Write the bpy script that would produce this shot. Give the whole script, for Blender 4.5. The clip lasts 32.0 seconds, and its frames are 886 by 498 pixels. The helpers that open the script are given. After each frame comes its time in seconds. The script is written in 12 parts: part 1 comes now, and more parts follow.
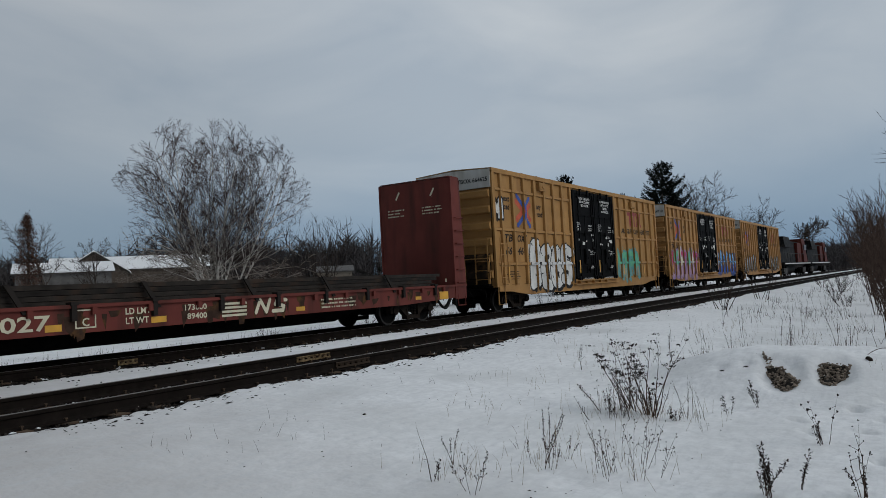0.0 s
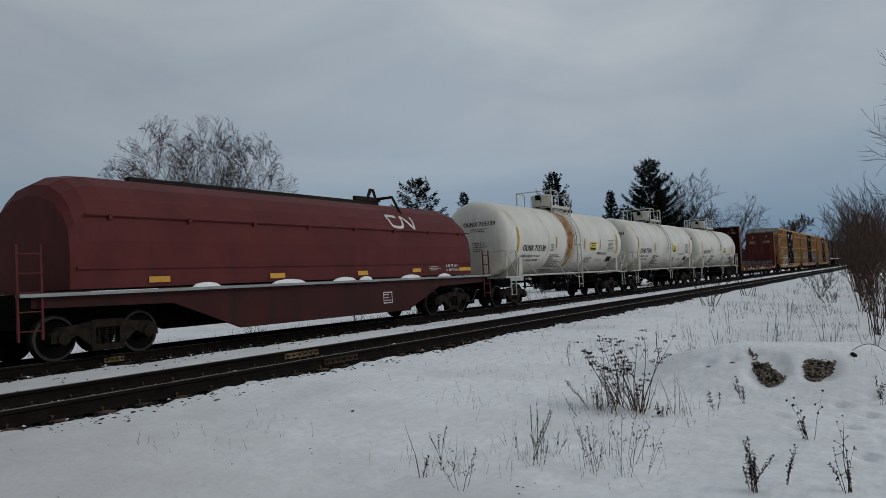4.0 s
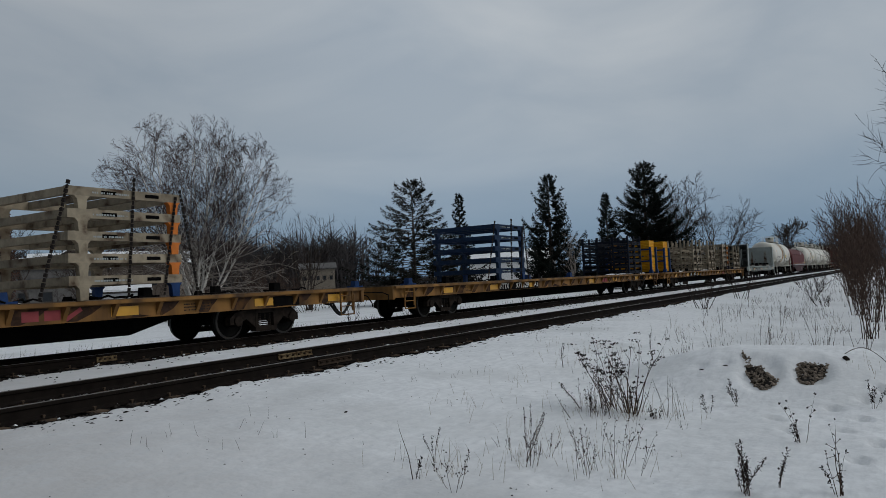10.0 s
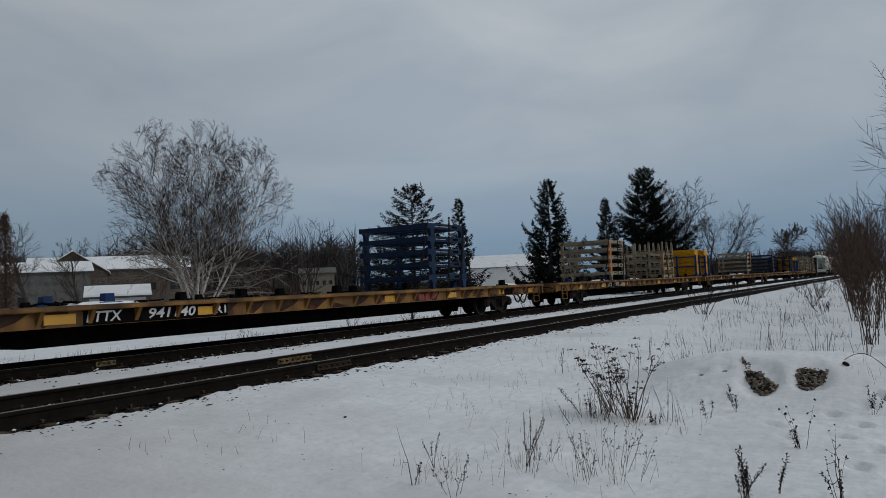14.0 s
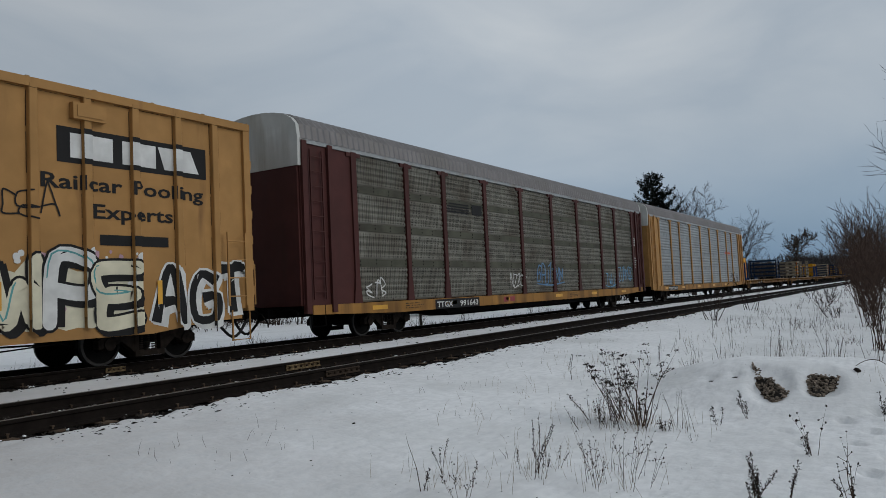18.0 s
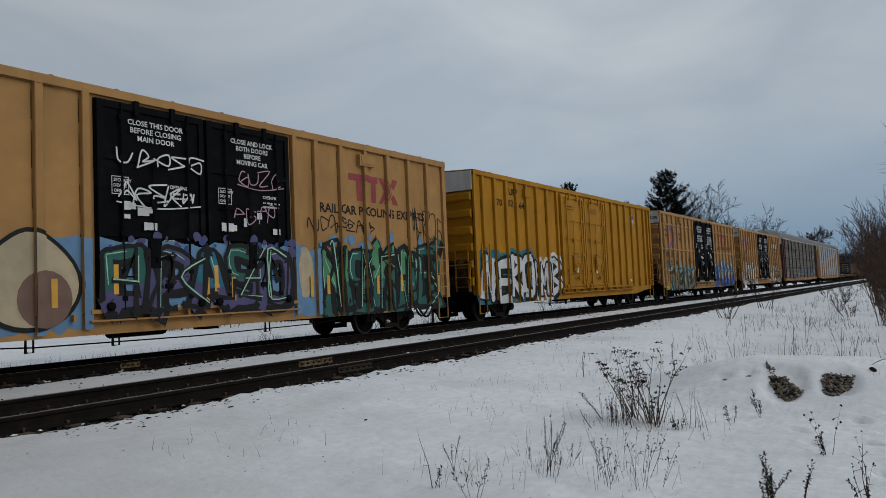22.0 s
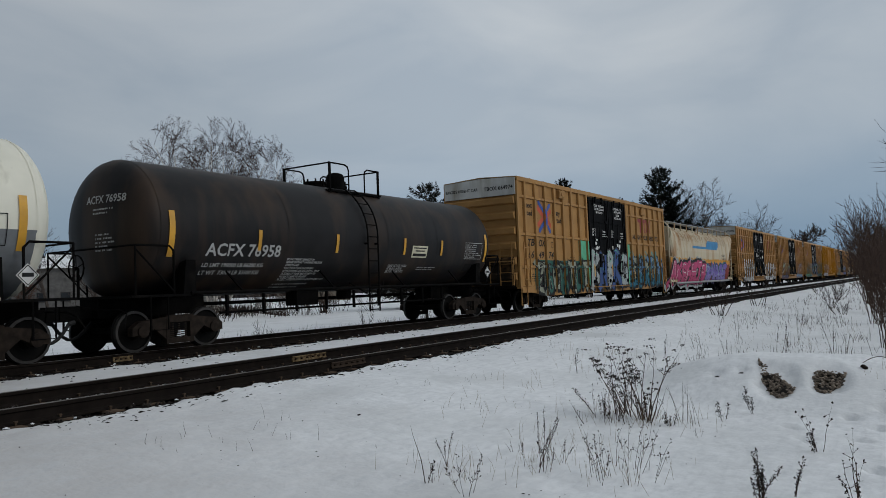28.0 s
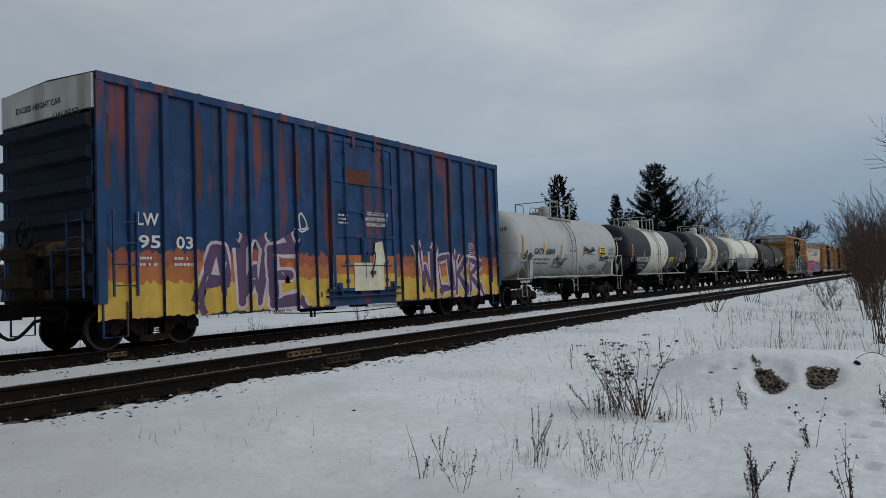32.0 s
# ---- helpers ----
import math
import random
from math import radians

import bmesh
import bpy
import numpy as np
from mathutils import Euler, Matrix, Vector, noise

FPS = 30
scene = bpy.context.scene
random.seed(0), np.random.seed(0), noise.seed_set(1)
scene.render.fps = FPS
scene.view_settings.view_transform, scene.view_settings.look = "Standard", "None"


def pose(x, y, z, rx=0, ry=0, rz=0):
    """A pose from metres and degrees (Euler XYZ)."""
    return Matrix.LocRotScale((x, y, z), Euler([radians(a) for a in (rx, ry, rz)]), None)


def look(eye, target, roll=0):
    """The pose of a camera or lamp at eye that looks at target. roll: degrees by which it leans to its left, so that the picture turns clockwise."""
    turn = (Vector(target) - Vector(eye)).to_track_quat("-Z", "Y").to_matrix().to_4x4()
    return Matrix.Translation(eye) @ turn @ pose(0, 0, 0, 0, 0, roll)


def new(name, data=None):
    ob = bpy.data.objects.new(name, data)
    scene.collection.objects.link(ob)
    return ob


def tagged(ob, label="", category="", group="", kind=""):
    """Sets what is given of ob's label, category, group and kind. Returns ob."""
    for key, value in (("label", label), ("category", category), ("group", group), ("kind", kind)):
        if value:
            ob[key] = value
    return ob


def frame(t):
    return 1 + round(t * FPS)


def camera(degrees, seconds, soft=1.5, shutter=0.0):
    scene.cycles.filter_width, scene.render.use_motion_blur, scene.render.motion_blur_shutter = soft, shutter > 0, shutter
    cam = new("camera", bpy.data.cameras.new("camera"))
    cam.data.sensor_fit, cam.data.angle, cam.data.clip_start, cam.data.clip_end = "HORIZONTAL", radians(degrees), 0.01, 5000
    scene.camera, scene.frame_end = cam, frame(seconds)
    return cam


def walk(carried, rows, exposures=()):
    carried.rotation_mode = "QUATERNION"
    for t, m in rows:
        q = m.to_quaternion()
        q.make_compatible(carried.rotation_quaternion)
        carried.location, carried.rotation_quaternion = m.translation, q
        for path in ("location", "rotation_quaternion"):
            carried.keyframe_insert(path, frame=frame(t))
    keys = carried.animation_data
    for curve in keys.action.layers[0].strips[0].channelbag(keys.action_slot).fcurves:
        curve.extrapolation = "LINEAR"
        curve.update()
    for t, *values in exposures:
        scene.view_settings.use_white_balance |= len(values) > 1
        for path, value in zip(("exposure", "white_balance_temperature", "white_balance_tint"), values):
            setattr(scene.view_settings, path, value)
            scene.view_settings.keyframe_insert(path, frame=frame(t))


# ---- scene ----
cam = camera(61.2, 32.0, soft=0.55)
EYE = (0.0, 0.0, 1.087)


def aim(heading, tilt, lean):
    """Camera pose at EYE: degrees from the track's direction, upward tilt, roll."""
    a, b = radians(heading), radians(tilt)
    d = Vector((math.cos(b) * math.cos(a), math.cos(b) * math.sin(a), math.sin(b)))
    return look(EYE, Vector(EYE) + d * 10, lean)


AIMS = [
    (0, 32.75, 2.78, -3.06),
    (0.5, 32.66, 2.81, -3.16),
    (1, 32.59, 2.81, -3.25),
    (1.5, 32.52, 2.80, -3.28),
    (2, 32.43, 2.79, -3.29),
    (2.5, 32.31, 2.76, -3.25),
    (3, 32.16, 2.66, -3.21),
    (3.5, 31.99, 2.58, -3.20),
    (5.5, 31.69, 2.17, -2.74),
    (6, 31.59, 2.21, -2.86),
    (6.5, 31.52, 2.25, -2.78),
    (7, 31.48, 2.29, -2.68),
    (7.5, 31.44, 2.31, -2.62),
    (8, 31.46, 2.36, -2.64),
    (8.5, 31.50, 2.43, -2.65),
    (9, 31.51, 2.48, -2.71),
    (9.5, 31.51, 2.53, -2.73),
    (10, 31.46, 2.56, -2.72),
    (10.5, 31.44, 2.59, -2.76),
    (11, 31.45, 2.61, -2.75),
    (11.5, 31.48, 2.62, -2.74),
    (12, 31.48, 2.67, -2.73),
    (12.5, 31.49, 2.70, -2.67),
    (13, 31.49, 2.76, -2.66),
    (13.5, 31.47, 2.85, -2.65),
    (14, 31.42, 2.94, -2.63),
    (14.5, 31.39, 3.02, -2.65),
    (16.5, 31.57, 3.32, -2.77),
    (17, 31.71, 3.39, -2.74),
    (17.5, 31.88, 3.42, -2.70),
    (18, 32.03, 3.43, -2.70),
    (18.5, 32.20, 3.43, -2.69),
    (19, 32.34, 3.41, -2.62),
    (19.5, 32.44, 3.36, -2.53),
    (20, 32.58, 3.31, -2.47),
    (20.5, 32.73, 3.28, -2.43),
    (21, 32.84, 3.27, -2.44),
    (21.5, 32.93, 3.27, -2.45),
    (22, 32.98, 3.26, -2.50),
    (22.5, 33.05, 3.23, -2.49),
    (23, 33.13, 3.25, -2.47),
    (23.5, 33.23, 3.23, -2.42),
    (24, 33.34, 3.23, -2.44),
    (24.5, 33.37, 3.22, -2.47),
    (25, 33.34, 3.18, -2.44),
    (25.5, 33.32, 3.16, -2.45),
    (27.5, 32.76, 2.95, -2.24),
    (28, 32.56, 2.90, -2.16),
    (28.5, 32.39, 2.84, -2.13),
    (29, 32.28, 2.76, -2.08),
    (29.5, 32.23, 2.71, -2.04),
    (30, 32.17, 2.65, -2.01),
    (30.5, 32.12, 2.58, -2.01),
    (31, 32.13, 2.54, -2.00),
    (31.5, 32.18, 2.54, -2.01),
    (32, 32.19, 2.57, -2.10),
]
walk(cam, [(t, aim(h, u, r)) for t, h, u, r in AIMS],
     exposures=[(0, 0.04), (1.5, 0.03), (3, -0.12), (6, -0.12), (14, -0.12), (16.5, 0.0), (20, 0.05), (32, 0.04)])

# ---- sky and light: overcast winter day ----
world = bpy.data.worlds.new("sky")
scene.world = world
world.use_nodes = True
wt = world.node_tree
wt.nodes.clear()


def wn(kind, **kw):
    n = wt.nodes.new(kind)
    for k, v in kw.items():
        n.inputs[k].default_value = v
    return n


w_out = wn("ShaderNodeOutputWorld")
w_sky = wt.nodes.new("ShaderNodeTexSky")
w_sky.sky_type, w_sky.sun_disc = "NISHITA", False
w_sky.sun_elevation, w_sky.sun_rotation = radians(30), radians(167)
w_co = wt.nodes.new("ShaderNodeTexCoord")
w_sep = wt.nodes.new("ShaderNodeSeparateXYZ")
wt.links.new(w_co.outputs["Generated"], w_sep.inputs[0])
# cloud deck: soft horizontal streaks over a bluish grey base, clear blue low down
w_map = wt.nodes.new("ShaderNodeMapping")
w_map.inputs["Scale"].default_value = (1.6, 1.6, 4.5)
wt.links.new(w_co.outputs["Generated"], w_map.inputs[0])
w_n1 = wn("ShaderNodeTexNoise", Scale=1.7, Detail=7.0, Roughness=0.5, Distortion=0.5)
wt.links.new(w_map.outputs[0], w_n1.inputs["Vector"])
w_r1 = wt.nodes.new("ShaderNodeValToRGB")
w_r1.color_ramp.elements[0].position, w_r1.color_ramp.elements[0].color = 0.33, (0.32, 0.368, 0.418, 1)
w_r1.color_ramp.elements[1].position, w_r1.color_ramp.elements[1].color = 0.68, (0.445, 0.478, 0.505, 1)
wt.links.new(w_n1.outputs["Fac"], w_r1.inputs[0])
w_r2 = wt.nodes.new("ShaderNodeValToRGB")
w_r2.color_ramp.interpolation = "EASE"
w_r2.color_ramp.elements[0].position, w_r2.color_ramp.elements[0].color = 0.0, (0.0, 0.0, 0.0, 1)
w_r2.color_ramp.elements[1].position, w_r2.color_ramp.elements[1].color = 0.23, (1, 1, 1, 1)
wt.links.new(w_sep.outputs[2], w_r2.inputs[0])
w_low = wt.nodes.new("ShaderNodeRGB")
w_low.outputs[0].default_value = (0.115, 0.205, 0.325, 1)
w_mix = wt.nodes.new("ShaderNodeMix")
w_mix.data_type = "RGBA"
wt.links.new(w_r2.outputs[0], w_mix.inputs[0])
wt.links.new(w_low.outputs[0], w_mix.inputs[6])
wt.links.new(w_r1.outputs[0], w_mix.inputs[7])
# overhead the deck is an even pale grey
w_r3 = wt.nodes.new("ShaderNodeMapRange")
w_r3.inputs[1].default_value, w_r3.inputs[2].default_value = 0.38, 0.75
wt.links.new(w_sep.outputs[2], w_r3.inputs[0])
w_top = wt.nodes.new("ShaderNodeMix")
w_top.data_type = "RGBA"
w_top.inputs[7].default_value = (0.425, 0.463, 0.495, 1)
wt.links.new(w_r3.outputs[0], w_top.inputs[0])
wt.links.new(w_mix.outputs[2], w_top.inputs[6])
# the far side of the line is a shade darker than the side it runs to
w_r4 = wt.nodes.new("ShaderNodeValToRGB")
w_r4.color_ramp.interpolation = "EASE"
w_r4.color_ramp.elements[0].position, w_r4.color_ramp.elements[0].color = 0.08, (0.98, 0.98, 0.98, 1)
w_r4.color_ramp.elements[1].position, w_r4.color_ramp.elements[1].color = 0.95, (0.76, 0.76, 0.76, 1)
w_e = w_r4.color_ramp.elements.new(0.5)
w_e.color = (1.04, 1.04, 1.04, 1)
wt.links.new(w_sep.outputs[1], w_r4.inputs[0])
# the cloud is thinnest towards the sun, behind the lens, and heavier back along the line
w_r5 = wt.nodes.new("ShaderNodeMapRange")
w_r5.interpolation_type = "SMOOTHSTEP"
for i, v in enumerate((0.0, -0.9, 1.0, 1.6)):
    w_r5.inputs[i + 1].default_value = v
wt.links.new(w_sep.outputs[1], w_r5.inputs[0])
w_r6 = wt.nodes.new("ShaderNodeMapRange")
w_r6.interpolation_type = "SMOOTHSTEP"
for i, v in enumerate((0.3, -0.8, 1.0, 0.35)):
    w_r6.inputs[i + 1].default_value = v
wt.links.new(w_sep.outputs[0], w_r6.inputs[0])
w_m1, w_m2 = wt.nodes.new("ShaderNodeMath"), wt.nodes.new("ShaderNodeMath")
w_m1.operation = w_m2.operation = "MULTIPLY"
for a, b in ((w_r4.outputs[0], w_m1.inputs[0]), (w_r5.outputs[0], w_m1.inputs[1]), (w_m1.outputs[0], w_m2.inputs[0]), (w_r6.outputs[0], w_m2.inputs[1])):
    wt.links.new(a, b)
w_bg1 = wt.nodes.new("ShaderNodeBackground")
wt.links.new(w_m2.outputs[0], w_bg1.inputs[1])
wt.links.new(w_top.outputs[2], w_bg1.inputs[0])
w_bg2 = wn("ShaderNodeBackground", Strength=0.012)
wt.links.new(w_sky.outputs[0], w_bg2.inputs[0])
w_add = wt.nodes.new("ShaderNodeAddShader")
wt.links.new(w_bg1.outputs[0], w_add.inputs[0])
wt.links.new(w_bg2.outputs[0], w_add.inputs[1])
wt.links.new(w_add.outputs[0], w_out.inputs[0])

sun_data = bpy.data.lights.new("sun", "SUN")
sun_data.energy, sun_data.angle, sun_data.color = 0.5, radians(25), (1.0, 0.96, 0.9)
sun = new("sun", sun_data)
sun.matrix_world = look((14, -60, 36), (0, 0, 0))
scene.view_settings.exposure = 0.0


# ---- mesh helpers ----
# parts made of bits too small to pick apart
FINE = {"seed_head", "load_limit", "dirt_line", "data_stencil", "spring_pack", "tag", "perforation", "door_stencil", "graffiti_outline", "graffiti_fill", "graffiti_line", "graffiti_highlight", "graffiti_halo", "spray_cloud",
        "rust_stain", "rust_strip", "scratch_mark", "weight_line", "data_panel", "warning_print", "stencil", "crown", "twig", "low_limb", "end_mark", "reporting_mark", "sprayed_ground", "paint_band", "slogan", "snow_crumbs", "band_bolt"}


def part(name, bm, mat, parent=None, label="", smooth=False):
    """Links a bmesh as one mesh object, under parent when one is given."""
    me = bpy.data.meshes.new(name)
    bm.to_mesh(me)
    bm.free()
    me.materials.append(mat)
    if smooth:
        me.shade_smooth()
    return piece(name, me, parent, label=label)


def piece(name, me, parent=None, at=(0, 0, 0), label=""):
    """An object of its own on shared mesh data."""
    ob = new(name, me)
    ob.location = at
    if parent is not None:
        ob.parent = parent
    if label:
        ob["label"] = label
    if name in FINE:
        ob["kind"] = "stuff"
    return ob


def mesh_of(name, bm, mat, smooth=False):
    me = bpy.data.meshes.new(name)
    bm.to_mesh(me)
    bm.free()
    me.materials.append(mat)
    if smooth:
        me.shade_smooth()
    return me


def thing(name, label, category, group="", at=(0, 0, 0), kind=""):
    ob = new(name)
    ob.empty_display_size = 0.3
    ob.location = at
    return tagged(ob, label, category, group, kind)


def B():
    return bmesh.new()


def face(bm, pts):
    return bm.faces.new([bm.verts.new(p) for p in pts])


def box(bm, x0, x1, y0, y1, z0, z1, top=None):
    """A box; top=(dx, dy) draws its upper face in."""
    dx, dy = top or (0, 0)
    lo = [bm.verts.new(p) for p in ((x0, y0, z0), (x1, y0, z0), (x1, y1, z0), (x0, y1, z0))]
    hi = [bm.verts.new(p) for p in ((x0 + dx, y0 + dy, z1), (x1 - dx, y0 + dy, z1), (x1 - dx, y1 - dy, z1), (x0 + dx, y1 - dy, z1))]
    bm.faces.new(lo[::-1])
    bm.faces.new(hi)
    for i in range(4):
        j = (i + 1) % 4
        bm.faces.new((lo[i], lo[j], hi[j], hi[i]))
    return bm


def loft(bm, rings, closed=True, caps=True):
    """Skins a row of point rings."""
    vs = [[bm.verts.new(p) for p in r] for r in rings]
    n = len(vs[0])
    for a, b in zip(vs, vs[1:]):
        for i in range(n if closed else n - 1):
            j = (i + 1) % n
            bm.faces.new((a[i], a[j], b[j], b[i]))
    if caps and closed:
        bm.faces.new(vs[0][::-1])
        bm.faces.new(vs[-1])
    return bm


def frame_of(d):
    d = Vector(d).normalized()
    u = d.cross((0, 0, 1))
    if u.length < 1e-3:
        u = Vector((1, 0, 0))
    u.normalize()
    return u, d.cross(u)


def rod(bm, a, b, r, n=8, r2=None):
    """A round bar from a to b, tapering to r2."""
    a, b = Vector(a), Vector(b)
    u, v = frame_of(b - a)
    cs = [(math.cos(2 * math.pi * i / n), math.sin(2 * math.pi * i / n)) for i in range(n)]
    r2 = r if r2 is None else r2
    return loft(bm, [[a + (u * c + v * s) * r for c, s in cs], [b + (u * c + v * s) * r2 for c, s in cs]])


def pipe(bm, pts, r, n=6):
    """A bent round bar in one skin."""
    pts = [Vector(p) for p in pts]
    rings = []
    u = None
    for i, p in enumerate(pts):
        d = (pts[min(i + 1, len(pts) - 1)] - pts[max(i - 1, 0)]).normalized()
        if u is None:
            u, v = frame_of(d)
        u = u - d * u.dot(d)
        u = u.normalized() if u.length > 1e-3 else frame_of(d)[0]
        v = d.cross(u)
        k = 1.0
        if 0 < i < len(pts) - 1:
            k = 1 / max(0.6, d.dot((pts[i + 1] - p).normalized()))
        rings.append([p + (u * math.cos(6.28318 * j / n) + v * math.sin(6.28318 * j / n)) * r * k for j in range(n)])
    return loft(bm, rings)


def prism(bm, prof, x0, x1, axis="x"):
    """Extrudes a profile (pairs) along x, y or z."""
    def P(t, a, b):
        return {"x": (t, a, b), "y": (a, t, b), "z": (a, b, t)}[axis]
    return loft(bm, [[P(x0, a, b) for a, b in prof], [P(x1, a, b) for a, b in prof]])


def fix(bm):
    bmesh.ops.recalc_face_normals(bm, faces=bm.faces)
    return bm


# ---- materials ----
def material(name, color, rough=0.7, metal=0.0, grain=0.0, scale=6.0, stain=None, stain_at=(0.5, 0.7), stain_scale=1.5,
             streak=False, spec=0.5, bump=0.0, bump_scale=30.0, spots=None, per=0.0, dust=None, fine=0.3):
    """Principled paint: base colour varied by fine grain, larger stains (drawn out downwards when streak) and object-to-object change."""
    if spec == 0.5 and rough >= 0.6:
        spec = 0.15
    m = bpy.data.materials.new(name)
    m.use_nodes = True
    nt = m.node_tree
    bs = nt.nodes["Principled BSDF"]
    bs.inputs["Specular IOR Level"].default_value = spec
    bs.inputs["Roughness"].default_value, bs.inputs["Metallic"].default_value = rough, metal
    co = nt.nodes.new("ShaderNodeTexCoord")
    src = co.outputs["Object"]

    def noise_fac(sc, lo, hi, stretch=(1, 1, 1), detail=4.0):
        mp = nt.nodes.new("ShaderNodeMapping")
        mp.inputs["Scale"].default_value = stretch
        nt.links.new(src, mp.inputs[0])
        n = nt.nodes.new("ShaderNodeTexNoise")
        n.inputs["Scale"].default_value, n.inputs["Detail"].default_value = sc, detail
        nt.links.new(mp.outputs[0], n.inputs["Vector"])
        r = nt.nodes.new("ShaderNodeMapRange")
        r.inputs[1].default_value, r.inputs[2].default_value = lo, hi
        nt.links.new(n.outputs["Fac"], r.inputs[0])
        return r.outputs[0], n.outputs["Fac"]

    def mix(fac, a, b, blend="MIX"):
        n = nt.nodes.new("ShaderNodeMix")
        n.data_type, n.blend_type = "RGBA", blend
        for sock, v in ((n.inputs[0], fac), (n.inputs[6], a), (n.inputs[7], b)):
            if hasattr(v, "node"):
                nt.links.new(v, sock)
            elif isinstance(v, (int, float)):
                sock.default_value = v
            else:
                sock.default_value = (*v, 1) if len(v) == 3 else v
        return n.outputs[2]

    col = color
    f, _ = noise_fac(scale, 0.3, 0.7)
    g = grain or 0.12
    col = mix(f, tuple(c * (1 - g) for c in color), tuple(min(1, c * (1 + g)) for c in color))
    if per:
        oi = nt.nodes.new("ShaderNodeObjectInfo")
        r = nt.nodes.new("ShaderNodeMapRange")
        r.inputs[3].default_value, r.inputs[4].default_value = 1 - per, 1 + per
        nt.links.new(oi.outputs["Random"], r.inputs[0])
        hv = nt.nodes.new("ShaderNodeHueSaturation")
        nt.links.new(r.outputs[0], hv.inputs["Value"])
        nt.links.new(col, hv.inputs["Color"])
        col = hv.outputs[0]
    if stain:
        s, _ = noise_fac(stain_scale, *stain_at, stretch=(1.6, 1.6, 0.22) if streak else (1, 1, 1), detail=6.0)
        col = mix(s, col, stain)
    if spots:
        s, _ = noise_fac(9.0, 0.62, 0.68, detail=3.0)
        col = mix(s, col, spots)
    if dust:
        s, _ = noise_fac(0.9, 0.35, 0.8, detail=5.0)
        col = mix(s, col, dust)
    nt.links.new(col, bs.inputs["Base Color"])
    if bump:
        _, b = noise_fac(bump_scale, 0, 1, detail=3.0)
        bn = nt.nodes.new("ShaderNodeBump")
        bn.inputs["Strength"].default_value, bn.inputs["Distance"].default_value = bump, 0.02
        _, b2 = noise_fac(bump_scale * 4.3, 0, 1, detail=2.0)
        ad = nt.nodes.new("ShaderNodeMath")
        ad.operation = "MULTIPLY_ADD"
        ad.inputs[1].default_value = fine
        nt.links.new(b2, ad.inputs[0])
        nt.links.new(b, ad.inputs[2])
        nt.links.new(ad.outputs[0], bn.inputs["Height"])
        nt.links.new(bn.outputs[0], bs.inputs["Normal"])
    return m


M_SNOW = material("snow", (0.84, 0.85, 0.86), 0.8, grain=0.07, scale=9.0, stain=(0.68, 0.69, 0.69), stain_at=(0.5, 0.75), stain_scale=0.5, bump=0.8, bump_scale=3.6, fine=0.28)
M_BALLAST = material("ballast", (0.010, 0.0085, 0.0075), 0.95, spec=0.04, grain=0.5, scale=14, bump=1.0, bump_scale=26)
M_RAIL = material("rail steel", (0.013, 0.010, 0.0083), 0.8, spec=0.06, grain=0.3)
M_RAILTOP = material("polished railhead", (0.17, 0.155, 0.14), 0.5, metal=0.8, grain=0.3, scale=3)
M_TIE = material("creosoted tie", (0.013, 0.011, 0.0095), 0.9, spec=0.04, grain=0.4, scale=8, per=0.25, bump=0.6)
M_PLATE = material("rusty tie plate", (0.085, 0.06, 0.042), 0.85, spec=0.1, grain=0.35, per=0.2)
M_BLACK = material("underframe black", (0.004, 0.0038, 0.0037), 0.85, spec=0.05, grain=0.3, stain=(0.012, 0.010, 0.008), stain_at=(0.55, 0.8))
M_WHEEL = material("wheel steel", (0.0065, 0.006, 0.0055), 0.75, spec=0.08, grain=0.3)
M_TREAD = material("wheel tread", (0.05, 0.046, 0.043), 0.55, metal=0.6, grain=0.3)

# ---- ground ----
TRAIN_Y, NEAR_Y = 14.21, 8.775
GAUGE = 0.7525


def smooth(a, b, v):
    t = max(0.0, min(1.0, (v - a) / (b - a)))
    return t * t * (3 - 2 * t)


def snow_edge(x):
    """Where the trodden snow ends beside the nearer track."""
    return 7.56 + 0.16 * noise.noise((x * 0.9, 0.0, 4.0)) + 0.11 * noise.noise((x * 3.1, 0.0, 7.0)) + 0.06 * noise.noise((x * 8.0, 0.0, 2.0)) - 0.2 * smooth(12, 30, x) * 0.5


def hollow(x, y, cx, cy, rx, ry):
    return 1 - smooth(0.55, 1.0, math.hypot((x - cx) / rx, (y - cy) / ry) + 0.12 * noise.noise((x * 5, y * 5, 2.0)))


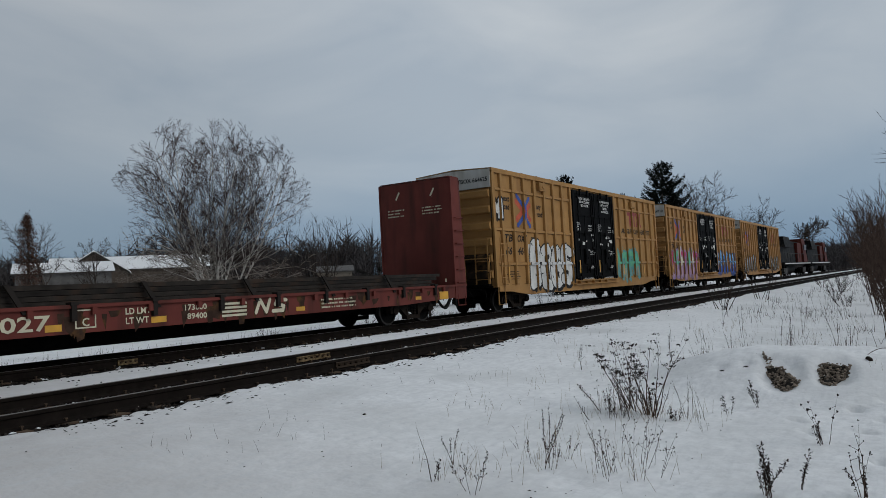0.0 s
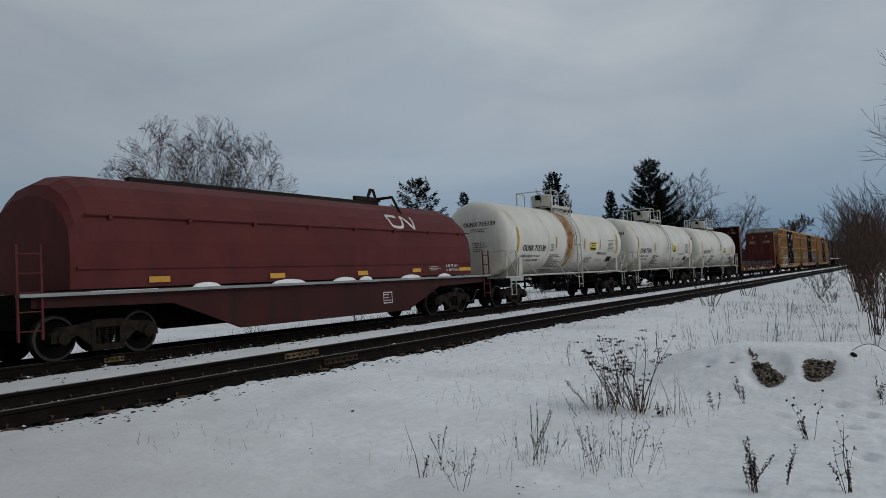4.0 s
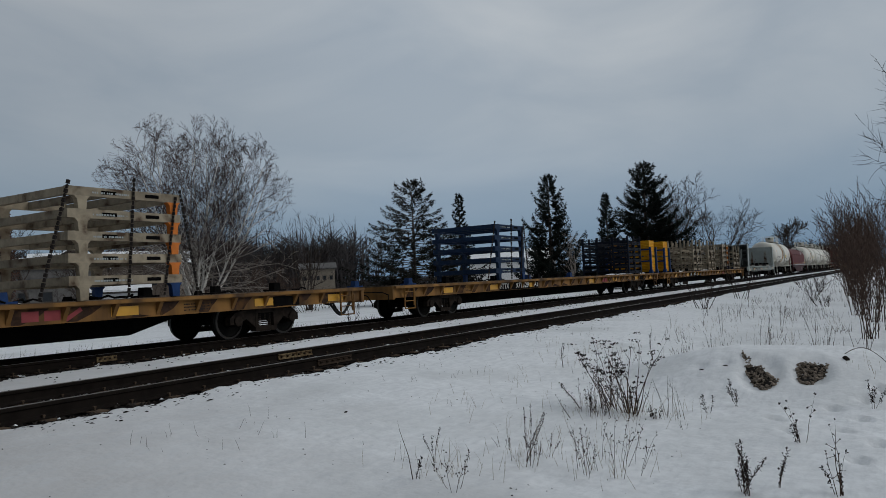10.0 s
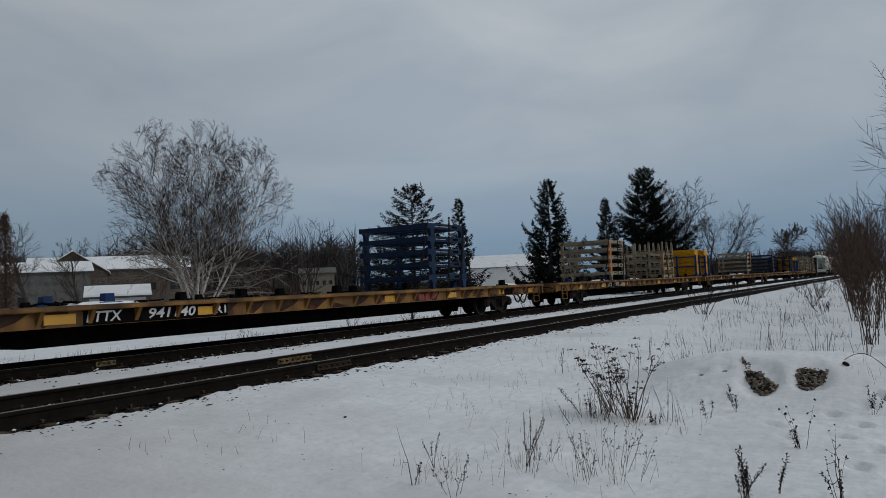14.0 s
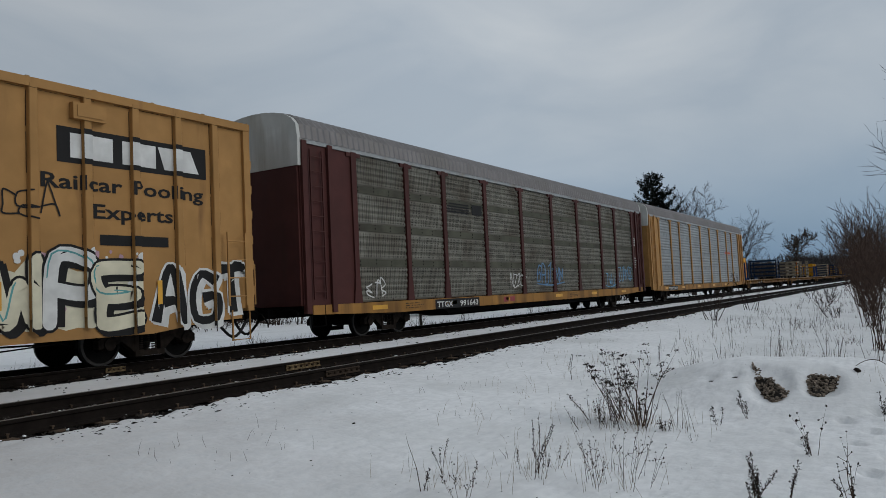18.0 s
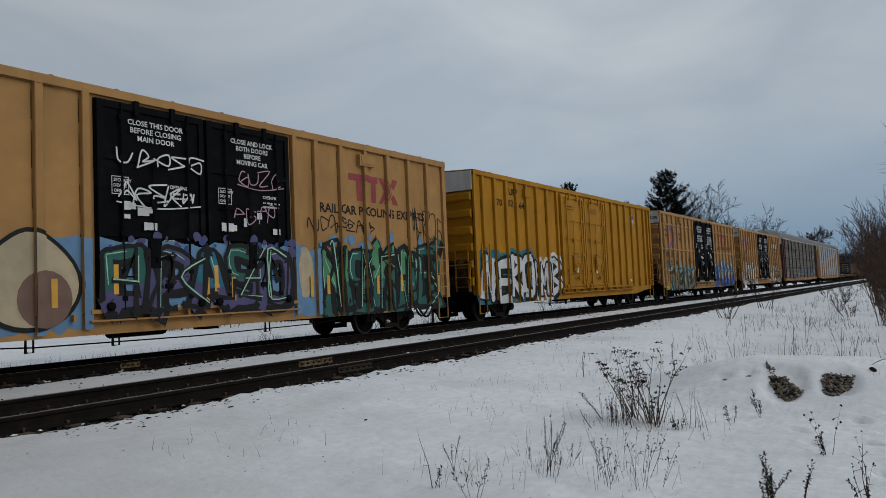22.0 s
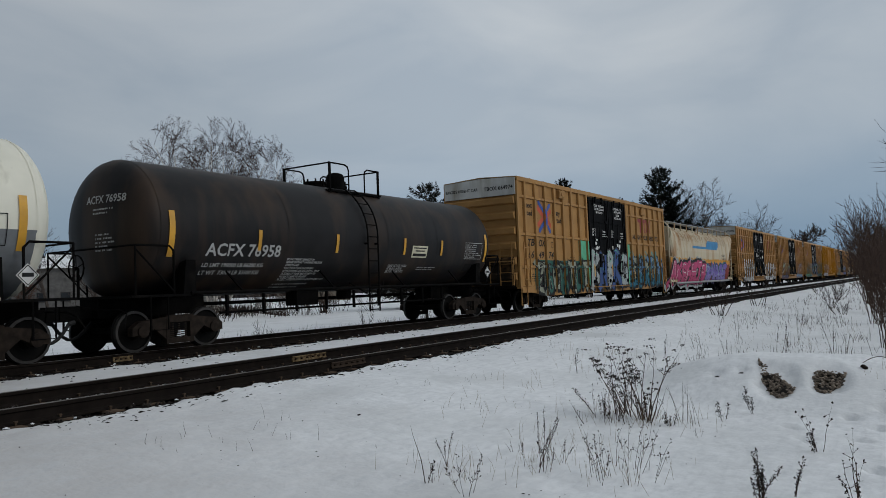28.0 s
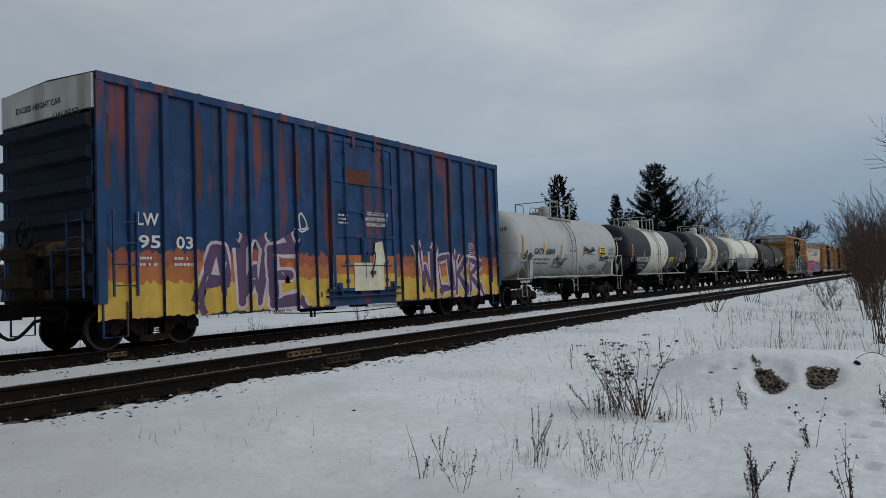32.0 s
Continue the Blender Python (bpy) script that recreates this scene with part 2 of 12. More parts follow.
def ground_z(x, y):
    """Height of the snow."""
    z = -0.52 + 0.37 * smooth(1.5, 7.4, y)
    if y > 7.0:
        e = snow_edge(x)
        z -= 0.27 * smooth(e, e + 0.16, y)
        if y > 9:
            z = -0.42 + 0.05 * smooth(15.6, 16.6, y) - 0.2 * smooth(16.5, 20, y)
    d = math.hypot(x - 11.6, (y - 1.55) * 0.85)
    z += 0.48 * (1 - smooth(0.35, 2.4, d))
    if y < 7.8:
        z += 0.05 * noise.noise((x * 0.45, y * 0.6, 1.0)) + 0.022 * noise.noise((x * 1.7, y * 1.9, 3.0))
        z += (0.012 + 0.02 * smooth(6.4, 7.3, y)) * noise.noise((x * 5.5, y * 6.0, 6.0))
        for cx, cy, a in STEPS:
            if abs(x - cx) < 0.4 and abs(y - cy) < 0.4:
                q = math.hypot((x - cx) * math.cos(a) + (y - cy) * math.sin(a), 1.9 * ((y - cy) * math.cos(a) - (x - cx) * math.sin(a)))
                z += -0.07 * (1 - smooth(0.08, 0.19, q)) + 0.02 * (smooth(0.1, 0.2, q) - smooth(0.2, 0.34, q))
        for cx, cy, rx, ry, dep in HOLLOWS:
            if abs(x - cx) < 1 and abs(y - cy) < 1:
                z -= dep * hollow(x, y, cx, cy, rx, ry)
    elif y > 17:
        z += 0.10 * noise.noise((x * 0.12, y * 0.15, 2.0)) + 0.03 * noise.noise((x * 1.1, y * 1.1, 5.0))
        z += 0.5 * (1 - smooth(0.5, 4.0, math.hypot((x - 34.5) * 0.7, y - 39.5)))
    return z


# footprints, and thawed hollows in the mound where gravel shows
STEPS = [(9.3, 0.75, 0.3), (8.75, 0.45, 0.2), (8.1, 0.6, 0.4), (7.6, 0.28, 0.2), (9.8, 0.45, 0.1), (6.9, 0.42, 0.3), (10.2, 0.3, 0.2), (8.5, 1.25, 0.5), (7.9, 1.05, 0.4)]
GRAVEL = [[(10.95, 1.96), (10.89, 1.89), (10.62, 1.80), (10.61, 1.68), (10.19, 1.41), (9.99, 1.43), (9.92, 1.54), (10.06, 1.68), (10.36, 1.82)],
          [(10.62, 1.27), (10.82, 1.19), (10.79, 1.08), (10.77, 0.90), (10.47, 0.91), (10.29, 1.01), (10.03, 1.10), (10.31, 1.21)]]
HOLLOWS = [(10.35, 1.64, 0.56, 0.33, 0.085), (10.52, 1.08, 0.52, 0.30, 0.085), (10.55, 2.42, 0.12, 0.09, 0.07), (10.6, 2.12, 0.12, 0.08, 0.06), (10.84, 1.86, 0.12, 0.09, 0.06)]


def spread(core0, core1, step, far0, far1):
    v = list(np.arange(core0, core1 + 1e-6, step))
    s, p = step, core1
    while p < far1:
        s *= 1.22
        p += s
        v.append(p)
    s, p = step, core0
    while p > far0:
        s *= 1.22
        p -= s
        v.insert(0, p)
    return v


def sheet(name, mat, gx, gy, height, parent=None):
    """A height field over a graded grid."""
    V = [(x, y, height(x, y)) for y in gy for x in gx]
    n = len(gx)
    F = [(j * n + i, j * n + i + 1, (j + 1) * n + i + 1, (j + 1) * n + i) for j in range(len(gy) - 1) for i in range(n - 1)]
    me = bpy.data.meshes.new(name)
    me.from_pydata(V, [], F)
    me.materials.append(mat)
    me.shade_smooth()
    return piece(name, me, parent)


gx = spread(3, 13, 0.09, 3, 3) [:-1] + spread(13, 34, 0.2, 13, 3000)
gx = spread(-2, 2.8, 0.4, -2500, 2.8) + gx
gx = sorted(set(round(float(v), 3) for v in gx))
gy = spread(0.1, 3.1, 0.07, -2500, 3.1) + [3.2, 3.4, 3.6] + list(np.arange(3.8, 7.2, 0.2)) + list(np.arange(7.2, 7.95, 0.05)) + [8.2, 9.2, 11.0, 13, 15, 15.8, 16.2, 16.6] + spread(17, 46, 0.6, 17, 3000)
gy = sorted(set(round(float(v), 3) for v in gy))
# trodden, dirtier snow where the way runs along the track
M_TRODDEN = M_SNOW.copy()
M_TRODDEN.name = "trodden snow"
nt = M_TRODDEN.node_tree
bs = nt.nodes["Principled BSDF"]
clean = bs.inputs["Base Color"].links[0].from_socket
nt.nodes["Bump"].inputs["Distance"].default_value = 0.03
n_co = nt.nodes.new("ShaderNodeTexCoord")
n_dot = nt.nodes.new("ShaderNodeVectorMath")
n_dot.operation = "DOT_PRODUCT"
n_dot.inputs[1].default_value = (1.0, -0.5, 0.0)
n_noise = nt.nodes.new("ShaderNodeTexNoise")
n_noise.inputs["Scale"].default_value, n_noise.inputs["Detail"].default_value = 1.3, 7.0
n_add = nt.nodes.new("ShaderNodeMath")
n_add.operation = "MULTIPLY_ADD"
n_add.inputs[1].default_value = 4.0
n_map = nt.nodes.new("ShaderNodeMapRange")
for i, v in enumerate((6.6, 1.6, 0.0, 1.0)):
    n_map.inputs[i + 1].default_value = v
n_sep = nt.nodes.new("ShaderNodeSeparateXYZ")
n_edge = nt.nodes.new("ShaderNodeMapRange")
for i, v in enumerate((13.0, 16.0, 1.0, 0.0)):
    n_edge.inputs[i + 1].default_value = v
n_mul = nt.nodes.new("ShaderNodeMath")
n_mul.operation = "MULTIPLY"
n_mix = nt.nodes.new("ShaderNodeMix")
n_mix.data_type = "RGBA"
n_mix.inputs[7].default_value = (0.56, 0.545, 0.535, 1)
for a, b in ((n_co.outputs["Object"], n_dot.inputs[0]), (n_co.outputs["Object"], n_noise.inputs["Vector"]), (n_co.outputs["Object"], n_sep.inputs[0]), (n_noise.outputs["Fac"], n_add.inputs[0]), (n_dot.outputs["Value"], n_add.inputs[2]),
             (n_add.outputs[0], n_map.inputs[0]), (n_sep.outputs[1], n_edge.inputs[0]), (n_map.outputs[0], n_mul.inputs[0]), (n_edge.outputs[0], n_mul.inputs[1]), (n_mul.outputs[0], n_mix.inputs[0]), (clean, n_mix.inputs[6]), (n_mix.outputs[2], bs.inputs["Base Color"])):
    nt.links.new(a, b)
# wind-drawn mottling along the way
n_str = nt.nodes.new("ShaderNodeMapping")
n_str.inputs["Scale"].default_value, n_str.inputs["Rotation"].default_value = (0.9, 3.2, 1.0), (0, 0, 0.1)
n_n2 = nt.nodes.new("ShaderNodeTexNoise")
n_n2.inputs["Scale"].default_value, n_n2.inputs["Detail"].default_value, n_n2.inputs["Roughness"].default_value = 4.0, 8.0, 0.65
n_m2 = nt.nodes.new("ShaderNodeMapRange")
for i, v in enumerate((0.47, 0.74, 0.0, 0.6)):
    n_m2.inputs[i + 1].default_value = v
n_mix2 = nt.nodes.new("ShaderNodeMix")
n_mix2.data_type = "RGBA"
n_mix2.inputs[7].default_value = (0.62, 0.635, 0.65, 1)
for a, b in ((n_co.outputs["Object"], n_str.inputs[0]), (n_str.outputs[0], n_n2.inputs["Vector"]), (n_n2.outputs["Fac"], n_m2.inputs[0]), (n_m2.outputs[0], n_mix2.inputs[0]), (n_mix.outputs[2], n_mix2.inputs[6]), (n_mix2.outputs[2], bs.inputs["Base Color"])):
    nt.links.new(a, b)
tagged(sheet("ground", M_TRODDEN, gx, gy, ground_z), "snow-covered ground with a low mound beside the tracks", "ground", kind="structure")


# ---- lettering and paint marks on flat car sides ----
TEXT_CACHE = {}


def letters(s, italic=0.0):
    """Triangles of a line of text, one unit high capitals, and its width."""
    if (s, italic) not in TEXT_CACHE:
        cu = bpy.data.curves.new("lettering", "FONT")
        cu.body, cu.resolution_u, cu.shear, cu.offset = s, 2, italic, 0.02
        ob = bpy.data.objects.new("lettering", cu)
        me = bpy.data.meshes.new_from_object(ob)
        me.calc_loop_triangles()
        co = [v.co.xy.copy() / 0.72 for v in me.vertices]
        tris = [[tuple(co[i]) for i in t.vertices] for t in me.loop_triangles]
        bpy.data.objects.remove(ob)
        bpy.data.curves.remove(cu)
        bpy.data.meshes.remove(me)
        xs = [p[0] for t in tris for p in t] or [0, 1]
        TEXT_CACHE[(s, italic)] = ([[(x - min(xs), z) for x, z in t] for t in tris], max(xs) - min(xs))
    return TEXT_CACHE[(s, italic)]


def words(s, x, z, h, width=None, centre=False, italic=0.0):
    """Polygons of text at x, z with capitals h high, squeezed to width."""
    tris, w = letters(s, italic)
    k = width / w if width else h
    x0 = x - k * w / 2 if centre else x
    return [[(x0 + a * k, z + b * h) for a, b in t] for t in tris]


def rect(x0, x1, z0, z1):
    return [[(x0, z0), (x1, z0), (x1, z1), (x0, z1)]]


def outline(x0, x1, z0, z1, w):
    return rect(x0, x1, z0, z0 + w) + rect(x0, x1, z1 - w, z1) + rect(x0, x0 + w, z0, z1) + rect(x1 - w, x1, z0, z1)


def fine_print(x0, x1, z0, z1, lines, rnd):
    """Rows of small unreadable stencilling as short bars."""
    out, dz = [], (z1 - z0) / lines
    for i in range(lines):
        z, x, stop = z1 - (i + 0.8) * dz, x0, x0 + (x1 - x0) * rnd.uniform(0.6, 1)
        while x < stop:
            w = rnd.choice((0.35, 0.35, 0.5, 0.7)) * dz
            out += rect(x, min(x + w * 0.8, stop), z, z + dz * 0.42)
            x += w + (dz * 0.55 if rnd.random() < 0.2 else dz * 0.06)
    return out


def band(a, b, w):
    """A straight stroke of width w from a to b."""
    (x0, z0), (x1, z1) = a, b
    d = math.hypot(x1 - x0, z1 - z0) or 1
    nx, nz = -(z1 - z0) / d * w / 2, (x1 - x0) / d * w / 2
    return [[(x0 + nx, z0 + nz), (x0 - nx, z0 - nz), (x1 - nx, z1 - nz), (x1 + nx, z1 + nz)]]


def blot(x, z, r, n=9):
    return [[(x + r * math.cos(6.2832 * i / n), z + r * math.sin(6.2832 * i / n)) for i in range(n)]]


def stroke(pts, w):
    out = []
    for a, b in zip(pts, pts[1:]):
        out += band(a, b, w)
    for x, z in pts:
        out += blot(x, z, w / 2)
    return out


def clip(poly, x0, x1):
    for lim, keep in ((x0, 1), (x1, -1)):
        res = []
        for i, (ax, az) in enumerate(poly):
            bx, bz = poly[(i + 1) % len(poly)]
            ina, inb = (ax - lim) * keep >= 0, (bx - lim) * keep >= 0
            if ina:
                res.append((ax, az))
            if ina != inb:
                t = (lim - ax) / (bx - ax)
                res.append((lim, az + t * (bz - az)))
        poly = res
        if len(poly) < 3:
            return None
    return poly


YW = 1.52          # side sheet of the boxcars
DP = 0.095         # how far their posts stand proud
GD = 0.07          # and their girts
GIRTS = {}         # girts of each boxcar: z0, z1, x0, x1, depth


def paint(name, polys, mat, parent, y, posts=(), depth=0.0, layer=1, label="", lifts=None):
    """Lays paint polygons (x, z) on a side at y (towards -y), stepping out over the posts (x0, x1) that stand proud by depth."""
    cuts = sorted(posts)
    spans, x = [], -1e3
    for a, b in cuts:
        spans += [(x, a, 0.0), (a, b, depth)]
        x = b
    spans.append((x, 1e3, 0.0))
    vs, fs = [], []
    rails = GIRTS.get(parent.name, ()) if parent is not None and abs(y + YW + 0.02) < 0.01 else ()
    for num, poly in enumerate(polys):
        y1 = y - 0.004 * layer - 3e-5 * (num % 110)
        if lifts:
            y1 = y - 0.004 * layer - lifts[num] - 1.6e-5 * (num % 50)
        if y < -1.5 and min(p[1] for p in poly) < 0.585:      # nothing below the side sill
            cut = clip([(pz, px) for px, pz in poly], 0.585, 9.0)
            if not cut:
                continue
            poly = [(px, pz) for pz, px in cut]
        bits, low = [], -9.0
        zs = [p[1] for p in poly]
        for z0, z1, x0, x1, dz in rails:
            if max(zs) > z0 and min(zs) < z1 and x0 <= poly[0][0] <= x1:
                up = [(pz, px) for px, pz in poly]
                for za, zb, dd in ((low, z0, 0.0), (z0, z1, dz)):
                    cut = clip(up, za, zb)
                    if cut:
                        bits.append(([(px, pz) for pz, px in cut], dd))
                low = z1
        if low > -9.0:
            cut = clip([(pz, px) for px, pz in poly], low, 9.0)
            if cut:
                bits.append(([(px, pz) for pz, px in cut], 0.0))
        else:
            bits = [(poly, 0.0)]
        for poly, dd in bits:
            lo, hi = min(p[0] for p in poly), max(p[0] for p in poly)
            for a, b, d in spans:
                if hi <= a or lo >= b:
                    continue
                q = poly if lo >= a and hi <= b else clip(poly, a, b)
                if q:
                    fs.append(range(len(vs), len(vs) + len(q)))
                    vs += [(px, y1 - max(d, dd), pz) for px, pz in q]
    me = bpy.data.meshes.new(name)
    me.from_pydata(vs, [], [list(f) for f in fs])
    me.materials.append(mat)
    return piece(name, me, parent, label=label)


LETTER = {"B": [(0.1, 0), (0.1, 1), (0.9, 0.8), (0.2, 0.52), (1, 0.22), (0.1, 0)], "A": [(0, 0), (0.35, 1), (0.6, 1), (1, 0), (0.8, 0.4), (0.2, 0.4)], "N": [(0, 0), (0.1, 1), (0.9, 0), (1, 1)], "U": [(0, 1), (0.05, 0.05), (0.9, 0), (1, 1)], "E": [(1, 1), (0, 0.95), (0.05, 0.5), (0.8, 0.5), (0.05, 0.5), (0, 0), (1, 0.05)],
          "Z": [(0, 0.95), (1, 1), (0, 0.05), (1, 0)], "O": [(0.1, 0.1), (0, 0.9), (0.9, 1), (1, 0.1), (0.1, 0.1)], "F": [(0.1, 0), (0.1, 1), (1, 0.95), (0.1, 1), (0.1, 0.5), (0.8, 0.55)],
          "S": [(1, 0.9), (0.1, 1), (0.1, 0.55), (0.9, 0.45), (0.85, 0.05), (0, 0.1)], "P": [(0.1, 0), (0.1, 1), (0.95, 0.9), (0.9, 0.45), (0.1, 0.5)], "R": [(0, 0), (0.05, 1), (0.95, 0.85), (0.05, 0.5), (1, 0)],
          "M": [(0, 0), (0.1, 1), (0.5, 0.4), (0.9, 1), (1, 0)], "W": [(0, 1), (0.25, 0), (0.5, 0.6), (0.75, 0), (1, 1)], "C": [(1, 0.85), (0.5, 1), (0.05, 0.75), (0.05, 0.3), (0.5, 0), (1, 0.15)],
          "G": [(0.95, 0.85), (0.4, 1), (0.02, 0.6), (0.2, 0.05), (0.9, 0.05), (0.95, 0.5), (0.5, 0.48)], "K": [(0.05, 1), (0.05, 0), (0.1, 0.45), (0.9, 1), (0.3, 0.55), (1, 0)], "T": [(0, 0.95), (1, 1), (0.5, 0.97), (0.5, 0)],
          "I": [(0.4, 1), (0.6, 0)], "J": [(0.3, 1), (0.9, 1), (0.8, 0.15), (0.3, 0), (0, 0.3)], "H": [(0.05, 1), (0.0, 0), (0.05, 0.5), (0.95, 0.5), (1, 1), (0.95, 0)], "4": [(0.75, 0), (0.8, 1), (0, 0.4), (1, 0.42)], "D": [(0.05, 0), (0.1, 1), (0.9, 0.8), (0.95, 0.2), (0.05, 0)]}


def tag_letters(rnd, x0, x1, z0, z1, n, word=None):
    """Letter skeletons that fill the field, leaning and overlapping a little."""
    word = word or "".join(rnd.choice("BANUEZOSPRMWCGKT") for _ in range(n))
    w = (x1 - x0) / len(word)
    out = []
    for i, ch in enumerate(word):
        lx, dz, up = x0 + w * (i + 0.11 + rnd.uniform(-0.06, 0.06)), rnd.uniform(-0.06, 0.06) * (z1 - z0), rnd.uniform(0.82, 1.0)
        tilt = rnd.uniform(-0.12, 0.14)
        out.append([(lx + a * w * 0.80 + (b - 0.5) * tilt * w + rnd.uniform(-0.05, 0.05) * w, z0 + dz + (0.08 + b * 0.86 * up) * (z1 - z0)) for a, b in LETTER[ch]])
    return out


def ribbon(pts, w, flare=1.0, taper=0.0):
    """A stroke with joined edges; flare widens both ends, taper draws the middle in."""
    pts = [p for i, p in enumerate(pts) if i == 0 or math.hypot(p[0] - pts[i - 1][0], p[1] - pts[i - 1][1]) > 1e-4]
    n = len(pts)
    if n < 2:
        return blot(*pts[0], w / 2) if pts else []
    out, prev = [], None
    for i in range(n):
        (ax, az), (bx, bz) = pts[max(0, i - 1)], pts[min(n - 1, i + 1)]
        d = math.hypot(bx - ax, bz - az) or 1.0
        nx, nz = -(bz - az) / d, (bx - ax) / d
        t = abs(2 * i / (n - 1) - 1)
        k = w / 2 * (1 - taper * (1 - t)) * (1 + (flare - 1) * max(0.0, t * 3 - 2))
        cur = ((pts[i][0] + nx * k, pts[i][1] + nz * k), (pts[i][0] - nx * k, pts[i][1] - nz * k))
        if prev:
            out.append([prev[0], prev[1], cur[1], cur[0]])
        prev = cur
        if 0 < i < n - 1:
            (px, pz), (qx, qz) = pts[i - 1], pts[i + 1]
            u, v = math.atan2(pts[i][1] - pz, pts[i][0] - px), math.atan2(qz - pts[i][1], qx - pts[i][0])
            if abs((v - u + math.pi) % 6.2832 - math.pi) > 0.5:
                out += blot(*pts[i], k * 0.98, 10)
    return out


def curve(pts, n=4):
    """Rounds a run of points."""
    q = [pts[0]] + list(pts) + [pts[-1]]
    out = []
    for p0, p1, p2, p3 in zip(q, q[1:], q[2:], q[3:]):
        for k in range(n):
            t = k / n
            out.append(tuple(0.5 * (2 * p1[i] + (p2[i] - p0[i]) * t + (2 * p0[i] - 5 * p1[i] + 4 * p2[i] - p3[i]) * t * t + (3 * p1[i] - p0[i] - 3 * p2[i] + p3[i]) * t ** 3) for i in (0, 1)))
    return out + [pts[-1]]


def ragged(x0, x1, z0, z1, rnd, step=0.22, amp=0.22):
    """A filled field with an uneven sprayed upper and lower edge."""
    out, x, hi, lo = [], x0, z1, z0
    while x < x1 - 0.02:
        nx = min(x1, x + step)
        nh, nl = z1 - rnd.random() * amp * (z1 - z0), z0 + rnd.random() * 0.08 * (z1 - z0)
        out.append([(x, lo), (nx, nl), (nx, nh), (x, hi)])
        x, hi, lo = nx, nh, nl
    return out


def graffiti(car, field, n, fill, edge, seed, y, posts=(), depth=0.0, haze=None, thick=0.2, shine=None, halo=None, word=None, base=None, rounded=False,
             shade=None, dots=None, splash=0.0, wild=0.0, line=0.06, block=None, throw=(0.05, -0.04), lay_on=None, net=0):
    """A painted piece: sprayed ground, halo, block shadow, then letter over letter its outline, fill, darker foot, inner cuts, highlights and dots."""
    rnd = random.Random(seed)
    put_on = lay_on or paint
    x0, x1, z0, z1 = field
    H = z1 - z0
    n = max(n, int((x1 - x0) / 0.82))
    sk = tag_letters(rnd, *field, n, word)
    w = thick * H * 0.92
    line *= 1.35
    fl = 1.0 if rounded else 1.35
    letters_ = []
    for s in sk:
        run = [curve(s, 5)] if rounded else [curve(s, 3) if rnd.random() < 0.35 else [(ax + (bx - ax) * k / 3, az + (bz - az) * k / 3) for (ax, az), (bx, bz) in zip(s, s[1:]) for k in range(3)] + [s[-1]]]
        # wild style: hooked spurs thrown off the ends
        for px, pz in (s[0], s[-1]):
            if rnd.random() < wild:
                up = 1 if pz > (z0 + z1) / 2 else -1
                dx = rnd.choice((-1, 1)) * rnd.uniform(0.25, 0.55) * w * 2.2
                run.append(curve([(px, pz), (px + dx * 0.5, pz + up * 0.05 * H), (px + dx, pz + up * rnd.uniform(0.08, 0.2) * H)], 3))
        letters_.append(run)
    lay = 1
    if base:
        put_on("sprayed_ground", ragged(x0 - 0.1, x1 + 0.1, z0, z1 - 0.04 * H, rnd), base, car, y, posts, depth, lay)
        lay += 1
    for hz in haze or ():
        pol = []
        for i in range(int(7 * (x1 - x0))):
            x, z = rnd.uniform(x0 - 0.15, x1 + 0.15), rnd.choice((rnd.uniform(z0, z1), z1 + rnd.uniform(-0.12, 0.10) * H))
            r = rnd.uniform(0.02, 0.09) * H
            pol.append([(x + r * rnd.uniform(0.8, 1.15) * math.cos(k * 0.698), z + r * rnd.uniform(0.8, 1.15) * math.sin(k * 0.698)) for k in range(9)])
        put_on("spray_cloud", pol, hz, car, y, posts, depth, lay)
        lay += 1
    if halo:
        pol = [p for run in letters_ for s in run for p in ribbon(s, w + 2 * line + 0.24 + rnd.uniform(0, 0.1)) + blot(*s[0], w * 0.5 + 0.2, 10) + blot(*s[-1], w * 0.5 + 0.2, 10)]
        put_on("graffiti_halo", pol, halo, car, y, posts, depth, lay)
        lay += 1
    # block shadow
    pol = [[(px + k * throw[0], pz + k * throw[1]) for px, pz in p] for k in (2, 1) for run in letters_ for s in run for p in ribbon(s, w + 2 * line, fl)]
    put_on("graffiti_outline", pol, block or edge, car, y, posts, depth, lay)
    lay += 1
    fills = fill if isinstance(fill, (list, tuple)) else [fill]
    edges, edge_up, inner = [], [], []
    body = [[] for _ in fills]
    body_up = [[] for _ in fills]
    foot, foot_up, glint, glint_up, bub, bub_up = [], [], [], [], [], []
    for i, run in enumerate(letters_):
        up = 0.0022 * i
        out = [p for s in run for p in ribbon(s, w + 2 * line, fl) + (blot(*s[0], w / 2 + line, 10) + blot(*s[-1], w / 2 + line, 10) if rounded else [])]
        for s in run:
            if rnd.random() < splash:
                # brushed spikes thrown upwards out of the outline
                px, pz = max(s, key=lambda p: p[1] + rnd.uniform(0, 0.2) * H)
                for _ in range(rnd.randint(1, 3)):
                    k, ax = rnd.uniform(0.025, 0.05), px + rnd.uniform(-0.25, 0.25)
                    lean, tall = rnd.uniform(-0.12, 0.16), rnd.uniform(0.18, 0.34) * H
                    out.append([(ax - k, pz - 0.05), (ax + k, pz - 0.05), (ax + k * 1.2 + lean * 0.7, pz + tall * 0.7), (ax + lean, pz + tall), (ax - k + lean * 0.6, pz + tall * 0.65)])
        edges += out
        edge_up += [up] * len(out)
        f = i % len(fills)
        flesh = [p for s in run for p in ribbon(s, w, fl) + (blot(*s[0], w / 2, 10) + blot(*s[-1], w / 2, 10) if rounded else [])]
        body[f] += flesh
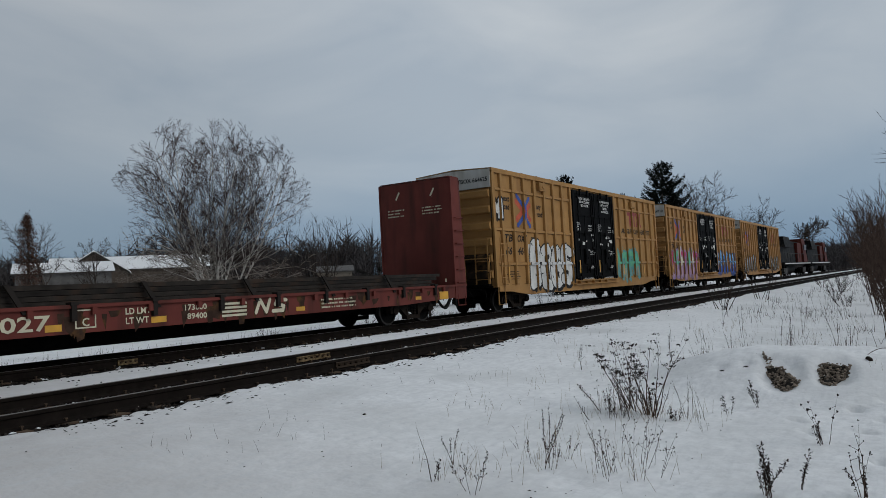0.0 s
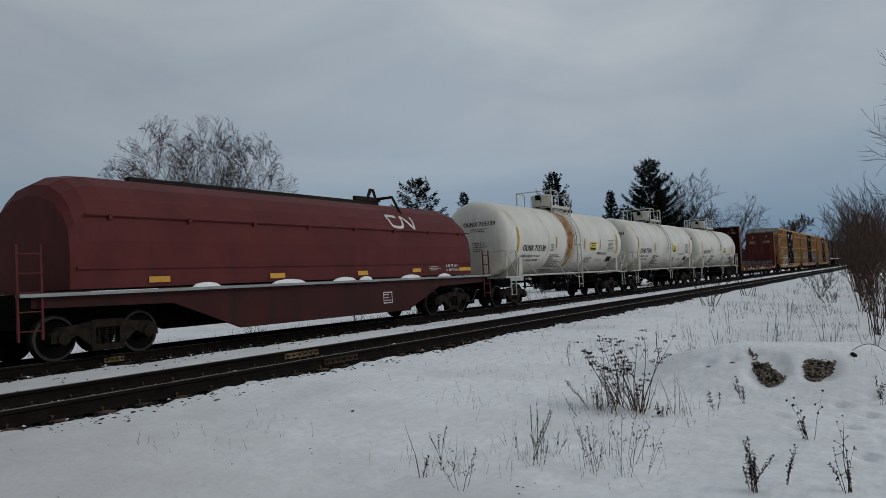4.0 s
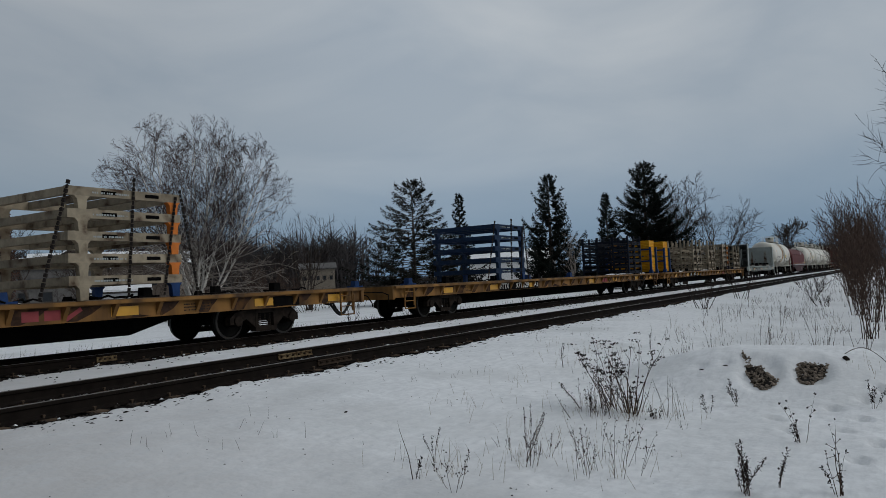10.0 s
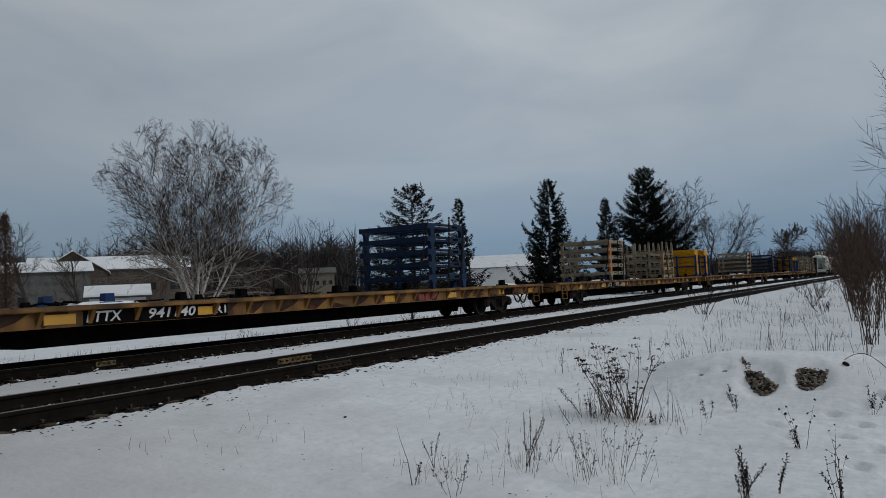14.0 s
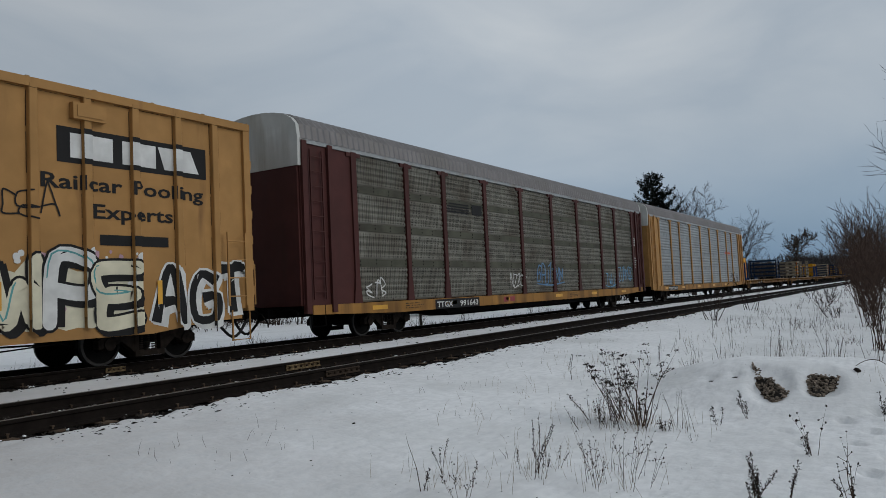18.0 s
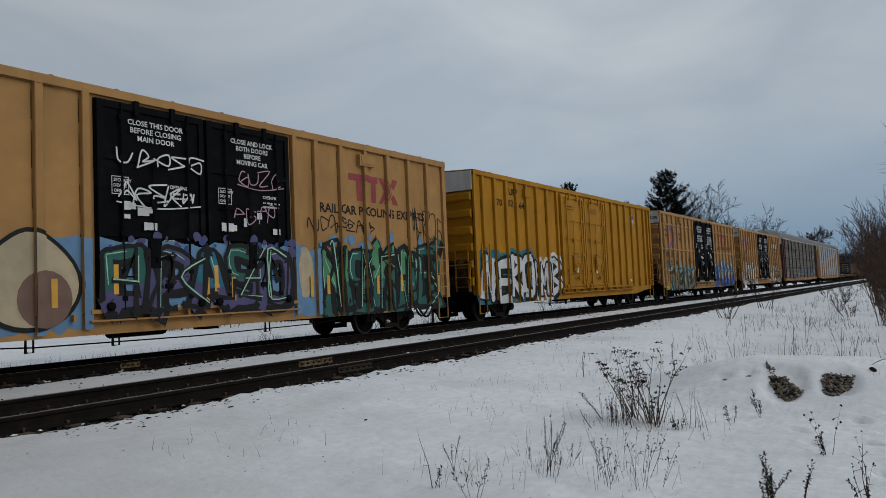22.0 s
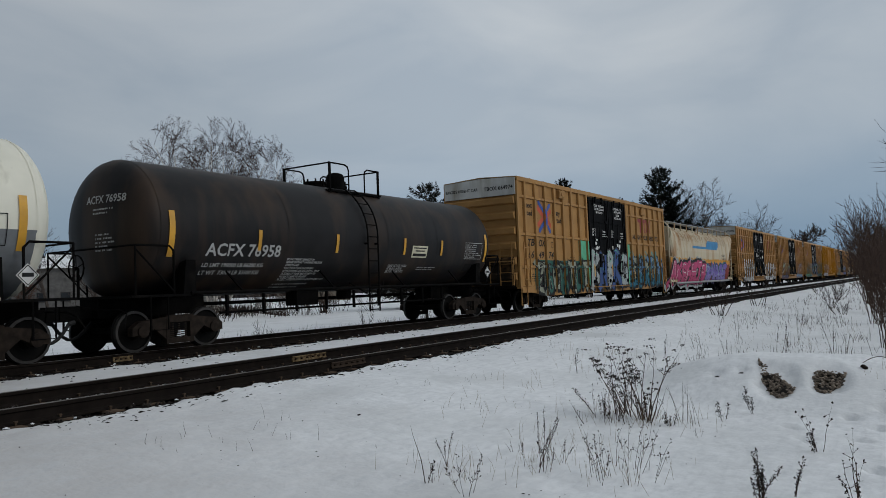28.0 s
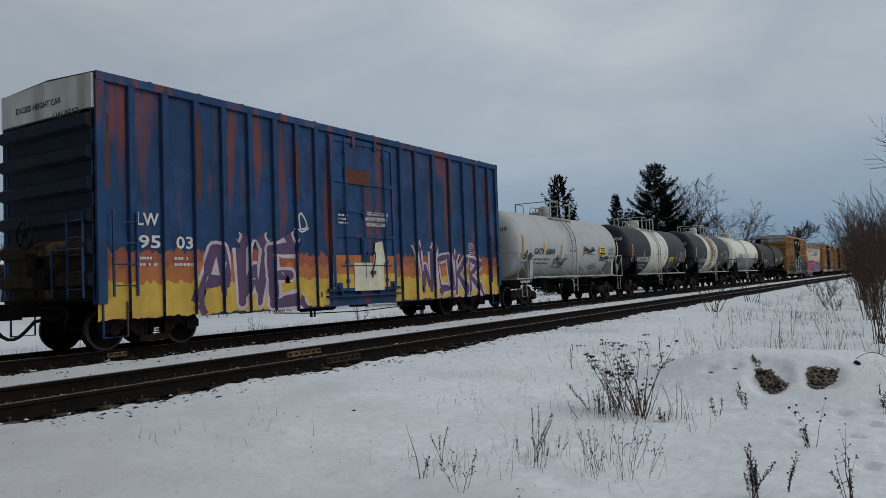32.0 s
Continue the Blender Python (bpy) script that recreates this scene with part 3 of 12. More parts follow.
        body_up[f] += [up + 0.0009] * len(flesh)
        if shade:
            cutz = z0 + H * rnd.uniform(0.3, 0.48)
            for p in flesh:
                q = clip([(pz + 0.06 * math.sin(px * 5), px) for px, pz in p], -9, cutz)
                if q:
                    foot.append([(px, pz - 0.06 * math.sin(px * 5)) for pz, px in q])
                    foot_up.append(up + 0.0019)
        main = run[0]
        k = len(main)
        a, b = int(k * rnd.uniform(0.08, 0.2)), int(k * rnd.uniform(0.45, 0.7))
        if shine and b - a > 1:
            g = ribbon([(px - w * 0.25, pz + w * 0.22) for px, pz in main[a:b]], w * 0.13, 0.6)
            glint += g
            glint_up += [up + 0.0021] * len(g)
        for _ in range(rnd.randint(1, 3)):
            px, pz = main[rnd.randrange(k)]
            d = rnd.uniform(0, 3.1)
            inner.append(([(px + w * 0.5 * math.cos(d), pz + w * 0.5 * math.sin(d)), (px + w * 0.42 * math.cos(d + 0.35), pz + w * 0.42 * math.sin(d + 0.35)), (px - w * 0.15 * math.cos(d), pz - w * 0.15 * math.sin(d))], up + 0.0021))
        for _ in range(9 if dots else 0):
            px, pz = main[rnd.randrange(k)]
            q = blot(px + rnd.uniform(-0.5, 0.5) * w, pz + rnd.uniform(-0.5, 0.5) * w, rnd.uniform(0.02, 0.055), 8)
            bub += q
            bub_up += [up + 0.00215] * len(q)
    lay = max(lay, 3)
    put_on("graffiti_outline", edges, edge, car, y, posts, depth, lay, lifts=edge_up)
    for k, f in enumerate(fills):
        put_on("graffiti_fill", body[k], f, car, y, posts, depth, lay, "spray-painted graffiti lettering", body_up[k])
    if shade:
        put_on("graffiti_fill", foot, shade, car, y, posts, depth, lay, lifts=foot_up)
    # wild style: interlocking bars, arrows and cuts thrown across the letters
    top_up = 0.0022 * len(letters_) + 0.0024
    dark, light = [], []
    for k in range(net):
        for s in tag_letters(rnd, x0, x1, z0, z1, max(3, int((x1 - x0) / 0.7))):
            if rnd.random() < 0.75:
                i = rnd.randrange(max(1, len(s) - 2))
                run = curve(s[i:i + 3], 4) if rnd.random() < 0.6 else s[i:i + 3]
                dark += ribbon(run, rnd.uniform(0.05, 0.13), 1.5)
                if rnd.random() < 0.4:
                    light += ribbon([(px + 0.03, pz + 0.025) for px, pz in run], rnd.uniform(0.02, 0.045), 0.7)
                (ax, az), (bx, bz) = run[-2], run[-1]
                d = math.hypot(bx - ax, bz - az) or 1.0
                ux, uz = (bx - ax) / d, (bz - az) / d
                if rnd.random() < 0.4:
                    dark.append([(bx - uz * 0.14, bz + ux * 0.14), (bx + uz * 0.14, bz - ux * 0.14), (bx + ux * 0.2, bz + uz * 0.2)])
    if net:
        put_on("graffiti_line", dark, edge, car, y, posts, depth, lay, lifts=[top_up] * len(dark))
        put_on("graffiti_highlight", light, shine or shade or fills[0], car, y, posts, depth, lay, lifts=[top_up + 0.0016] * len(light))
    put_on("graffiti_line", [p for p, _ in inner], edge, car, y, posts, depth, lay, lifts=[u for _, u in inner])
    if shine:
        put_on("graffiti_highlight", glint, shine, car, y, posts, depth, lay, lifts=glint_up)
    if dots:
        put_on("graffiti_highlight", bub, dots, car, y, posts, depth, lay, lifts=bub_up)


def scrawl(car, field, n, mat, seed, y, posts=(), depth=0.0, w=0.035, layer=3):
    """A quick one-line tag in rounded strokes."""
    rnd = random.Random(seed)
    pol = []
    for s in tag_letters(rnd, *field, max(n, int((field[1] - field[0]) / 0.34))):
        s = [(px + rnd.uniform(-0.07, 0.07), pz + rnd.uniform(-0.08, 0.08)) for px, pz in s]
        pol += stroke(curve(s), w * 0.85)
    if rnd.random() < 0.5:
        pol += stroke(curve([(field[0], field[2] + 0.02), ((field[0] + field[1]) / 2, field[2] - 0.06), (field[1] + 0.1, field[2] + 0.05)]), w * 0.7)
    paint("tag", pol, mat, car, y, posts, depth, layer, "thin sprayed tag")


def flat_paint(name, c, rough=0.6):
    return material(name, c, rough, grain=0.14, scale=3.0, stain=tuple(v * 0.75 + 0.008 for v in c), stain_at=(0.52, 0.78), stain_scale=1.2)


P_WHITE = flat_paint("white lettering paint", (0.62, 0.62, 0.60))
P_BLACK = flat_paint("black lettering paint", (0.014, 0.0135, 0.0135))
P_RED = flat_paint("red logo paint", (0.50, 0.10, 0.055))
P_DRED = flat_paint("dark red logo paint", (0.27, 0.055, 0.06))
P_BLUE = flat_paint("blue logo paint", (0.05, 0.10, 0.36))
P_SAGE = flat_paint("grey-green spray paint", (0.29, 0.305, 0.235))
P_AQUA = flat_paint("pale aqua spray paint", (0.10, 0.36, 0.46))
P_FRESH = flat_paint("fresher yellow car paint", (0.42, 0.21, 0.035))
P_SILVER = flat_paint("silver spray paint", (0.55, 0.56, 0.56))
P_GRAY = flat_paint("grey spray paint", (0.33, 0.36, 0.36))
P_TEAL = flat_paint("teal spray paint", (0.10, 0.30, 0.30))
P_SKY = flat_paint("sky blue spray paint", (0.16, 0.38, 0.60))
P_NAVY = flat_paint("navy spray paint", (0.04, 0.08, 0.22))
P_GREEN = flat_paint("green spray paint", (0.12, 0.42, 0.25))
P_DGREEN = flat_paint("dark green spray paint", (0.03, 0.11, 0.09))
P_LILAC = flat_paint("lilac spray paint", (0.30, 0.20, 0.36))
P_PURPLE = flat_paint("purple spray paint", (0.16, 0.12, 0.38))
P_PINK = flat_paint("pink spray paint", (0.46, 0.065, 0.16))
P_MAUVE = flat_paint("faded mauve spray paint", (0.42, 0.27, 0.32))
P_CREAM = flat_paint("cream spray paint", (0.60, 0.56, 0.42))
P_ORANGE = flat_paint("orange spray paint", (0.60, 0.25, 0.05))
P_OLIVE = flat_paint("olive grey spray paint", (0.215, 0.215, 0.14))
P_MINT = flat_paint("mint spray paint", (0.30, 0.50, 0.38))
P_DTEAL = flat_paint("dark teal spray paint", (0.03, 0.14, 0.20))
P_CORAL = flat_paint("coral spray paint", (0.50, 0.16, 0.08))
P_STEEL = flat_paint("steel blue spray paint", (0.13, 0.24, 0.38))
P_PLUM = flat_paint("dull plum spray paint", (0.105, 0.065, 0.125))
P_PALELILAC = flat_paint("pale lilac spray paint", (0.50, 0.42, 0.45))
P_REFLECT = flat_paint("amber reflective strip", (0.62, 0.315, 0.025), 0.4)
P_LABEL = flat_paint("yellow placard", (0.70, 0.52, 0.04), 0.5)
M_HOSE = material("rubber hose", (0.02, 0.02, 0.02), 0.6)
M_GALV = material("galvanised steel", (0.30, 0.31, 0.31), 0.55, metal=0.4, stain=(0.22, 0.19, 0.16), grain=0.15)
M_SPRING = material("rusty truck casting", (0.021, 0.0155, 0.012), 0.8, spec=0.1, grain=0.4, scale=9, stain=(0.055, 0.034, 0.022), stain_at=(0.55, 0.75))

# ---- trucks: shared meshes ----
R_W, AXLE, GAUGE2 = 0.42, 0.89, 0.75


def ring(r, y, n=28):
    return [(r * math.sin(6.28318 * i / n), y, r * math.cos(6.28318 * i / n)) for i in range(n)]


def make_wheelset():
    bm = B()
    for s in (-1, 1):
        y = s * GAUGE2
        loft(bm, [ring(0.36, y - s * 0.075), ring(R_W + 0.028, y - s * 0.072), ring(R_W + 0.026, y - s * 0.045), ring(R_W, y - s * 0.03), ring(R_W - 0.004, y + s * 0.055),
                  ring(0.365, y + s * 0.06), ring(0.345, y + s * 0.02), ring(0.16, y - s * 0.005), ring(0.13, y + s * 0.06)])
        loft(bm, [ring(0.085, y + s * 0.06, 12), ring(0.085, y + s * 0.30, 12)])
    loft(bm, [ring(0.09, -0.7, 12), ring(0.09, 0.7, 12)])
    fix(bm)
    me = mesh_of("wheelset", bm, M_WHEEL)
    me.materials.append(M_TREAD)
    for p in me.polygons:
        r = math.hypot(p.center.x, p.center.z)
        if R_W - 0.06 < r < R_W + 0.02 and abs(p.center.y) > 0.72 and (abs(p.normal.y) < 0.5 or r > 0.385):
            p.material_index = 1
    return me


def make_side_frame():
    """Cast side frame in the x-z plane with an open middle, 0.16 m thick."""
    bm = B()
    top = [(-1.12, 0.50), (-0.95, 0.62), (-0.55, 0.66), (-0.3, 0.70), (0.3, 0.70), (0.55, 0.66), (0.95, 0.62), (1.12, 0.50)]
    low = [(-1.12, 0.34), (-0.82, 0.36), (-0.62, 0.46), (-0.30, 0.20), (0.30, 0.20), (0.62, 0.46), (0.82, 0.36), (1.12, 0.34)]
    for (a, b), (c, d) in zip(zip(top, top[1:]), zip(low, low[1:])):
        if abs(a[0] + b[0]) < 0.1:
            continue
        loft(bm, [[(a[0], y, a[1]), (b[0], y, b[1]), (d[0], y, d[1]), (c[0], y, c[1])] for y in (-0.08, 0.08)])
    box(bm, -0.32, 0.32, -0.09, 0.09, 0.57, 0.72)
    box(bm, -0.34, 0.34, -0.10, 0.10, 0.14, 0.25)
    box(bm, -0.34, -0.25, -0.09, 0.09, 0.2, 0.7)
    box(bm, 0.25, 0.34, -0.09, 0.09, 0.2, 0.7)
    for s in (-1, 1):
        loft(bm, [[(s * AXLE + p[0] * 1.0, y, 0.42 + p[2]) for p in ring(r, 0, 12)] for y, r in ((-0.13, 0.07), (-0.12, 0.12), (0.08, 0.13))])
    return mesh_of("side_frame", fix(bm), M_SPRING)


def make_springs():
    bm = B()
    for sx in (-0.16, 0, 0.16):
        for k in range(7):
            z = 0.25 + k * 0.045
            loft(bm, [[(sx + p[0], p[2] * 0 + zz, zz2) for p in ring(0.06, 0, 8) for zz, zz2 in ((p[2], z + dz),)] for dz in (0, 0.025)])
    return mesh_of("spring_pack", fix(bm), M_SPRING)


ME_WHEEL, ME_FRAME, ME_SPRING = make_wheelset(), make_side_frame(), make_springs()
bm = B()
box(bm, -0.2, 0.2, -1.05, 1.05, 0.42, 0.68)
loft(bm, [[(p[0], p[2], z) for p in ring(0.24, 0, 14)] for z in (0.68, 0.80)])
box(bm, -0.95, 0.95, -0.5, -0.42, 0.36, 0.44)
ME_BOLSTER = mesh_of("truck", fix(bm), M_BLACK)
WHEELS = ([], [])


def truck(car, u):
    t = piece("truck", ME_BOLSTER, car, (u, 0, 0))
    for s in (-1, 1):
        piece("side_frame", ME_FRAME, t, (0, s * 1.0, 0))
        piece("spring_pack", ME_SPRING, t, (0, s * 1.0, 0))
        w = piece("wheelset", ME_WHEEL, t, (s * AXLE, 0, R_W))
        WHEELS[0 if s < 0 else 1].append(w)
    return t


def make_coupler():
    bm = B()
    box(bm, -0.9, 0.1, -0.11, 0.11, 0.72, 0.94)
    box(bm, 0.05, 0.42, -0.16, 0.13, 0.68, 0.98, top=(0.03, 0.02))
    box(bm, 0.30, 0.50, -0.19, -0.02, 0.70, 0.96, top=(0.02, 0.02))
    return mesh_of("coupler", fix(bm), M_BLACK)


def make_hose():
    bm = B()
    pts = [(-0.25 + 0.85 * t, -0.32, 0.64 - 0.42 * math.sin(math.pi * t) * (0.6 + 0.4 * t)) for t in [i / 8 for i in range(9)]]
    pipe(bm, pts, 0.034)
    rod(bm, (-0.5, -0.32, 0.66), (-0.25, -0.32, 0.62), 0.032)
    rod(bm, pts[-1], (pts[-1][0] + 0.12, -0.32, pts[-1][2] + 0.03), 0.045)
    return mesh_of("air_hose", bm, M_HOSE)


def make_cut_lever():
    bm = B()
    pipe(bm, [(0.12, -0.05, 0.98), (-0.05, -0.3, 0.90), (-0.10, -1.15, 0.88), (-0.08, -1.38, 0.80), (0.02, -1.46, 0.60), (0.03, -1.46, 0.50)], 0.016, 5)
    return mesh_of("cut_lever", bm, M_BLACK)


ME_COUPLER, ME_HOSE, ME_LEVER = make_coupler(), make_hose(), make_cut_lever()


def running_gear(car, half, tc):
    """Trucks tc from the car's middle, couplers and hoses at both ends (half: distance to the coupling line)."""
    for s in (-1, 1):
        truck(car, s * tc)
        c = piece("coupler", ME_COUPLER, car, (s * (half - 0.42), 0, 0))
        h = piece("air_hose", ME_HOSE, car, (s * (half - 0.62), 0, 0))
        v = piece("cut_lever", ME_LEVER, car, (s * (half - 0.42), 0, 0))
        if s < 0:
            c.rotation_euler = h.rotation_euler = (0, 0, math.pi)
            v.scale = (-1, 1, 1)


CARS = []


def rail_car(name, label, x_rear, x_front, tc_in):
    """An Empty on the rails in the middle of the car; returns it, its half length and the truck distance."""
    half = (x_front - x_rear) / 2
    car = thing(name, label, "rail car", "cars of the freight train", at=((x_rear + x_front) / 2, TRAIN_Y, 0))
    running_gear(car, half, half - tc_in)
    CARS.append(car)
    return car, half


def ladder(bm, x, y, z0, z1, w, n, r=0.014, along="x"):
    for i in range(n):
        z = z0 + (z1 - z0) * (i + 0.5) / n
        if along == "x":
            rod(bm, (x - w / 2, y, z), (x + w / 2, y, z), r, 5)
        else:
            rod(bm, (x, y - w / 2, z), (x, y + w / 2, z), r, 5)
    for s in (-1, 1):
        if along == "x":
            box(bm, x + s * w / 2 - 0.02, x + s * w / 2 + 0.02, y - 0.005, y + 0.03, z0, z1)
        else:
            box(bm, x - 0.015, x + 0.015, y + s * w / 2 - 0.02, y + s * w / 2 + 0.02, z0, z1)
    return bm


def hand_wheel(bm, x, y, z, r=0.27):
    """Spoked brake wheel facing along x."""
    pipe(bm, [(x, y + r * math.cos(k * 0.4488), z + r * math.sin(k * 0.4488)) for k in range(15)], 0.017, 5)
    for k in range(5):
        a = k * 1.2566 + 0.3
        rod(bm, (x, y, z), (x, y + r * math.cos(a), z + r * math.sin(a)), 0.012, 4)
    rod(bm, (x - 0.06, y, z), (x + 0.03, y, z), 0.04, 6)


def stirrup(bm, x, y, w=0.42, z0=0.42, z1=0.95):
    return pipe(bm, [(x - w / 2, y, z1), (x - w / 2, y, z0), (x + w / 2, y, z0), (x + w / 2, y, z1)], 0.018, 5)


# ---- boxcars ----
def worn(name, c, rust=(0.16, 0.075, 0.035), at=(0.60, 0.74), **kw):
    return material(name, c, 0.62, grain=0.10, scale=2.5, stain=rust, stain_at=at, stain_scale=1.1, streak=True, dust=tuple(v * 0.72 for v in c), **kw)


M_TAN = worn("faded yellow-tan car paint", (0.40, 0.215, 0.075))
M_TAN2 = worn("dusty yellow-tan car paint", (0.395, 0.214, 0.08), at=(0.56, 0.74))
M_YELLOW = worn("bright yellow car paint", (0.405, 0.182, 0.008), at=(0.66, 0.8))
M_DOOR = material("black door paint", (0.0042, 0.0043, 0.0047), 0.7, spec=0.05, grain=0.3, scale=5, stain=(0.014, 0.014, 0.0145), stain_at=(0.58, 0.85))
M_ENDWHITE = worn("chalky white panel", (0.60, 0.60, 0.57), rust=(0.30, 0.26, 0.20), at=(0.46, 0.68))
M_ROOF = worn("weathered roof paint", (0.36, 0.24, 0.12))
M_UNDER = material("dusty underframe", (0.007, 0.006, 0.0057), 0.85, spec=0.06, grain=0.3, stain=(0.03, 0.025, 0.02), stain_at=(0.5, 0.8))


M_CREASESHADE = material("brown crease shade", (0.05, 0.027, 0.013), 0.9, grain=0.4, scale=6)
M_GRIMESHADE = material("end grime with gap shade", (0.028, 0.019, 0.012), 0.9, grain=0.4, scale=3, stain=(0.20, 0.11, 0.045), stain_at=(0.55, 0.72), stain_scale=1.6)


def post_mesh(mat, z0, z1, w=0.165):
    bm = B()
    loft(bm, [[(-w / 2, 0, z), (-w / 2 + 0.008, -DP + 0.012, z), (-w / 2 + 0.02, -DP, z), (w / 2 - 0.02, -DP, z), (w / 2 - 0.008, -DP + 0.012, z), (w / 2, 0, z)] for z in (z0, z1)])
    return mesh_of("post", fix(bm), mat)


def x_mark(cx, cz, s, tall=1.0):
    """The crossed-arrow emblem: red chevrons inside bent blue bands, an arrowhead on every arm."""
    at = lambda p: (cx + p[0] * s, cz + p[1] * s * tall)

    def arm(a, b, w):
        """A band from a to b that ends in a barbed head at b."""
        (ax, az), (bx, bz) = at(a), at(b)
        d = math.hypot(bx - ax, bz - az)
        dx, dz = (bx - ax) / d, (bz - az) / d
        w *= s
        return band((ax, az), (bx, bz), w) + [[(bx - dz * w * 0.76 - dx * 0.06, bz + dx * w * 0.76 - dz * 0.06), (bx + dz * w * 0.76 - dx * 0.06, bz - dx * w * 0.76 - dz * 0.06), (bx + dx * w * 0.4, bz + dz * w * 0.4)]]
    bend = [at(p) for p in ((-0.10, 0.24), (0.0, 0.165), (0.06, 0.09), (0.085, 0.0), (0.06, -0.09), (0.0, -0.165), (-0.10, -0.24))]
    blue = stroke(bend, 0.13 * s) + arm((-0.08, 0.225), (-0.40, 0.46), 0.125) + arm((-0.08, -0.225), (-0.39, -0.45), 0.125) + arm((0.13, 0.17), (0.43, 0.42), 0.12) + arm((0.13, -0.17), (0.43, -0.45), 0.12)
    red = arm((0.0, -0.01), (-0.47, 0.29), 0.15) + arm((0.0, 0.01), (-0.46, -0.27), 0.15) + arm((0.17, 0.0), (0.48, 0.23), 0.135) + arm((0.17, 0.0), (0.48, -0.26), 0.135)
    return red, blue


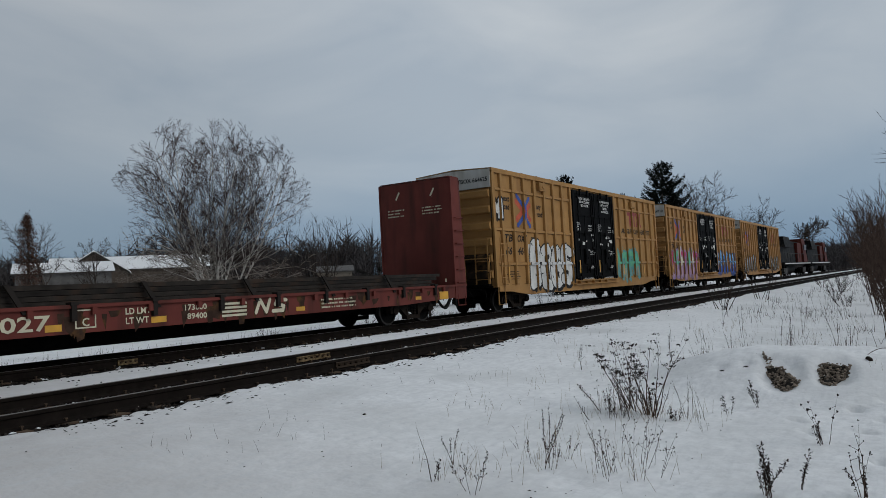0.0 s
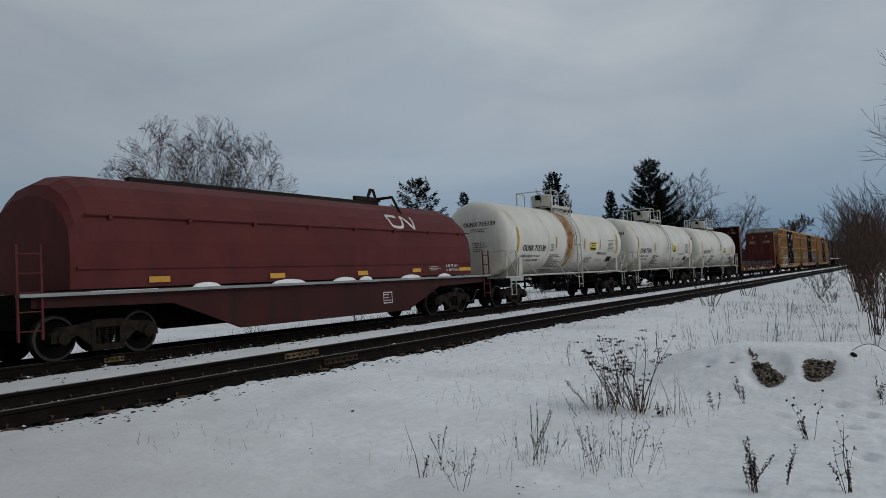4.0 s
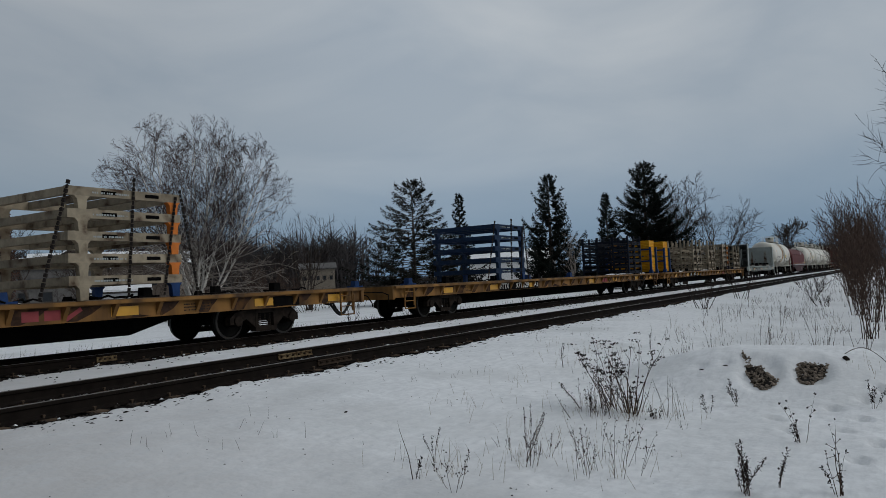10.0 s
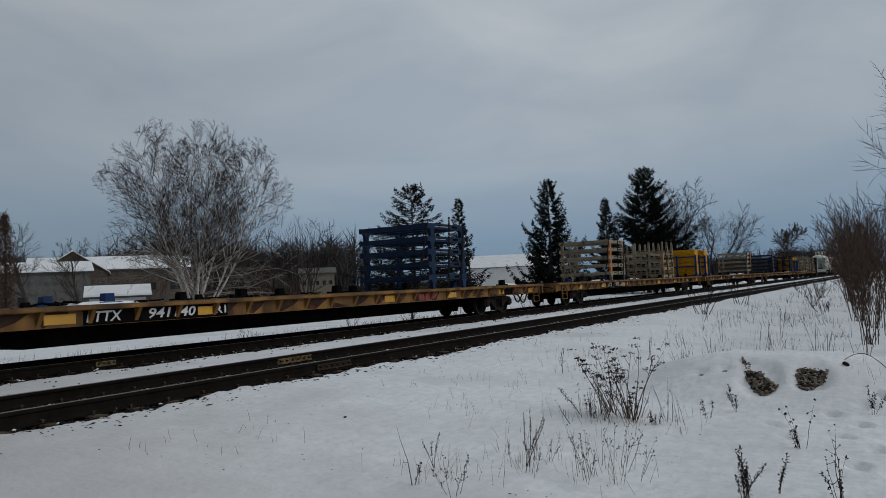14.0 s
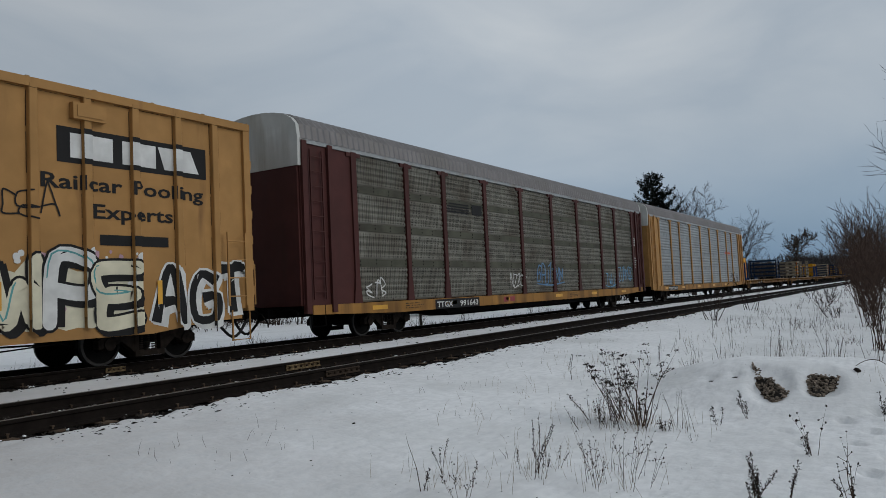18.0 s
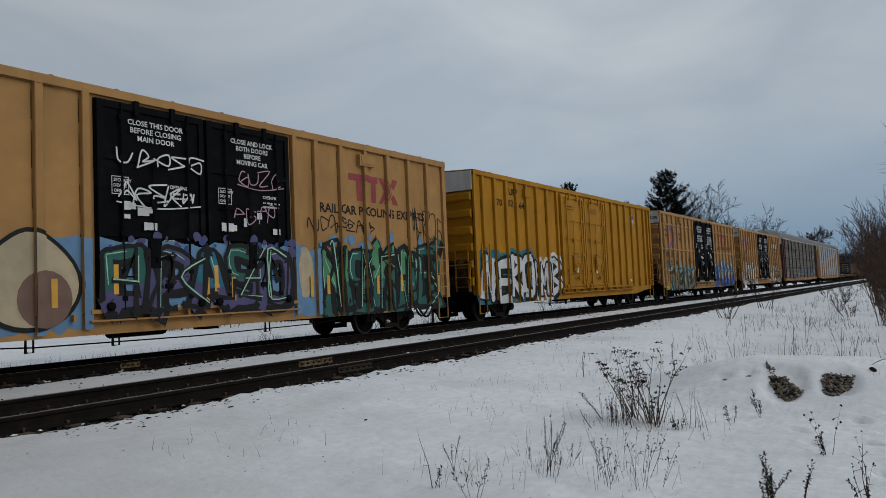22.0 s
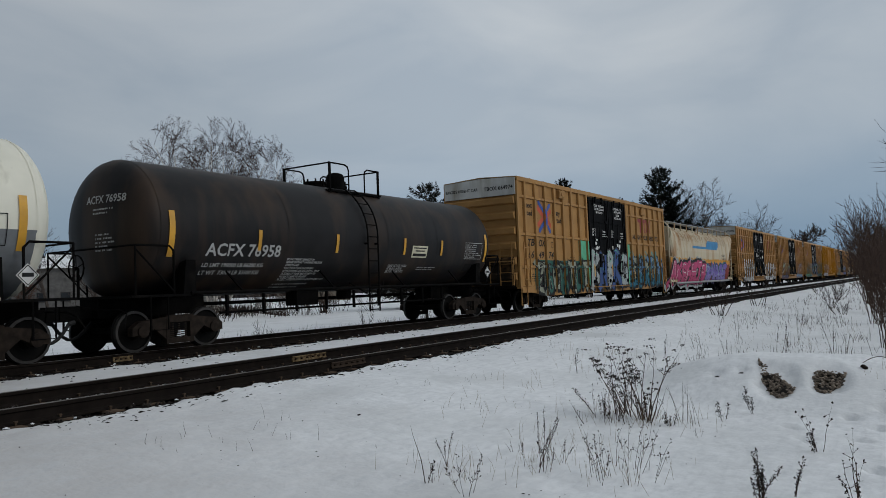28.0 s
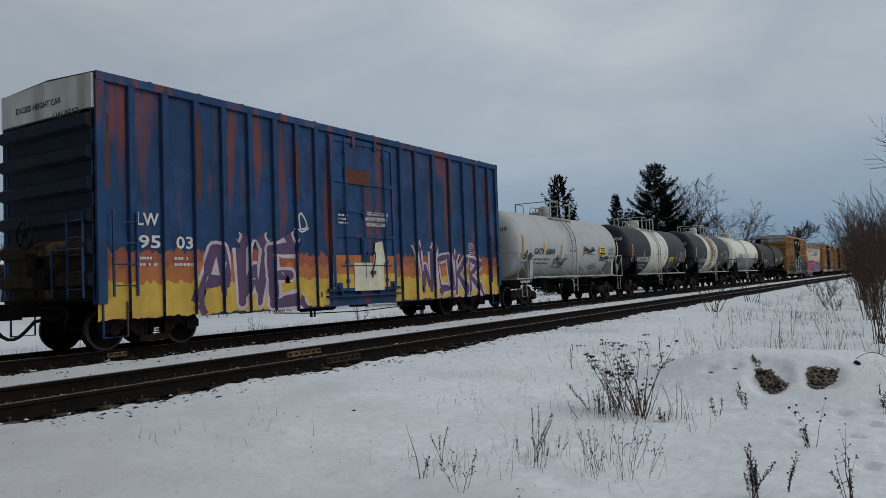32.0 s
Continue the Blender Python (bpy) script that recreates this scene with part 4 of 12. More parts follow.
def boxcar(label, x_rear, length, mat, posts, door, girts=(), door_mat=None, end_mat=None, roof_mat=None, top=5.04, tc=3.3, cap=M_ENDWHITE, name="boxcar", doors=2, slide=0.0):
    door_mat = door_mat or M_DOOR
    car, half = rail_car(name, label, x_rear - 0.95, x_rear + length + 0.95, tc)
    h = length / 2
    bot = 0.98
    d0, d1 = door[0] - h, door[1] - h
    px = [p - h for p in posts]
    GIRTS[car.name] = [(z - 0.055, z + 0.05, a, b, GD) for z in sorted(girts) for a, b in ((-h + 0.2, d0 - 0.1), (d1 + 0.1, h - 0.2))]
    me_post = post_mesh(mat, bot, top)
    for s in (-1, 1):
        bm = B()
        box(bm, -h, h, s * YW - 0.02, s * YW + 0.02, bot, top)
        part("side_wall", bm, mat, car)
        for x in px:
            q = piece("post", me_post, car, (x, s * (YW + 0.02), 0))
            if s > 0:
                q.rotation_euler = (0, 0, math.pi)
        for x in (-h + 0.09, h - 0.09):      # corner posts
            bm = B()
            box(bm, x - 0.09, x + 0.09, s * (YW + 0.01) - 0.085, s * (YW + 0.01) + 0.085, bot - 0.06, top)
            part("corner_post", bm, mat, car)
        for z in girts:
            for a, b in ((-h + 0.2, d0 - 0.1), (d1 + 0.1, h - 0.2)):
                bm = B()
                prism(bm, [(s * (YW + 0.02), z - 0.055), (s * (YW + 0.02 + GD), z - 0.05), (s * (YW + 0.02 + GD), z + 0.035), (s * (YW + 0.02), z + 0.06)], a, b)
                part("girt", fix(bm), mat, car)
        bm = B()
        box(bm, -h, h, s * 1.58 - 0.05, s * 1.58 + 0.03, top - 0.06, top + 0.10)
        part("top_plate", bm, mat, car)
        bm = B()
        prism(bm, [(-h + 0.3, bot), (h - 0.3, bot), (h - 0.3, bot - 0.22), (h - 1.2, bot - 0.24), (h - 2.6, bot - 0.40), (-h + 2.6, bot - 0.40), (-h + 1.2, bot - 0.24), (-h + 0.3, bot - 0.22)], s * 1.505 - 0.036, s * 1.505 + 0.036, "y")
        part("side_sill", fix(bm), mat, car)
        # doors
        wd = (d1 - d0) / doors
        for k in range(doors):
            a, b = d0 + k * wd + 0.03, d0 + (k + 1) * wd - 0.03
            yy = s * (YW + 0.055)
            bm = B()
            box(bm, a, b, yy - 0.035, yy + 0.035, bot + 0.06, top - 0.12)
            dr = part("door", bm, door_mat, car)
            bm = B()
            yo = yy + s * 0.05
            for x in (a + 0.07, b - 0.07):
                box(bm, x - 0.06, x + 0.06, yo - 0.03, yo + 0.03, bot + 0.1, top - 0.16)
            for z, t in ((bot + 0.14, 0.05), (2.42, 0.05), (3.86, 0.05), (top - 0.2, 0.06)):
                box(bm, a + 0.02, b - 0.02, yo - 0.025, yo + 0.025, z - t, z + t)
            box(bm, a + 0.1, b - 0.1, yo - 0.012, yo + 0.012, 1.40, 1.45)
            part("door_frame", bm, door_mat, dr)
            if s < 0:
                for x in (a + wd * 0.2, a + wd * 0.8):
                    bm = B()
                    rod(bm, (x, yo - 0.045, bot + 0.02), (x, yo - 0.045, top - 0.14), 0.026, 6)
                    for z in (1.22, 1.72, 2.42, 3.1, 3.86, 4.62):
                        box(bm, x - 0.055, x + 0.055, yo - 0.075, yo - 0.01, z - 0.045, z + 0.045)
                    part("lock_rod", bm, door_mat, dr)
                bm = B()
                pipe(bm, [(a + wd * 0.12, yo - 0.04, 3.06), (a + wd * 0.88, yo - 0.04, 3.06)], 0.016, 5)
                pipe(bm, [(a + wd * 0.12, yo - 0.04, 1.62), (a + wd * 0.88, yo - 0.04, 1.62)], 0.016, 5)
                pipe(bm, [(a + wd * 0.47, yo - 0.04, 3.84), (a + wd * 0.47, yo - 0.04, 1.3)], 0.015, 5)
                box(bm, a + wd * 0.47 - 0.06, a + wd * 0.47 + 0.06, yo - 0.07, yo - 0.01, 2.93, 3.12)
                part("linkage", bm, door_mat, dr)
                bm = B()
                x = a + wd * 0.47
                box(bm, x - 0.16, x + 0.16, yo - 0.065, yo - 0.005, 1.72, 2.36, top=(0.01, 0.0))
                box(bm, x - 0.11, x + 0.11, yo - 0.085, yo - 0.066, 1.78, 2.30)
                rod(bm, (x + 0.05, yo - 0.12, 1.95), (x + 0.05, yo - 0.06, 1.95), 0.05, 8)
                part("gear_case", bm, door_mat, dr)
                bm = B()
                pipe(bm, [(x + 0.05, yo - 0.10, 1.95), (x + 0.30, yo - 0.11, 2.02), (x + 0.36, yo - 0.10, 1.9), (x + 0.34, yo - 0.08, 1.66), (x + 0.27, yo - 0.08, 1.52), (x + 0.27, yo - 0.06, 1.30)], 0.02, 6)
                box(bm, x + 0.2, x + 0.36, yo - 0.11, yo - 0.03, 1.38, 1.48)
                part("door_handle", bm, door_mat, dr)
                for x in (a + 0.2, b - 0.2):
                    bm = B()
                    loft(bm, [[(x + rr * math.cos(k * 0.785), yo - 0.06 - e, bot + 0.10 + rr * math.sin(k * 0.785)) for k in range(8)] for e, rr in ((0.0, 0.085), (0.05, 0.085), (0.07, 0.05))])
                    box(bm, x - 0.14, x + 0.14, yo - 0.05, yo + 0.02, bot + 0.04, bot + 0.2)
                    part("roller", fix(bm), door_mat, dr)
                for x in (a + wd * 0.33, a + wd * 0.66):
                    bm = B()
                    box(bm, x - 0.05, x + 0.05, yo - 0.07, yo, top - 0.34, top - 0.06)
                    part("hanger", bm, door_mat, dr)
        bm = B()
        box(bm, d0 - 0.12, d1 + 0.12 + slide, s * 1.62 - 0.04, s * 1.62 + 0.04, bot - 0.02, bot + 0.055)
        prism(bm, [(s * 1.66, bot - 0.17), (s * 1.70, bot - 0.165), (s * 1.70, bot - 0.135), (s * 1.54, bot - 0.12), (s * 1.54, bot - 0.17)], d0 - 0.15, d1 + 0.15 + slide)
        for k in range(int((d1 - d0 + slide + 0.4) / 0.8)):
            box(bm, d0 - 0.45 + k * 0.8, d0 - 0.40 + k * 0.8, s * 1.60 - 0.06, s * 1.60 + 0.05, bot - 0.14, bot - 0.02)
        part("door_track", fix(bm), mat, car)
    # crease shade painted as thin broken brown lines beside posts and under girts
    rnd = random.Random(int(abs(x_rear) * 3))
    pol = []
    for x in px:
        for e in (-0.091, 0.088):
            for k in range(5):
                za, zb = bot + (top - bot) * (k + rnd.uniform(0, 0.25)) / 5, bot + (top - bot) * (k + rnd.uniform(0.7, 1.0)) / 5
                w = rnd.uniform(0.004, 0.011)
                pol.append([(x + e - w, za), (x + e + w, za), (x + e + w * rnd.uniform(0.4, 1), zb), (x + e - w * rnd.uniform(0.4, 1), zb)])
    for z in [z - 0.064 for z in girts] + [top - 0.075, bot + 0.012]:
        for k in range(int(length)):
            xa = -h + 0.2 + k * (length - 0.5) / int(length)
            if not d0 - 1.0 < xa < d1 + 0.1:
                pol += rect(xa, xa + rnd.uniform(0.5, 1.0), z - 0.006, z + rnd.uniform(0.001, 0.007))
    paint("dirt_line", pol, M_CREASESHADE, car, -YW - 0.02, [(x - 0.0815, x + 0.0815) for x in px], DP, 0.3, "thin brown lines painting shade along posts and girts")
    # ends: pressed horizontal ribs under a plain cap
    for s in (-1, 1):
        bm = B()
        prof = [(0.0, bot)]
        n = 6
        dz = (top - 0.62 - bot) / n
        for k in range(n):
            z = bot + k * dz
            prof += [(0.0, z + dz * 0.42), (0.15, z + dz * 0.52), (0.16, z + dz * 0.84), (0.0, z + dz * 0.99)]
        prof += [(0.0, top - 0.6), (-0.12, top - 0.6), (-0.12, bot)]
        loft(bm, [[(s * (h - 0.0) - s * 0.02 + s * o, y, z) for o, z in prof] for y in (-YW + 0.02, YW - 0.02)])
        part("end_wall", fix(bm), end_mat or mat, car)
        # low coat: road grime, with the shade between cars painted in
        bm = B()
        low = [(o + 0.006, z) for o, z in prof if z < bot + 2 * dz + 0.01 and o >= 0.0]
        loft(bm, [[(s * (h - 0.02 + o), y, z) for o, z in low] for y in (-YW + 0.12, -0.4, 0.5, YW - 0.06)], closed=False, caps=False)
        part("grime_coat", fix(bm), M_GRIMESHADE, car, "grime and painted gap shade low on the end")
        bm = B()
        pipe(bm, [(s * (h + 0.2), -1.45, 1.05), (s * (h + 0.2), -1.45, 1.95), (s * (h + 0.2), -0.45, 1.95), (s * (h + 0.2), -0.45, 1.05)], 0.018, 5)
        part("grab_iron", bm, mat, car)
        bm = B()
        box(bm, s * (h + 0.2) - 0.1, s * (h + 0.2) + 0.1, -0.38, 0.02, 1.22, 1.62)
        rod(bm, (s * (h + 0.2), 0.1, 1.1), (s * (h + 0.2), 0.1, 1.8), 0.03, 6)
        part("brake_housing", bm, M_UNDER, car)
        bm = B()
        prism(bm, [(-YW - 0.03, top - 0.58), (YW + 0.03, top - 0.58), (YW + 0.03, top + 0.06), (0, top + 0.13), (-YW - 0.03, top + 0.06)], s * h - 0.05, s * h + 0.03)
        part("end_cap", fix(bm), cap, car)
        bm = B()
        ladder(bm, s * (h + 0.13), -YW + 0.42, 1.05, 2.65, 0.5, 5, along="y")
        part("end_ladder", bm, mat, car)
        bm = B()
        ladder(bm, s * (h - 0.52), -YW - 0.17, 1.05, 2.65, 0.5, 4)
        part("side_ladder", bm, mat, car)
        bm = B()
        stirrup(bm, s * (h - 0.36), -1.58, 0.5, 0.3)
        part("stirrup", bm, mat, car)
        bm = B()
        stirrup(bm, s * (h - 0.36), 1.58, 0.5, 0.3)
        part("stirrup", bm, mat, car)
        bm = B()
        box(bm, s * (h + 0.02) - 0.12, s * (h + 0.02) + 0.22, -1.35, 1.35, 0.98, 1.04)
        part("crossover_step", bm, M_UNDER, car)
    bm = B()
    hand_wheel(bm, -h - 0.26, 0.35, 2.3, 0.28)
    box(bm, -h - 0.14, -h - 0.02, 0.15, 0.55, 1.5, 2.0)
    part("brake_wheel", fix(bm), M_UNDER, car)
    bm = B()
    n = int(length / 1.2)
    for k in range(n):
        a, b = -h + length * k / n, -h + length * (k + 1) / n
        prism(bm, [(-YW - 0.05, top + 0.08), (0, top + 0.17), (YW + 0.05, top + 0.08), (YW + 0.05, top + 0.11), (0, top + 0.20), (-YW - 0.05, top + 0.11)], a + 0.03, b - 0.03)
        prism(bm, [(-YW - 0.06, top + 0.07), (0, top + 0.17), (YW + 0.06, top + 0.07), (YW + 0.06, top + 0.135), (0, top + 0.225), (-YW - 0.06, top + 0.135)], b - 0.03, b + 0.03 if k < n - 1 else b)
    part("roof", fix(bm), roof_mat or M_ROOF, car)
    bm = B()
    box(bm, -h + 0.1, h - 0.1, -1.45, 1.45, 0.92, 0.985)
    box(bm, -h, h, -0.3, 0.3, 0.62, 0.93)
    for k in range(9):
        x = -h + 3.6 + (length - 7.2) * k / 8
        box(bm, x - 0.05, x + 0.05, -1.45, 1.45, 0.72, 0.93)
    part("underframe", bm, M_UNDER, car)
    bm = B()
    rod(bm, (-1.6, -0.75, 0.66), (-0.4, -0.75, 0.66), 0.2, 12)
    box(bm, 0.5, 0.9, -0.95, -0.6, 0.5, 0.85)
    pipe(bm, [(-h + 4, -0.9, 0.55), (-1.6, -0.9, 0.62)], 0.02)
    pipe(bm, [(0.9, -0.9, 0.6), (h - 4, -0.9, 0.5)], 0.02)
    part("brake_gear", bm, M_UNDER, car)
    bm = B()
    pipe(bm, [(-h + 4.6, -1.38, 0.52), (-h + 6.0, -1.40, 0.44), (0, -1.40, 0.40), (h - 6.0, -1.40, 0.44), (h - 4.6, -1.38, 0.52)], 0.014, 5)
    part("brake_rod", bm, M_UNDER, car)
    for x in (-h + 5.9, -1.9, 1.9, h - 5.9):
        bm = B()
        stirrup(bm, x, -1.42, 0.13, 0.36, 0.62)
        part("rod_hanger", bm, M_UNDER, car)
    spans = [(x - 0.0815, x + 0.0815) for x in px]
    return car, h, spans


def door_stencils(car, door, h, seed, y=-1.66, spanish=False):
    rnd = random.Random(seed)
    w = (door[1] - door[0]) / 2
    pol = []
    for k, lines in enumerate((("CLOSE THIS DOOR", "BEFORE CLOSING", "MAIN DOOR", "", "CIERRE ESTA PUERTA", "ANTES DE CERRAR", "LA PUERTA PRINCIPAL"), ("CLOSE AND LOCK", "BOTH DOORS BEFORE", "MOVING CAR", "", "CIERRE Y PONGA", "SEGURO EN AMBAS", "PUERTAS ANTES DE", "MOVER EL CARRO"))):
        cx = door[0] - h + w * (k + 0.52)
        if not spanish:
            lines = lines[:3] if k == 0 else ("CLOSE AND LOCK", "BOTH DOORS", "BEFORE", "MOVING CAR")
        for i, s in enumerate(lines):
            if s:
                pol += words(s, cx, 4.52 - 0.15 * i, 0.105, centre=True)
        # opening sizes, seal notes, latch marks
        pol += words("OPENING", cx + 0.28, 3.36, 0.075) + fine_print(cx + 0.28, cx + 0.98, 3.14, 3.32, 2, rnd)
        pol += outline(cx - 0.98, cx - 0.62, 3.16, 3.5, 0.014) + [q for i, s in enumerate(("SECURITY", "DEVICE", "ONLY")) for q in words(s, cx - 0.94, 3.4 - 0.1 * i, 0.06)]
        pol += words("OPEN", cx - 0.2, 2.28, 0.06) + words("CLOSE", cx + 0.12, 2.28, 0.06) + words("ASD", cx - 0.05, 2.16, 0.06)
        pol += fine_print(cx + 0.34, cx + 1.0, 2.08, 2.3, 3, rnd)
        pol += outline(cx + 0.3, cx + 0.68, 1.5, 1.62, 0.012) + words("STANDARD", cx + 0.33, 1.565, 0.045) + words("SEAL ONLY", cx + 0.33, 1.51, 0.045)
        pol += words("OPEN THIS", cx - 0.5, 1.02, 0.065) + words("DOOR FIRST", cx + 0.05, 1.02, 0.065)
        pol += ragged(cx - 0.17, cx - 0.05, 1.78, 2.12, rnd, 0.05, 0.06)
        for j in range(6):
            x, z = cx + rnd.uniform(-0.95, 0.7), rnd.choice((2.55, 2.72, 2.9)) + rnd.uniform(-0.06, 0.06)
            pol += ragged(x, x + rnd.uniform(0.08, 0.3), z, z + rnd.uniform(0.06, 0.2), rnd, 0.05, 0.03)
    paint("door_stencil", pol, P_WHITE, car, y, label="white stencilled warning lettering")
    for v in (1.05, 0.12):
        paint("reflector", rect(door[0] - h + w * v, door[0] - h + w * v + 0.1, 1.3, 1.85), P_REFLECT, car, y, layer=9)


TBOX_POSTS = [0.65, 1.56, 2.47, 3.37, 4.25, 5.12, 6.0, 6.85, 12.15, 12.9, 13.85, 14.85, 15.85, 16.85, 17.8]
TBOX_DOOR = (7.0, 11.95)


def tbox(label, x_rear, number, style, seed, mat=M_TAN):
    """60-foot pool boxcar: style 'grid' has girts between the posts, 'plain' has posts only; 'old' has its logo in a black panel."""
    car, h, sp = boxcar(label, x_rear, 18.8, mat, TBOX_POSTS, TBOX_DOOR, girts=(4.42, 2.98, 1.74) if "grid" in style else ())
    y = -YW - 0.02
    rnd = random.Random(seed)

    def put(name, pol, m, layer=2, lab=""):
        paint(name, pol, m, car, y, sp, DP, layer, lab)
    u = lambda v: v - h
    red, blue = x_mark(u(2.44), 3.72, 1.28, 1.24 if "old" in style else 1.0)
    put("emblem_red", red, P_RED)
    put("emblem_blue", blue, P_BLUE, 3)
    t = words("next", u(0.8), 4.02, 0.22, 0.56, italic=0.2) + words("load", u(0.8), 3.72, 0.22, 0.56, italic=0.2) + words("any", u(3.6), 3.87, 0.22, 0.42, italic=0.2) + words("road", u(3.56), 3.57, 0.22, 0.56, italic=0.2)
    t += words("TB", u(0.85), 2.55, 0.27, 0.62, italic=0.25) + words("OX", u(1.85), 2.55, 0.27, 0.62, italic=0.25)
    a, b, c = number[:2], number[2:4], number[4:]
    for k, q in enumerate((a, b, c)):
        t += words(q, u(0.88 + k * 0.92), 2.08, 0.27, 0.5, italic=0.25)
    put("reporting_mark", t, P_BLACK, 10 if number == "638238" else 2, "black stencilled reporting marks")
    if number == "638238":
        limit = words("LD LMT", u(0.93), 1.46, 0.115, 0.4) + words("LT WT", u(0.97), 1.27, 0.115, 0.34) + words("205200", u(1.68), 1.46, 0.115, 0.52) + words("80800", u(1.73), 1.27, 0.115, 0.45)
        for q in ((0.74, 1.47, 0.9, 1.56), (1.66, 2.3, 1.22, 1.58), (1.66, 2.4, 1.98, 2.4)):
            put("paint_patch", rect(u(q[0]), u(q[1]), q[2], q[3]), P_FRESH, 7, "fresher paint under the load limits")
        put("height_plate", rect(u(0.8), u(1.36), 0.64, 0.84), P_LABEL, 7)
        put("height_print", words("THIS CAR", u(1.08), 0.755, 0.06, centre=True) + words("EXCESS HEIGHT", u(1.08), 0.675, 0.06, centre=True), P_BLACK, 9)
        put("load_limit", limit, P_BLACK, 9, "black stencilled load limits")
        put("reporting_mark", words("PLATE", u(3.1), 2.66, 0.05, centre=True) + words("F", u(3.1), 2.53, 0.1, centre=True), P_BLACK)
        limit = []
    else:
        limit = fine_print(u(0.8), u(2.1), 1.15, 1.5, 4, rnd)
    put("data_stencil", limit + fine_print(u(4.9), u(5.6), 1.5, 2.2, 7, rnd) + outline(u(3.0), u(3.2), 2.5, 2.75, 0.02), P_BLACK)
    for v in (3.16 if number == "638238" else 0.95, 5.2, 13.2, 16.3):
        put("reflector", rect(u(v), u(v) + 0.11, 1.15, 1.62), P_REFLECT, 9)
    if "old" in style:
        put("logo_panel", rect(u(14.3), u(17.6), 3.75, 4.4), P_BLACK, 1)
        put("logo_bar", rect(u(14.55), u(15.4), 3.85, 4.3) + rect(u(15.6), u(16.35), 3.85, 4.3) + [[(u(16.55), 3.85), (u(17.4), 3.85), (u(17.2), 4.3), (u(16.4), 4.3)]], P_WHITE, 2)
        t = words("Railcar Pooling", u(15.75), 3.28, 0.27, 3.5, True) + words("Experts", u(15.85), 2.78, 0.27, 1.75, True) + rect(u(15.1), u(16.6), 2.28, 2.48)
        put("slogan", t, P_BLACK, 2, "black slogan lettering")
    else:
        logo = (rect(u(14.1), u(15.72), 4.14, 4.32) + rect(u(14.52), u(14.79), 3.6, 4.15) + rect(u(15.33), u(15.6), 3.6, 4.15) + [[(u(15.75), 3.6), (u(15.98), 3.6), (u(16.33), 3.96), (u(15.98), 4.32), (u(15.75), 4.32), (u(16.1), 3.96)], [(u(16.05), 3.6), (u(16.12), 3.6), (u(16.46), 3.96), (u(16.12), 4.32), (u(16.05), 4.32), (u(16.39), 3.96)], [(u(16.62), 4.32), (u(16.95), 4.32), (u(16.68), 4.02), (u(16.5), 4.14)], [(u(16.62), 3.6), (u(16.95), 3.6), (u(16.68), 3.9), (u(16.5), 3.78)]])
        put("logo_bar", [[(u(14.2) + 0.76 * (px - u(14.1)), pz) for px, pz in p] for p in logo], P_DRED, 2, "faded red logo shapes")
        put("slogan", words("RAILCAR POOLING EXPERTS", u(15.35), 3.22, 0.24, 4.6, True), P_BLACK, 2, "black slogan lettering")
    door_stencils(car, TBOX_DOOR, h, seed, spanish=number in ("638238", "671334"))
    # end marks
    me = bpy.data.meshes.new("end_mark")
    pts, fs = [], []
    for s, cx, cz, hh in (("TBOX " + number, -0.85, 4.68, 0.15), ("EXCESS HEIGHT CAR", 0.75, 4.72, 0.11)):
        tr, w = letters(s)
        for q in tr:
            fs.append(list(range(len(pts), len(pts) + 3)))
            pts += [(-h - 0.056, cx + (w / 2 - a) * hh, cz + b * hh) for a, b in q]
    me.from_pydata(pts, [], fs)
    me.materials.append(P_BLACK)
    piece("end_mark", me, car, label="black end lettering")
    # top vent-like route board
    bm = B()
    box(bm, u(3.75), u(4.35), y - 0.13, y, 4.60, 4.92)
    box(bm, u(3.80), u(4.30), y - 0.145, y - 0.131, 4.65, 4.87)
    box(bm, u(3.95), u(4.12), y - 0.17, y - 0.146, 4.70, 4.80)
    part("routing_board", bm, mat, car)
    bm = B()
    box(bm, u(14.55), u(15.2), y - 0.13, y, 4.55, 4.85)
    box(bm, u(14.62), u(15.13), y - 0.145, y - 0.131, 4.60, 4.80)
    part("routing_board", bm, mat, car)
    return car, h, sp, put


def gr(car, h, sp, field, *a, **k):
    x0, x1, z0, z1 = field
    graffiti(car, (x0 - h, x1 - h, z0, z1), *a, y=-YW - 0.02, posts=sp, depth=DP, **k)


def sc(car, h, sp, field, n, mat, seed, w=0.035, y=-YW - 0.02, posts=True, layer=3):
    x0, x1, z0, z1 = field
    scrawl(car, (x0 - h, x1 - h, z0, z1), n, mat, seed, y, sp if posts else (), DP, w, layer)


DOOR_Y = -1.665
P_LILACGREY = flat_paint("greyish lilac spray paint", (0.235, 0.17, 0.185))
P_MAROON = flat_paint("dark maroon spray paint", (0.05, 0.02, 0.026))
# leading boxcars behind the locomotives
c, h, sp, put = tbox("weathered yellow-tan boxcar with faded graffiti", 64.75, "664801", "plain", 11, M_TAN2)
gr(c, h, sp, (0.6, 5.8, 0.95, 2.2), 5, P_GRAY, P_BLACK, 1)
gr(c, h, sp, (12.4, 17.6, 0.95, 2.2), 4, P_GRAY, P_BLACK, 2)
c, h, sp, put = tbox("yellow-tan boxcar with pastel graffiti on its lower side", 43.8, "664710", "grid", 12, M_TAN2)
gr(c, h, sp, (0.6, 6.6, 0.9, 2.4), 6, [P_PINK, P_GREEN, P_CREAM], P_LILAC, 3, haze=[P_MAUVE], wild=0.6, shade=P_MAUVE)
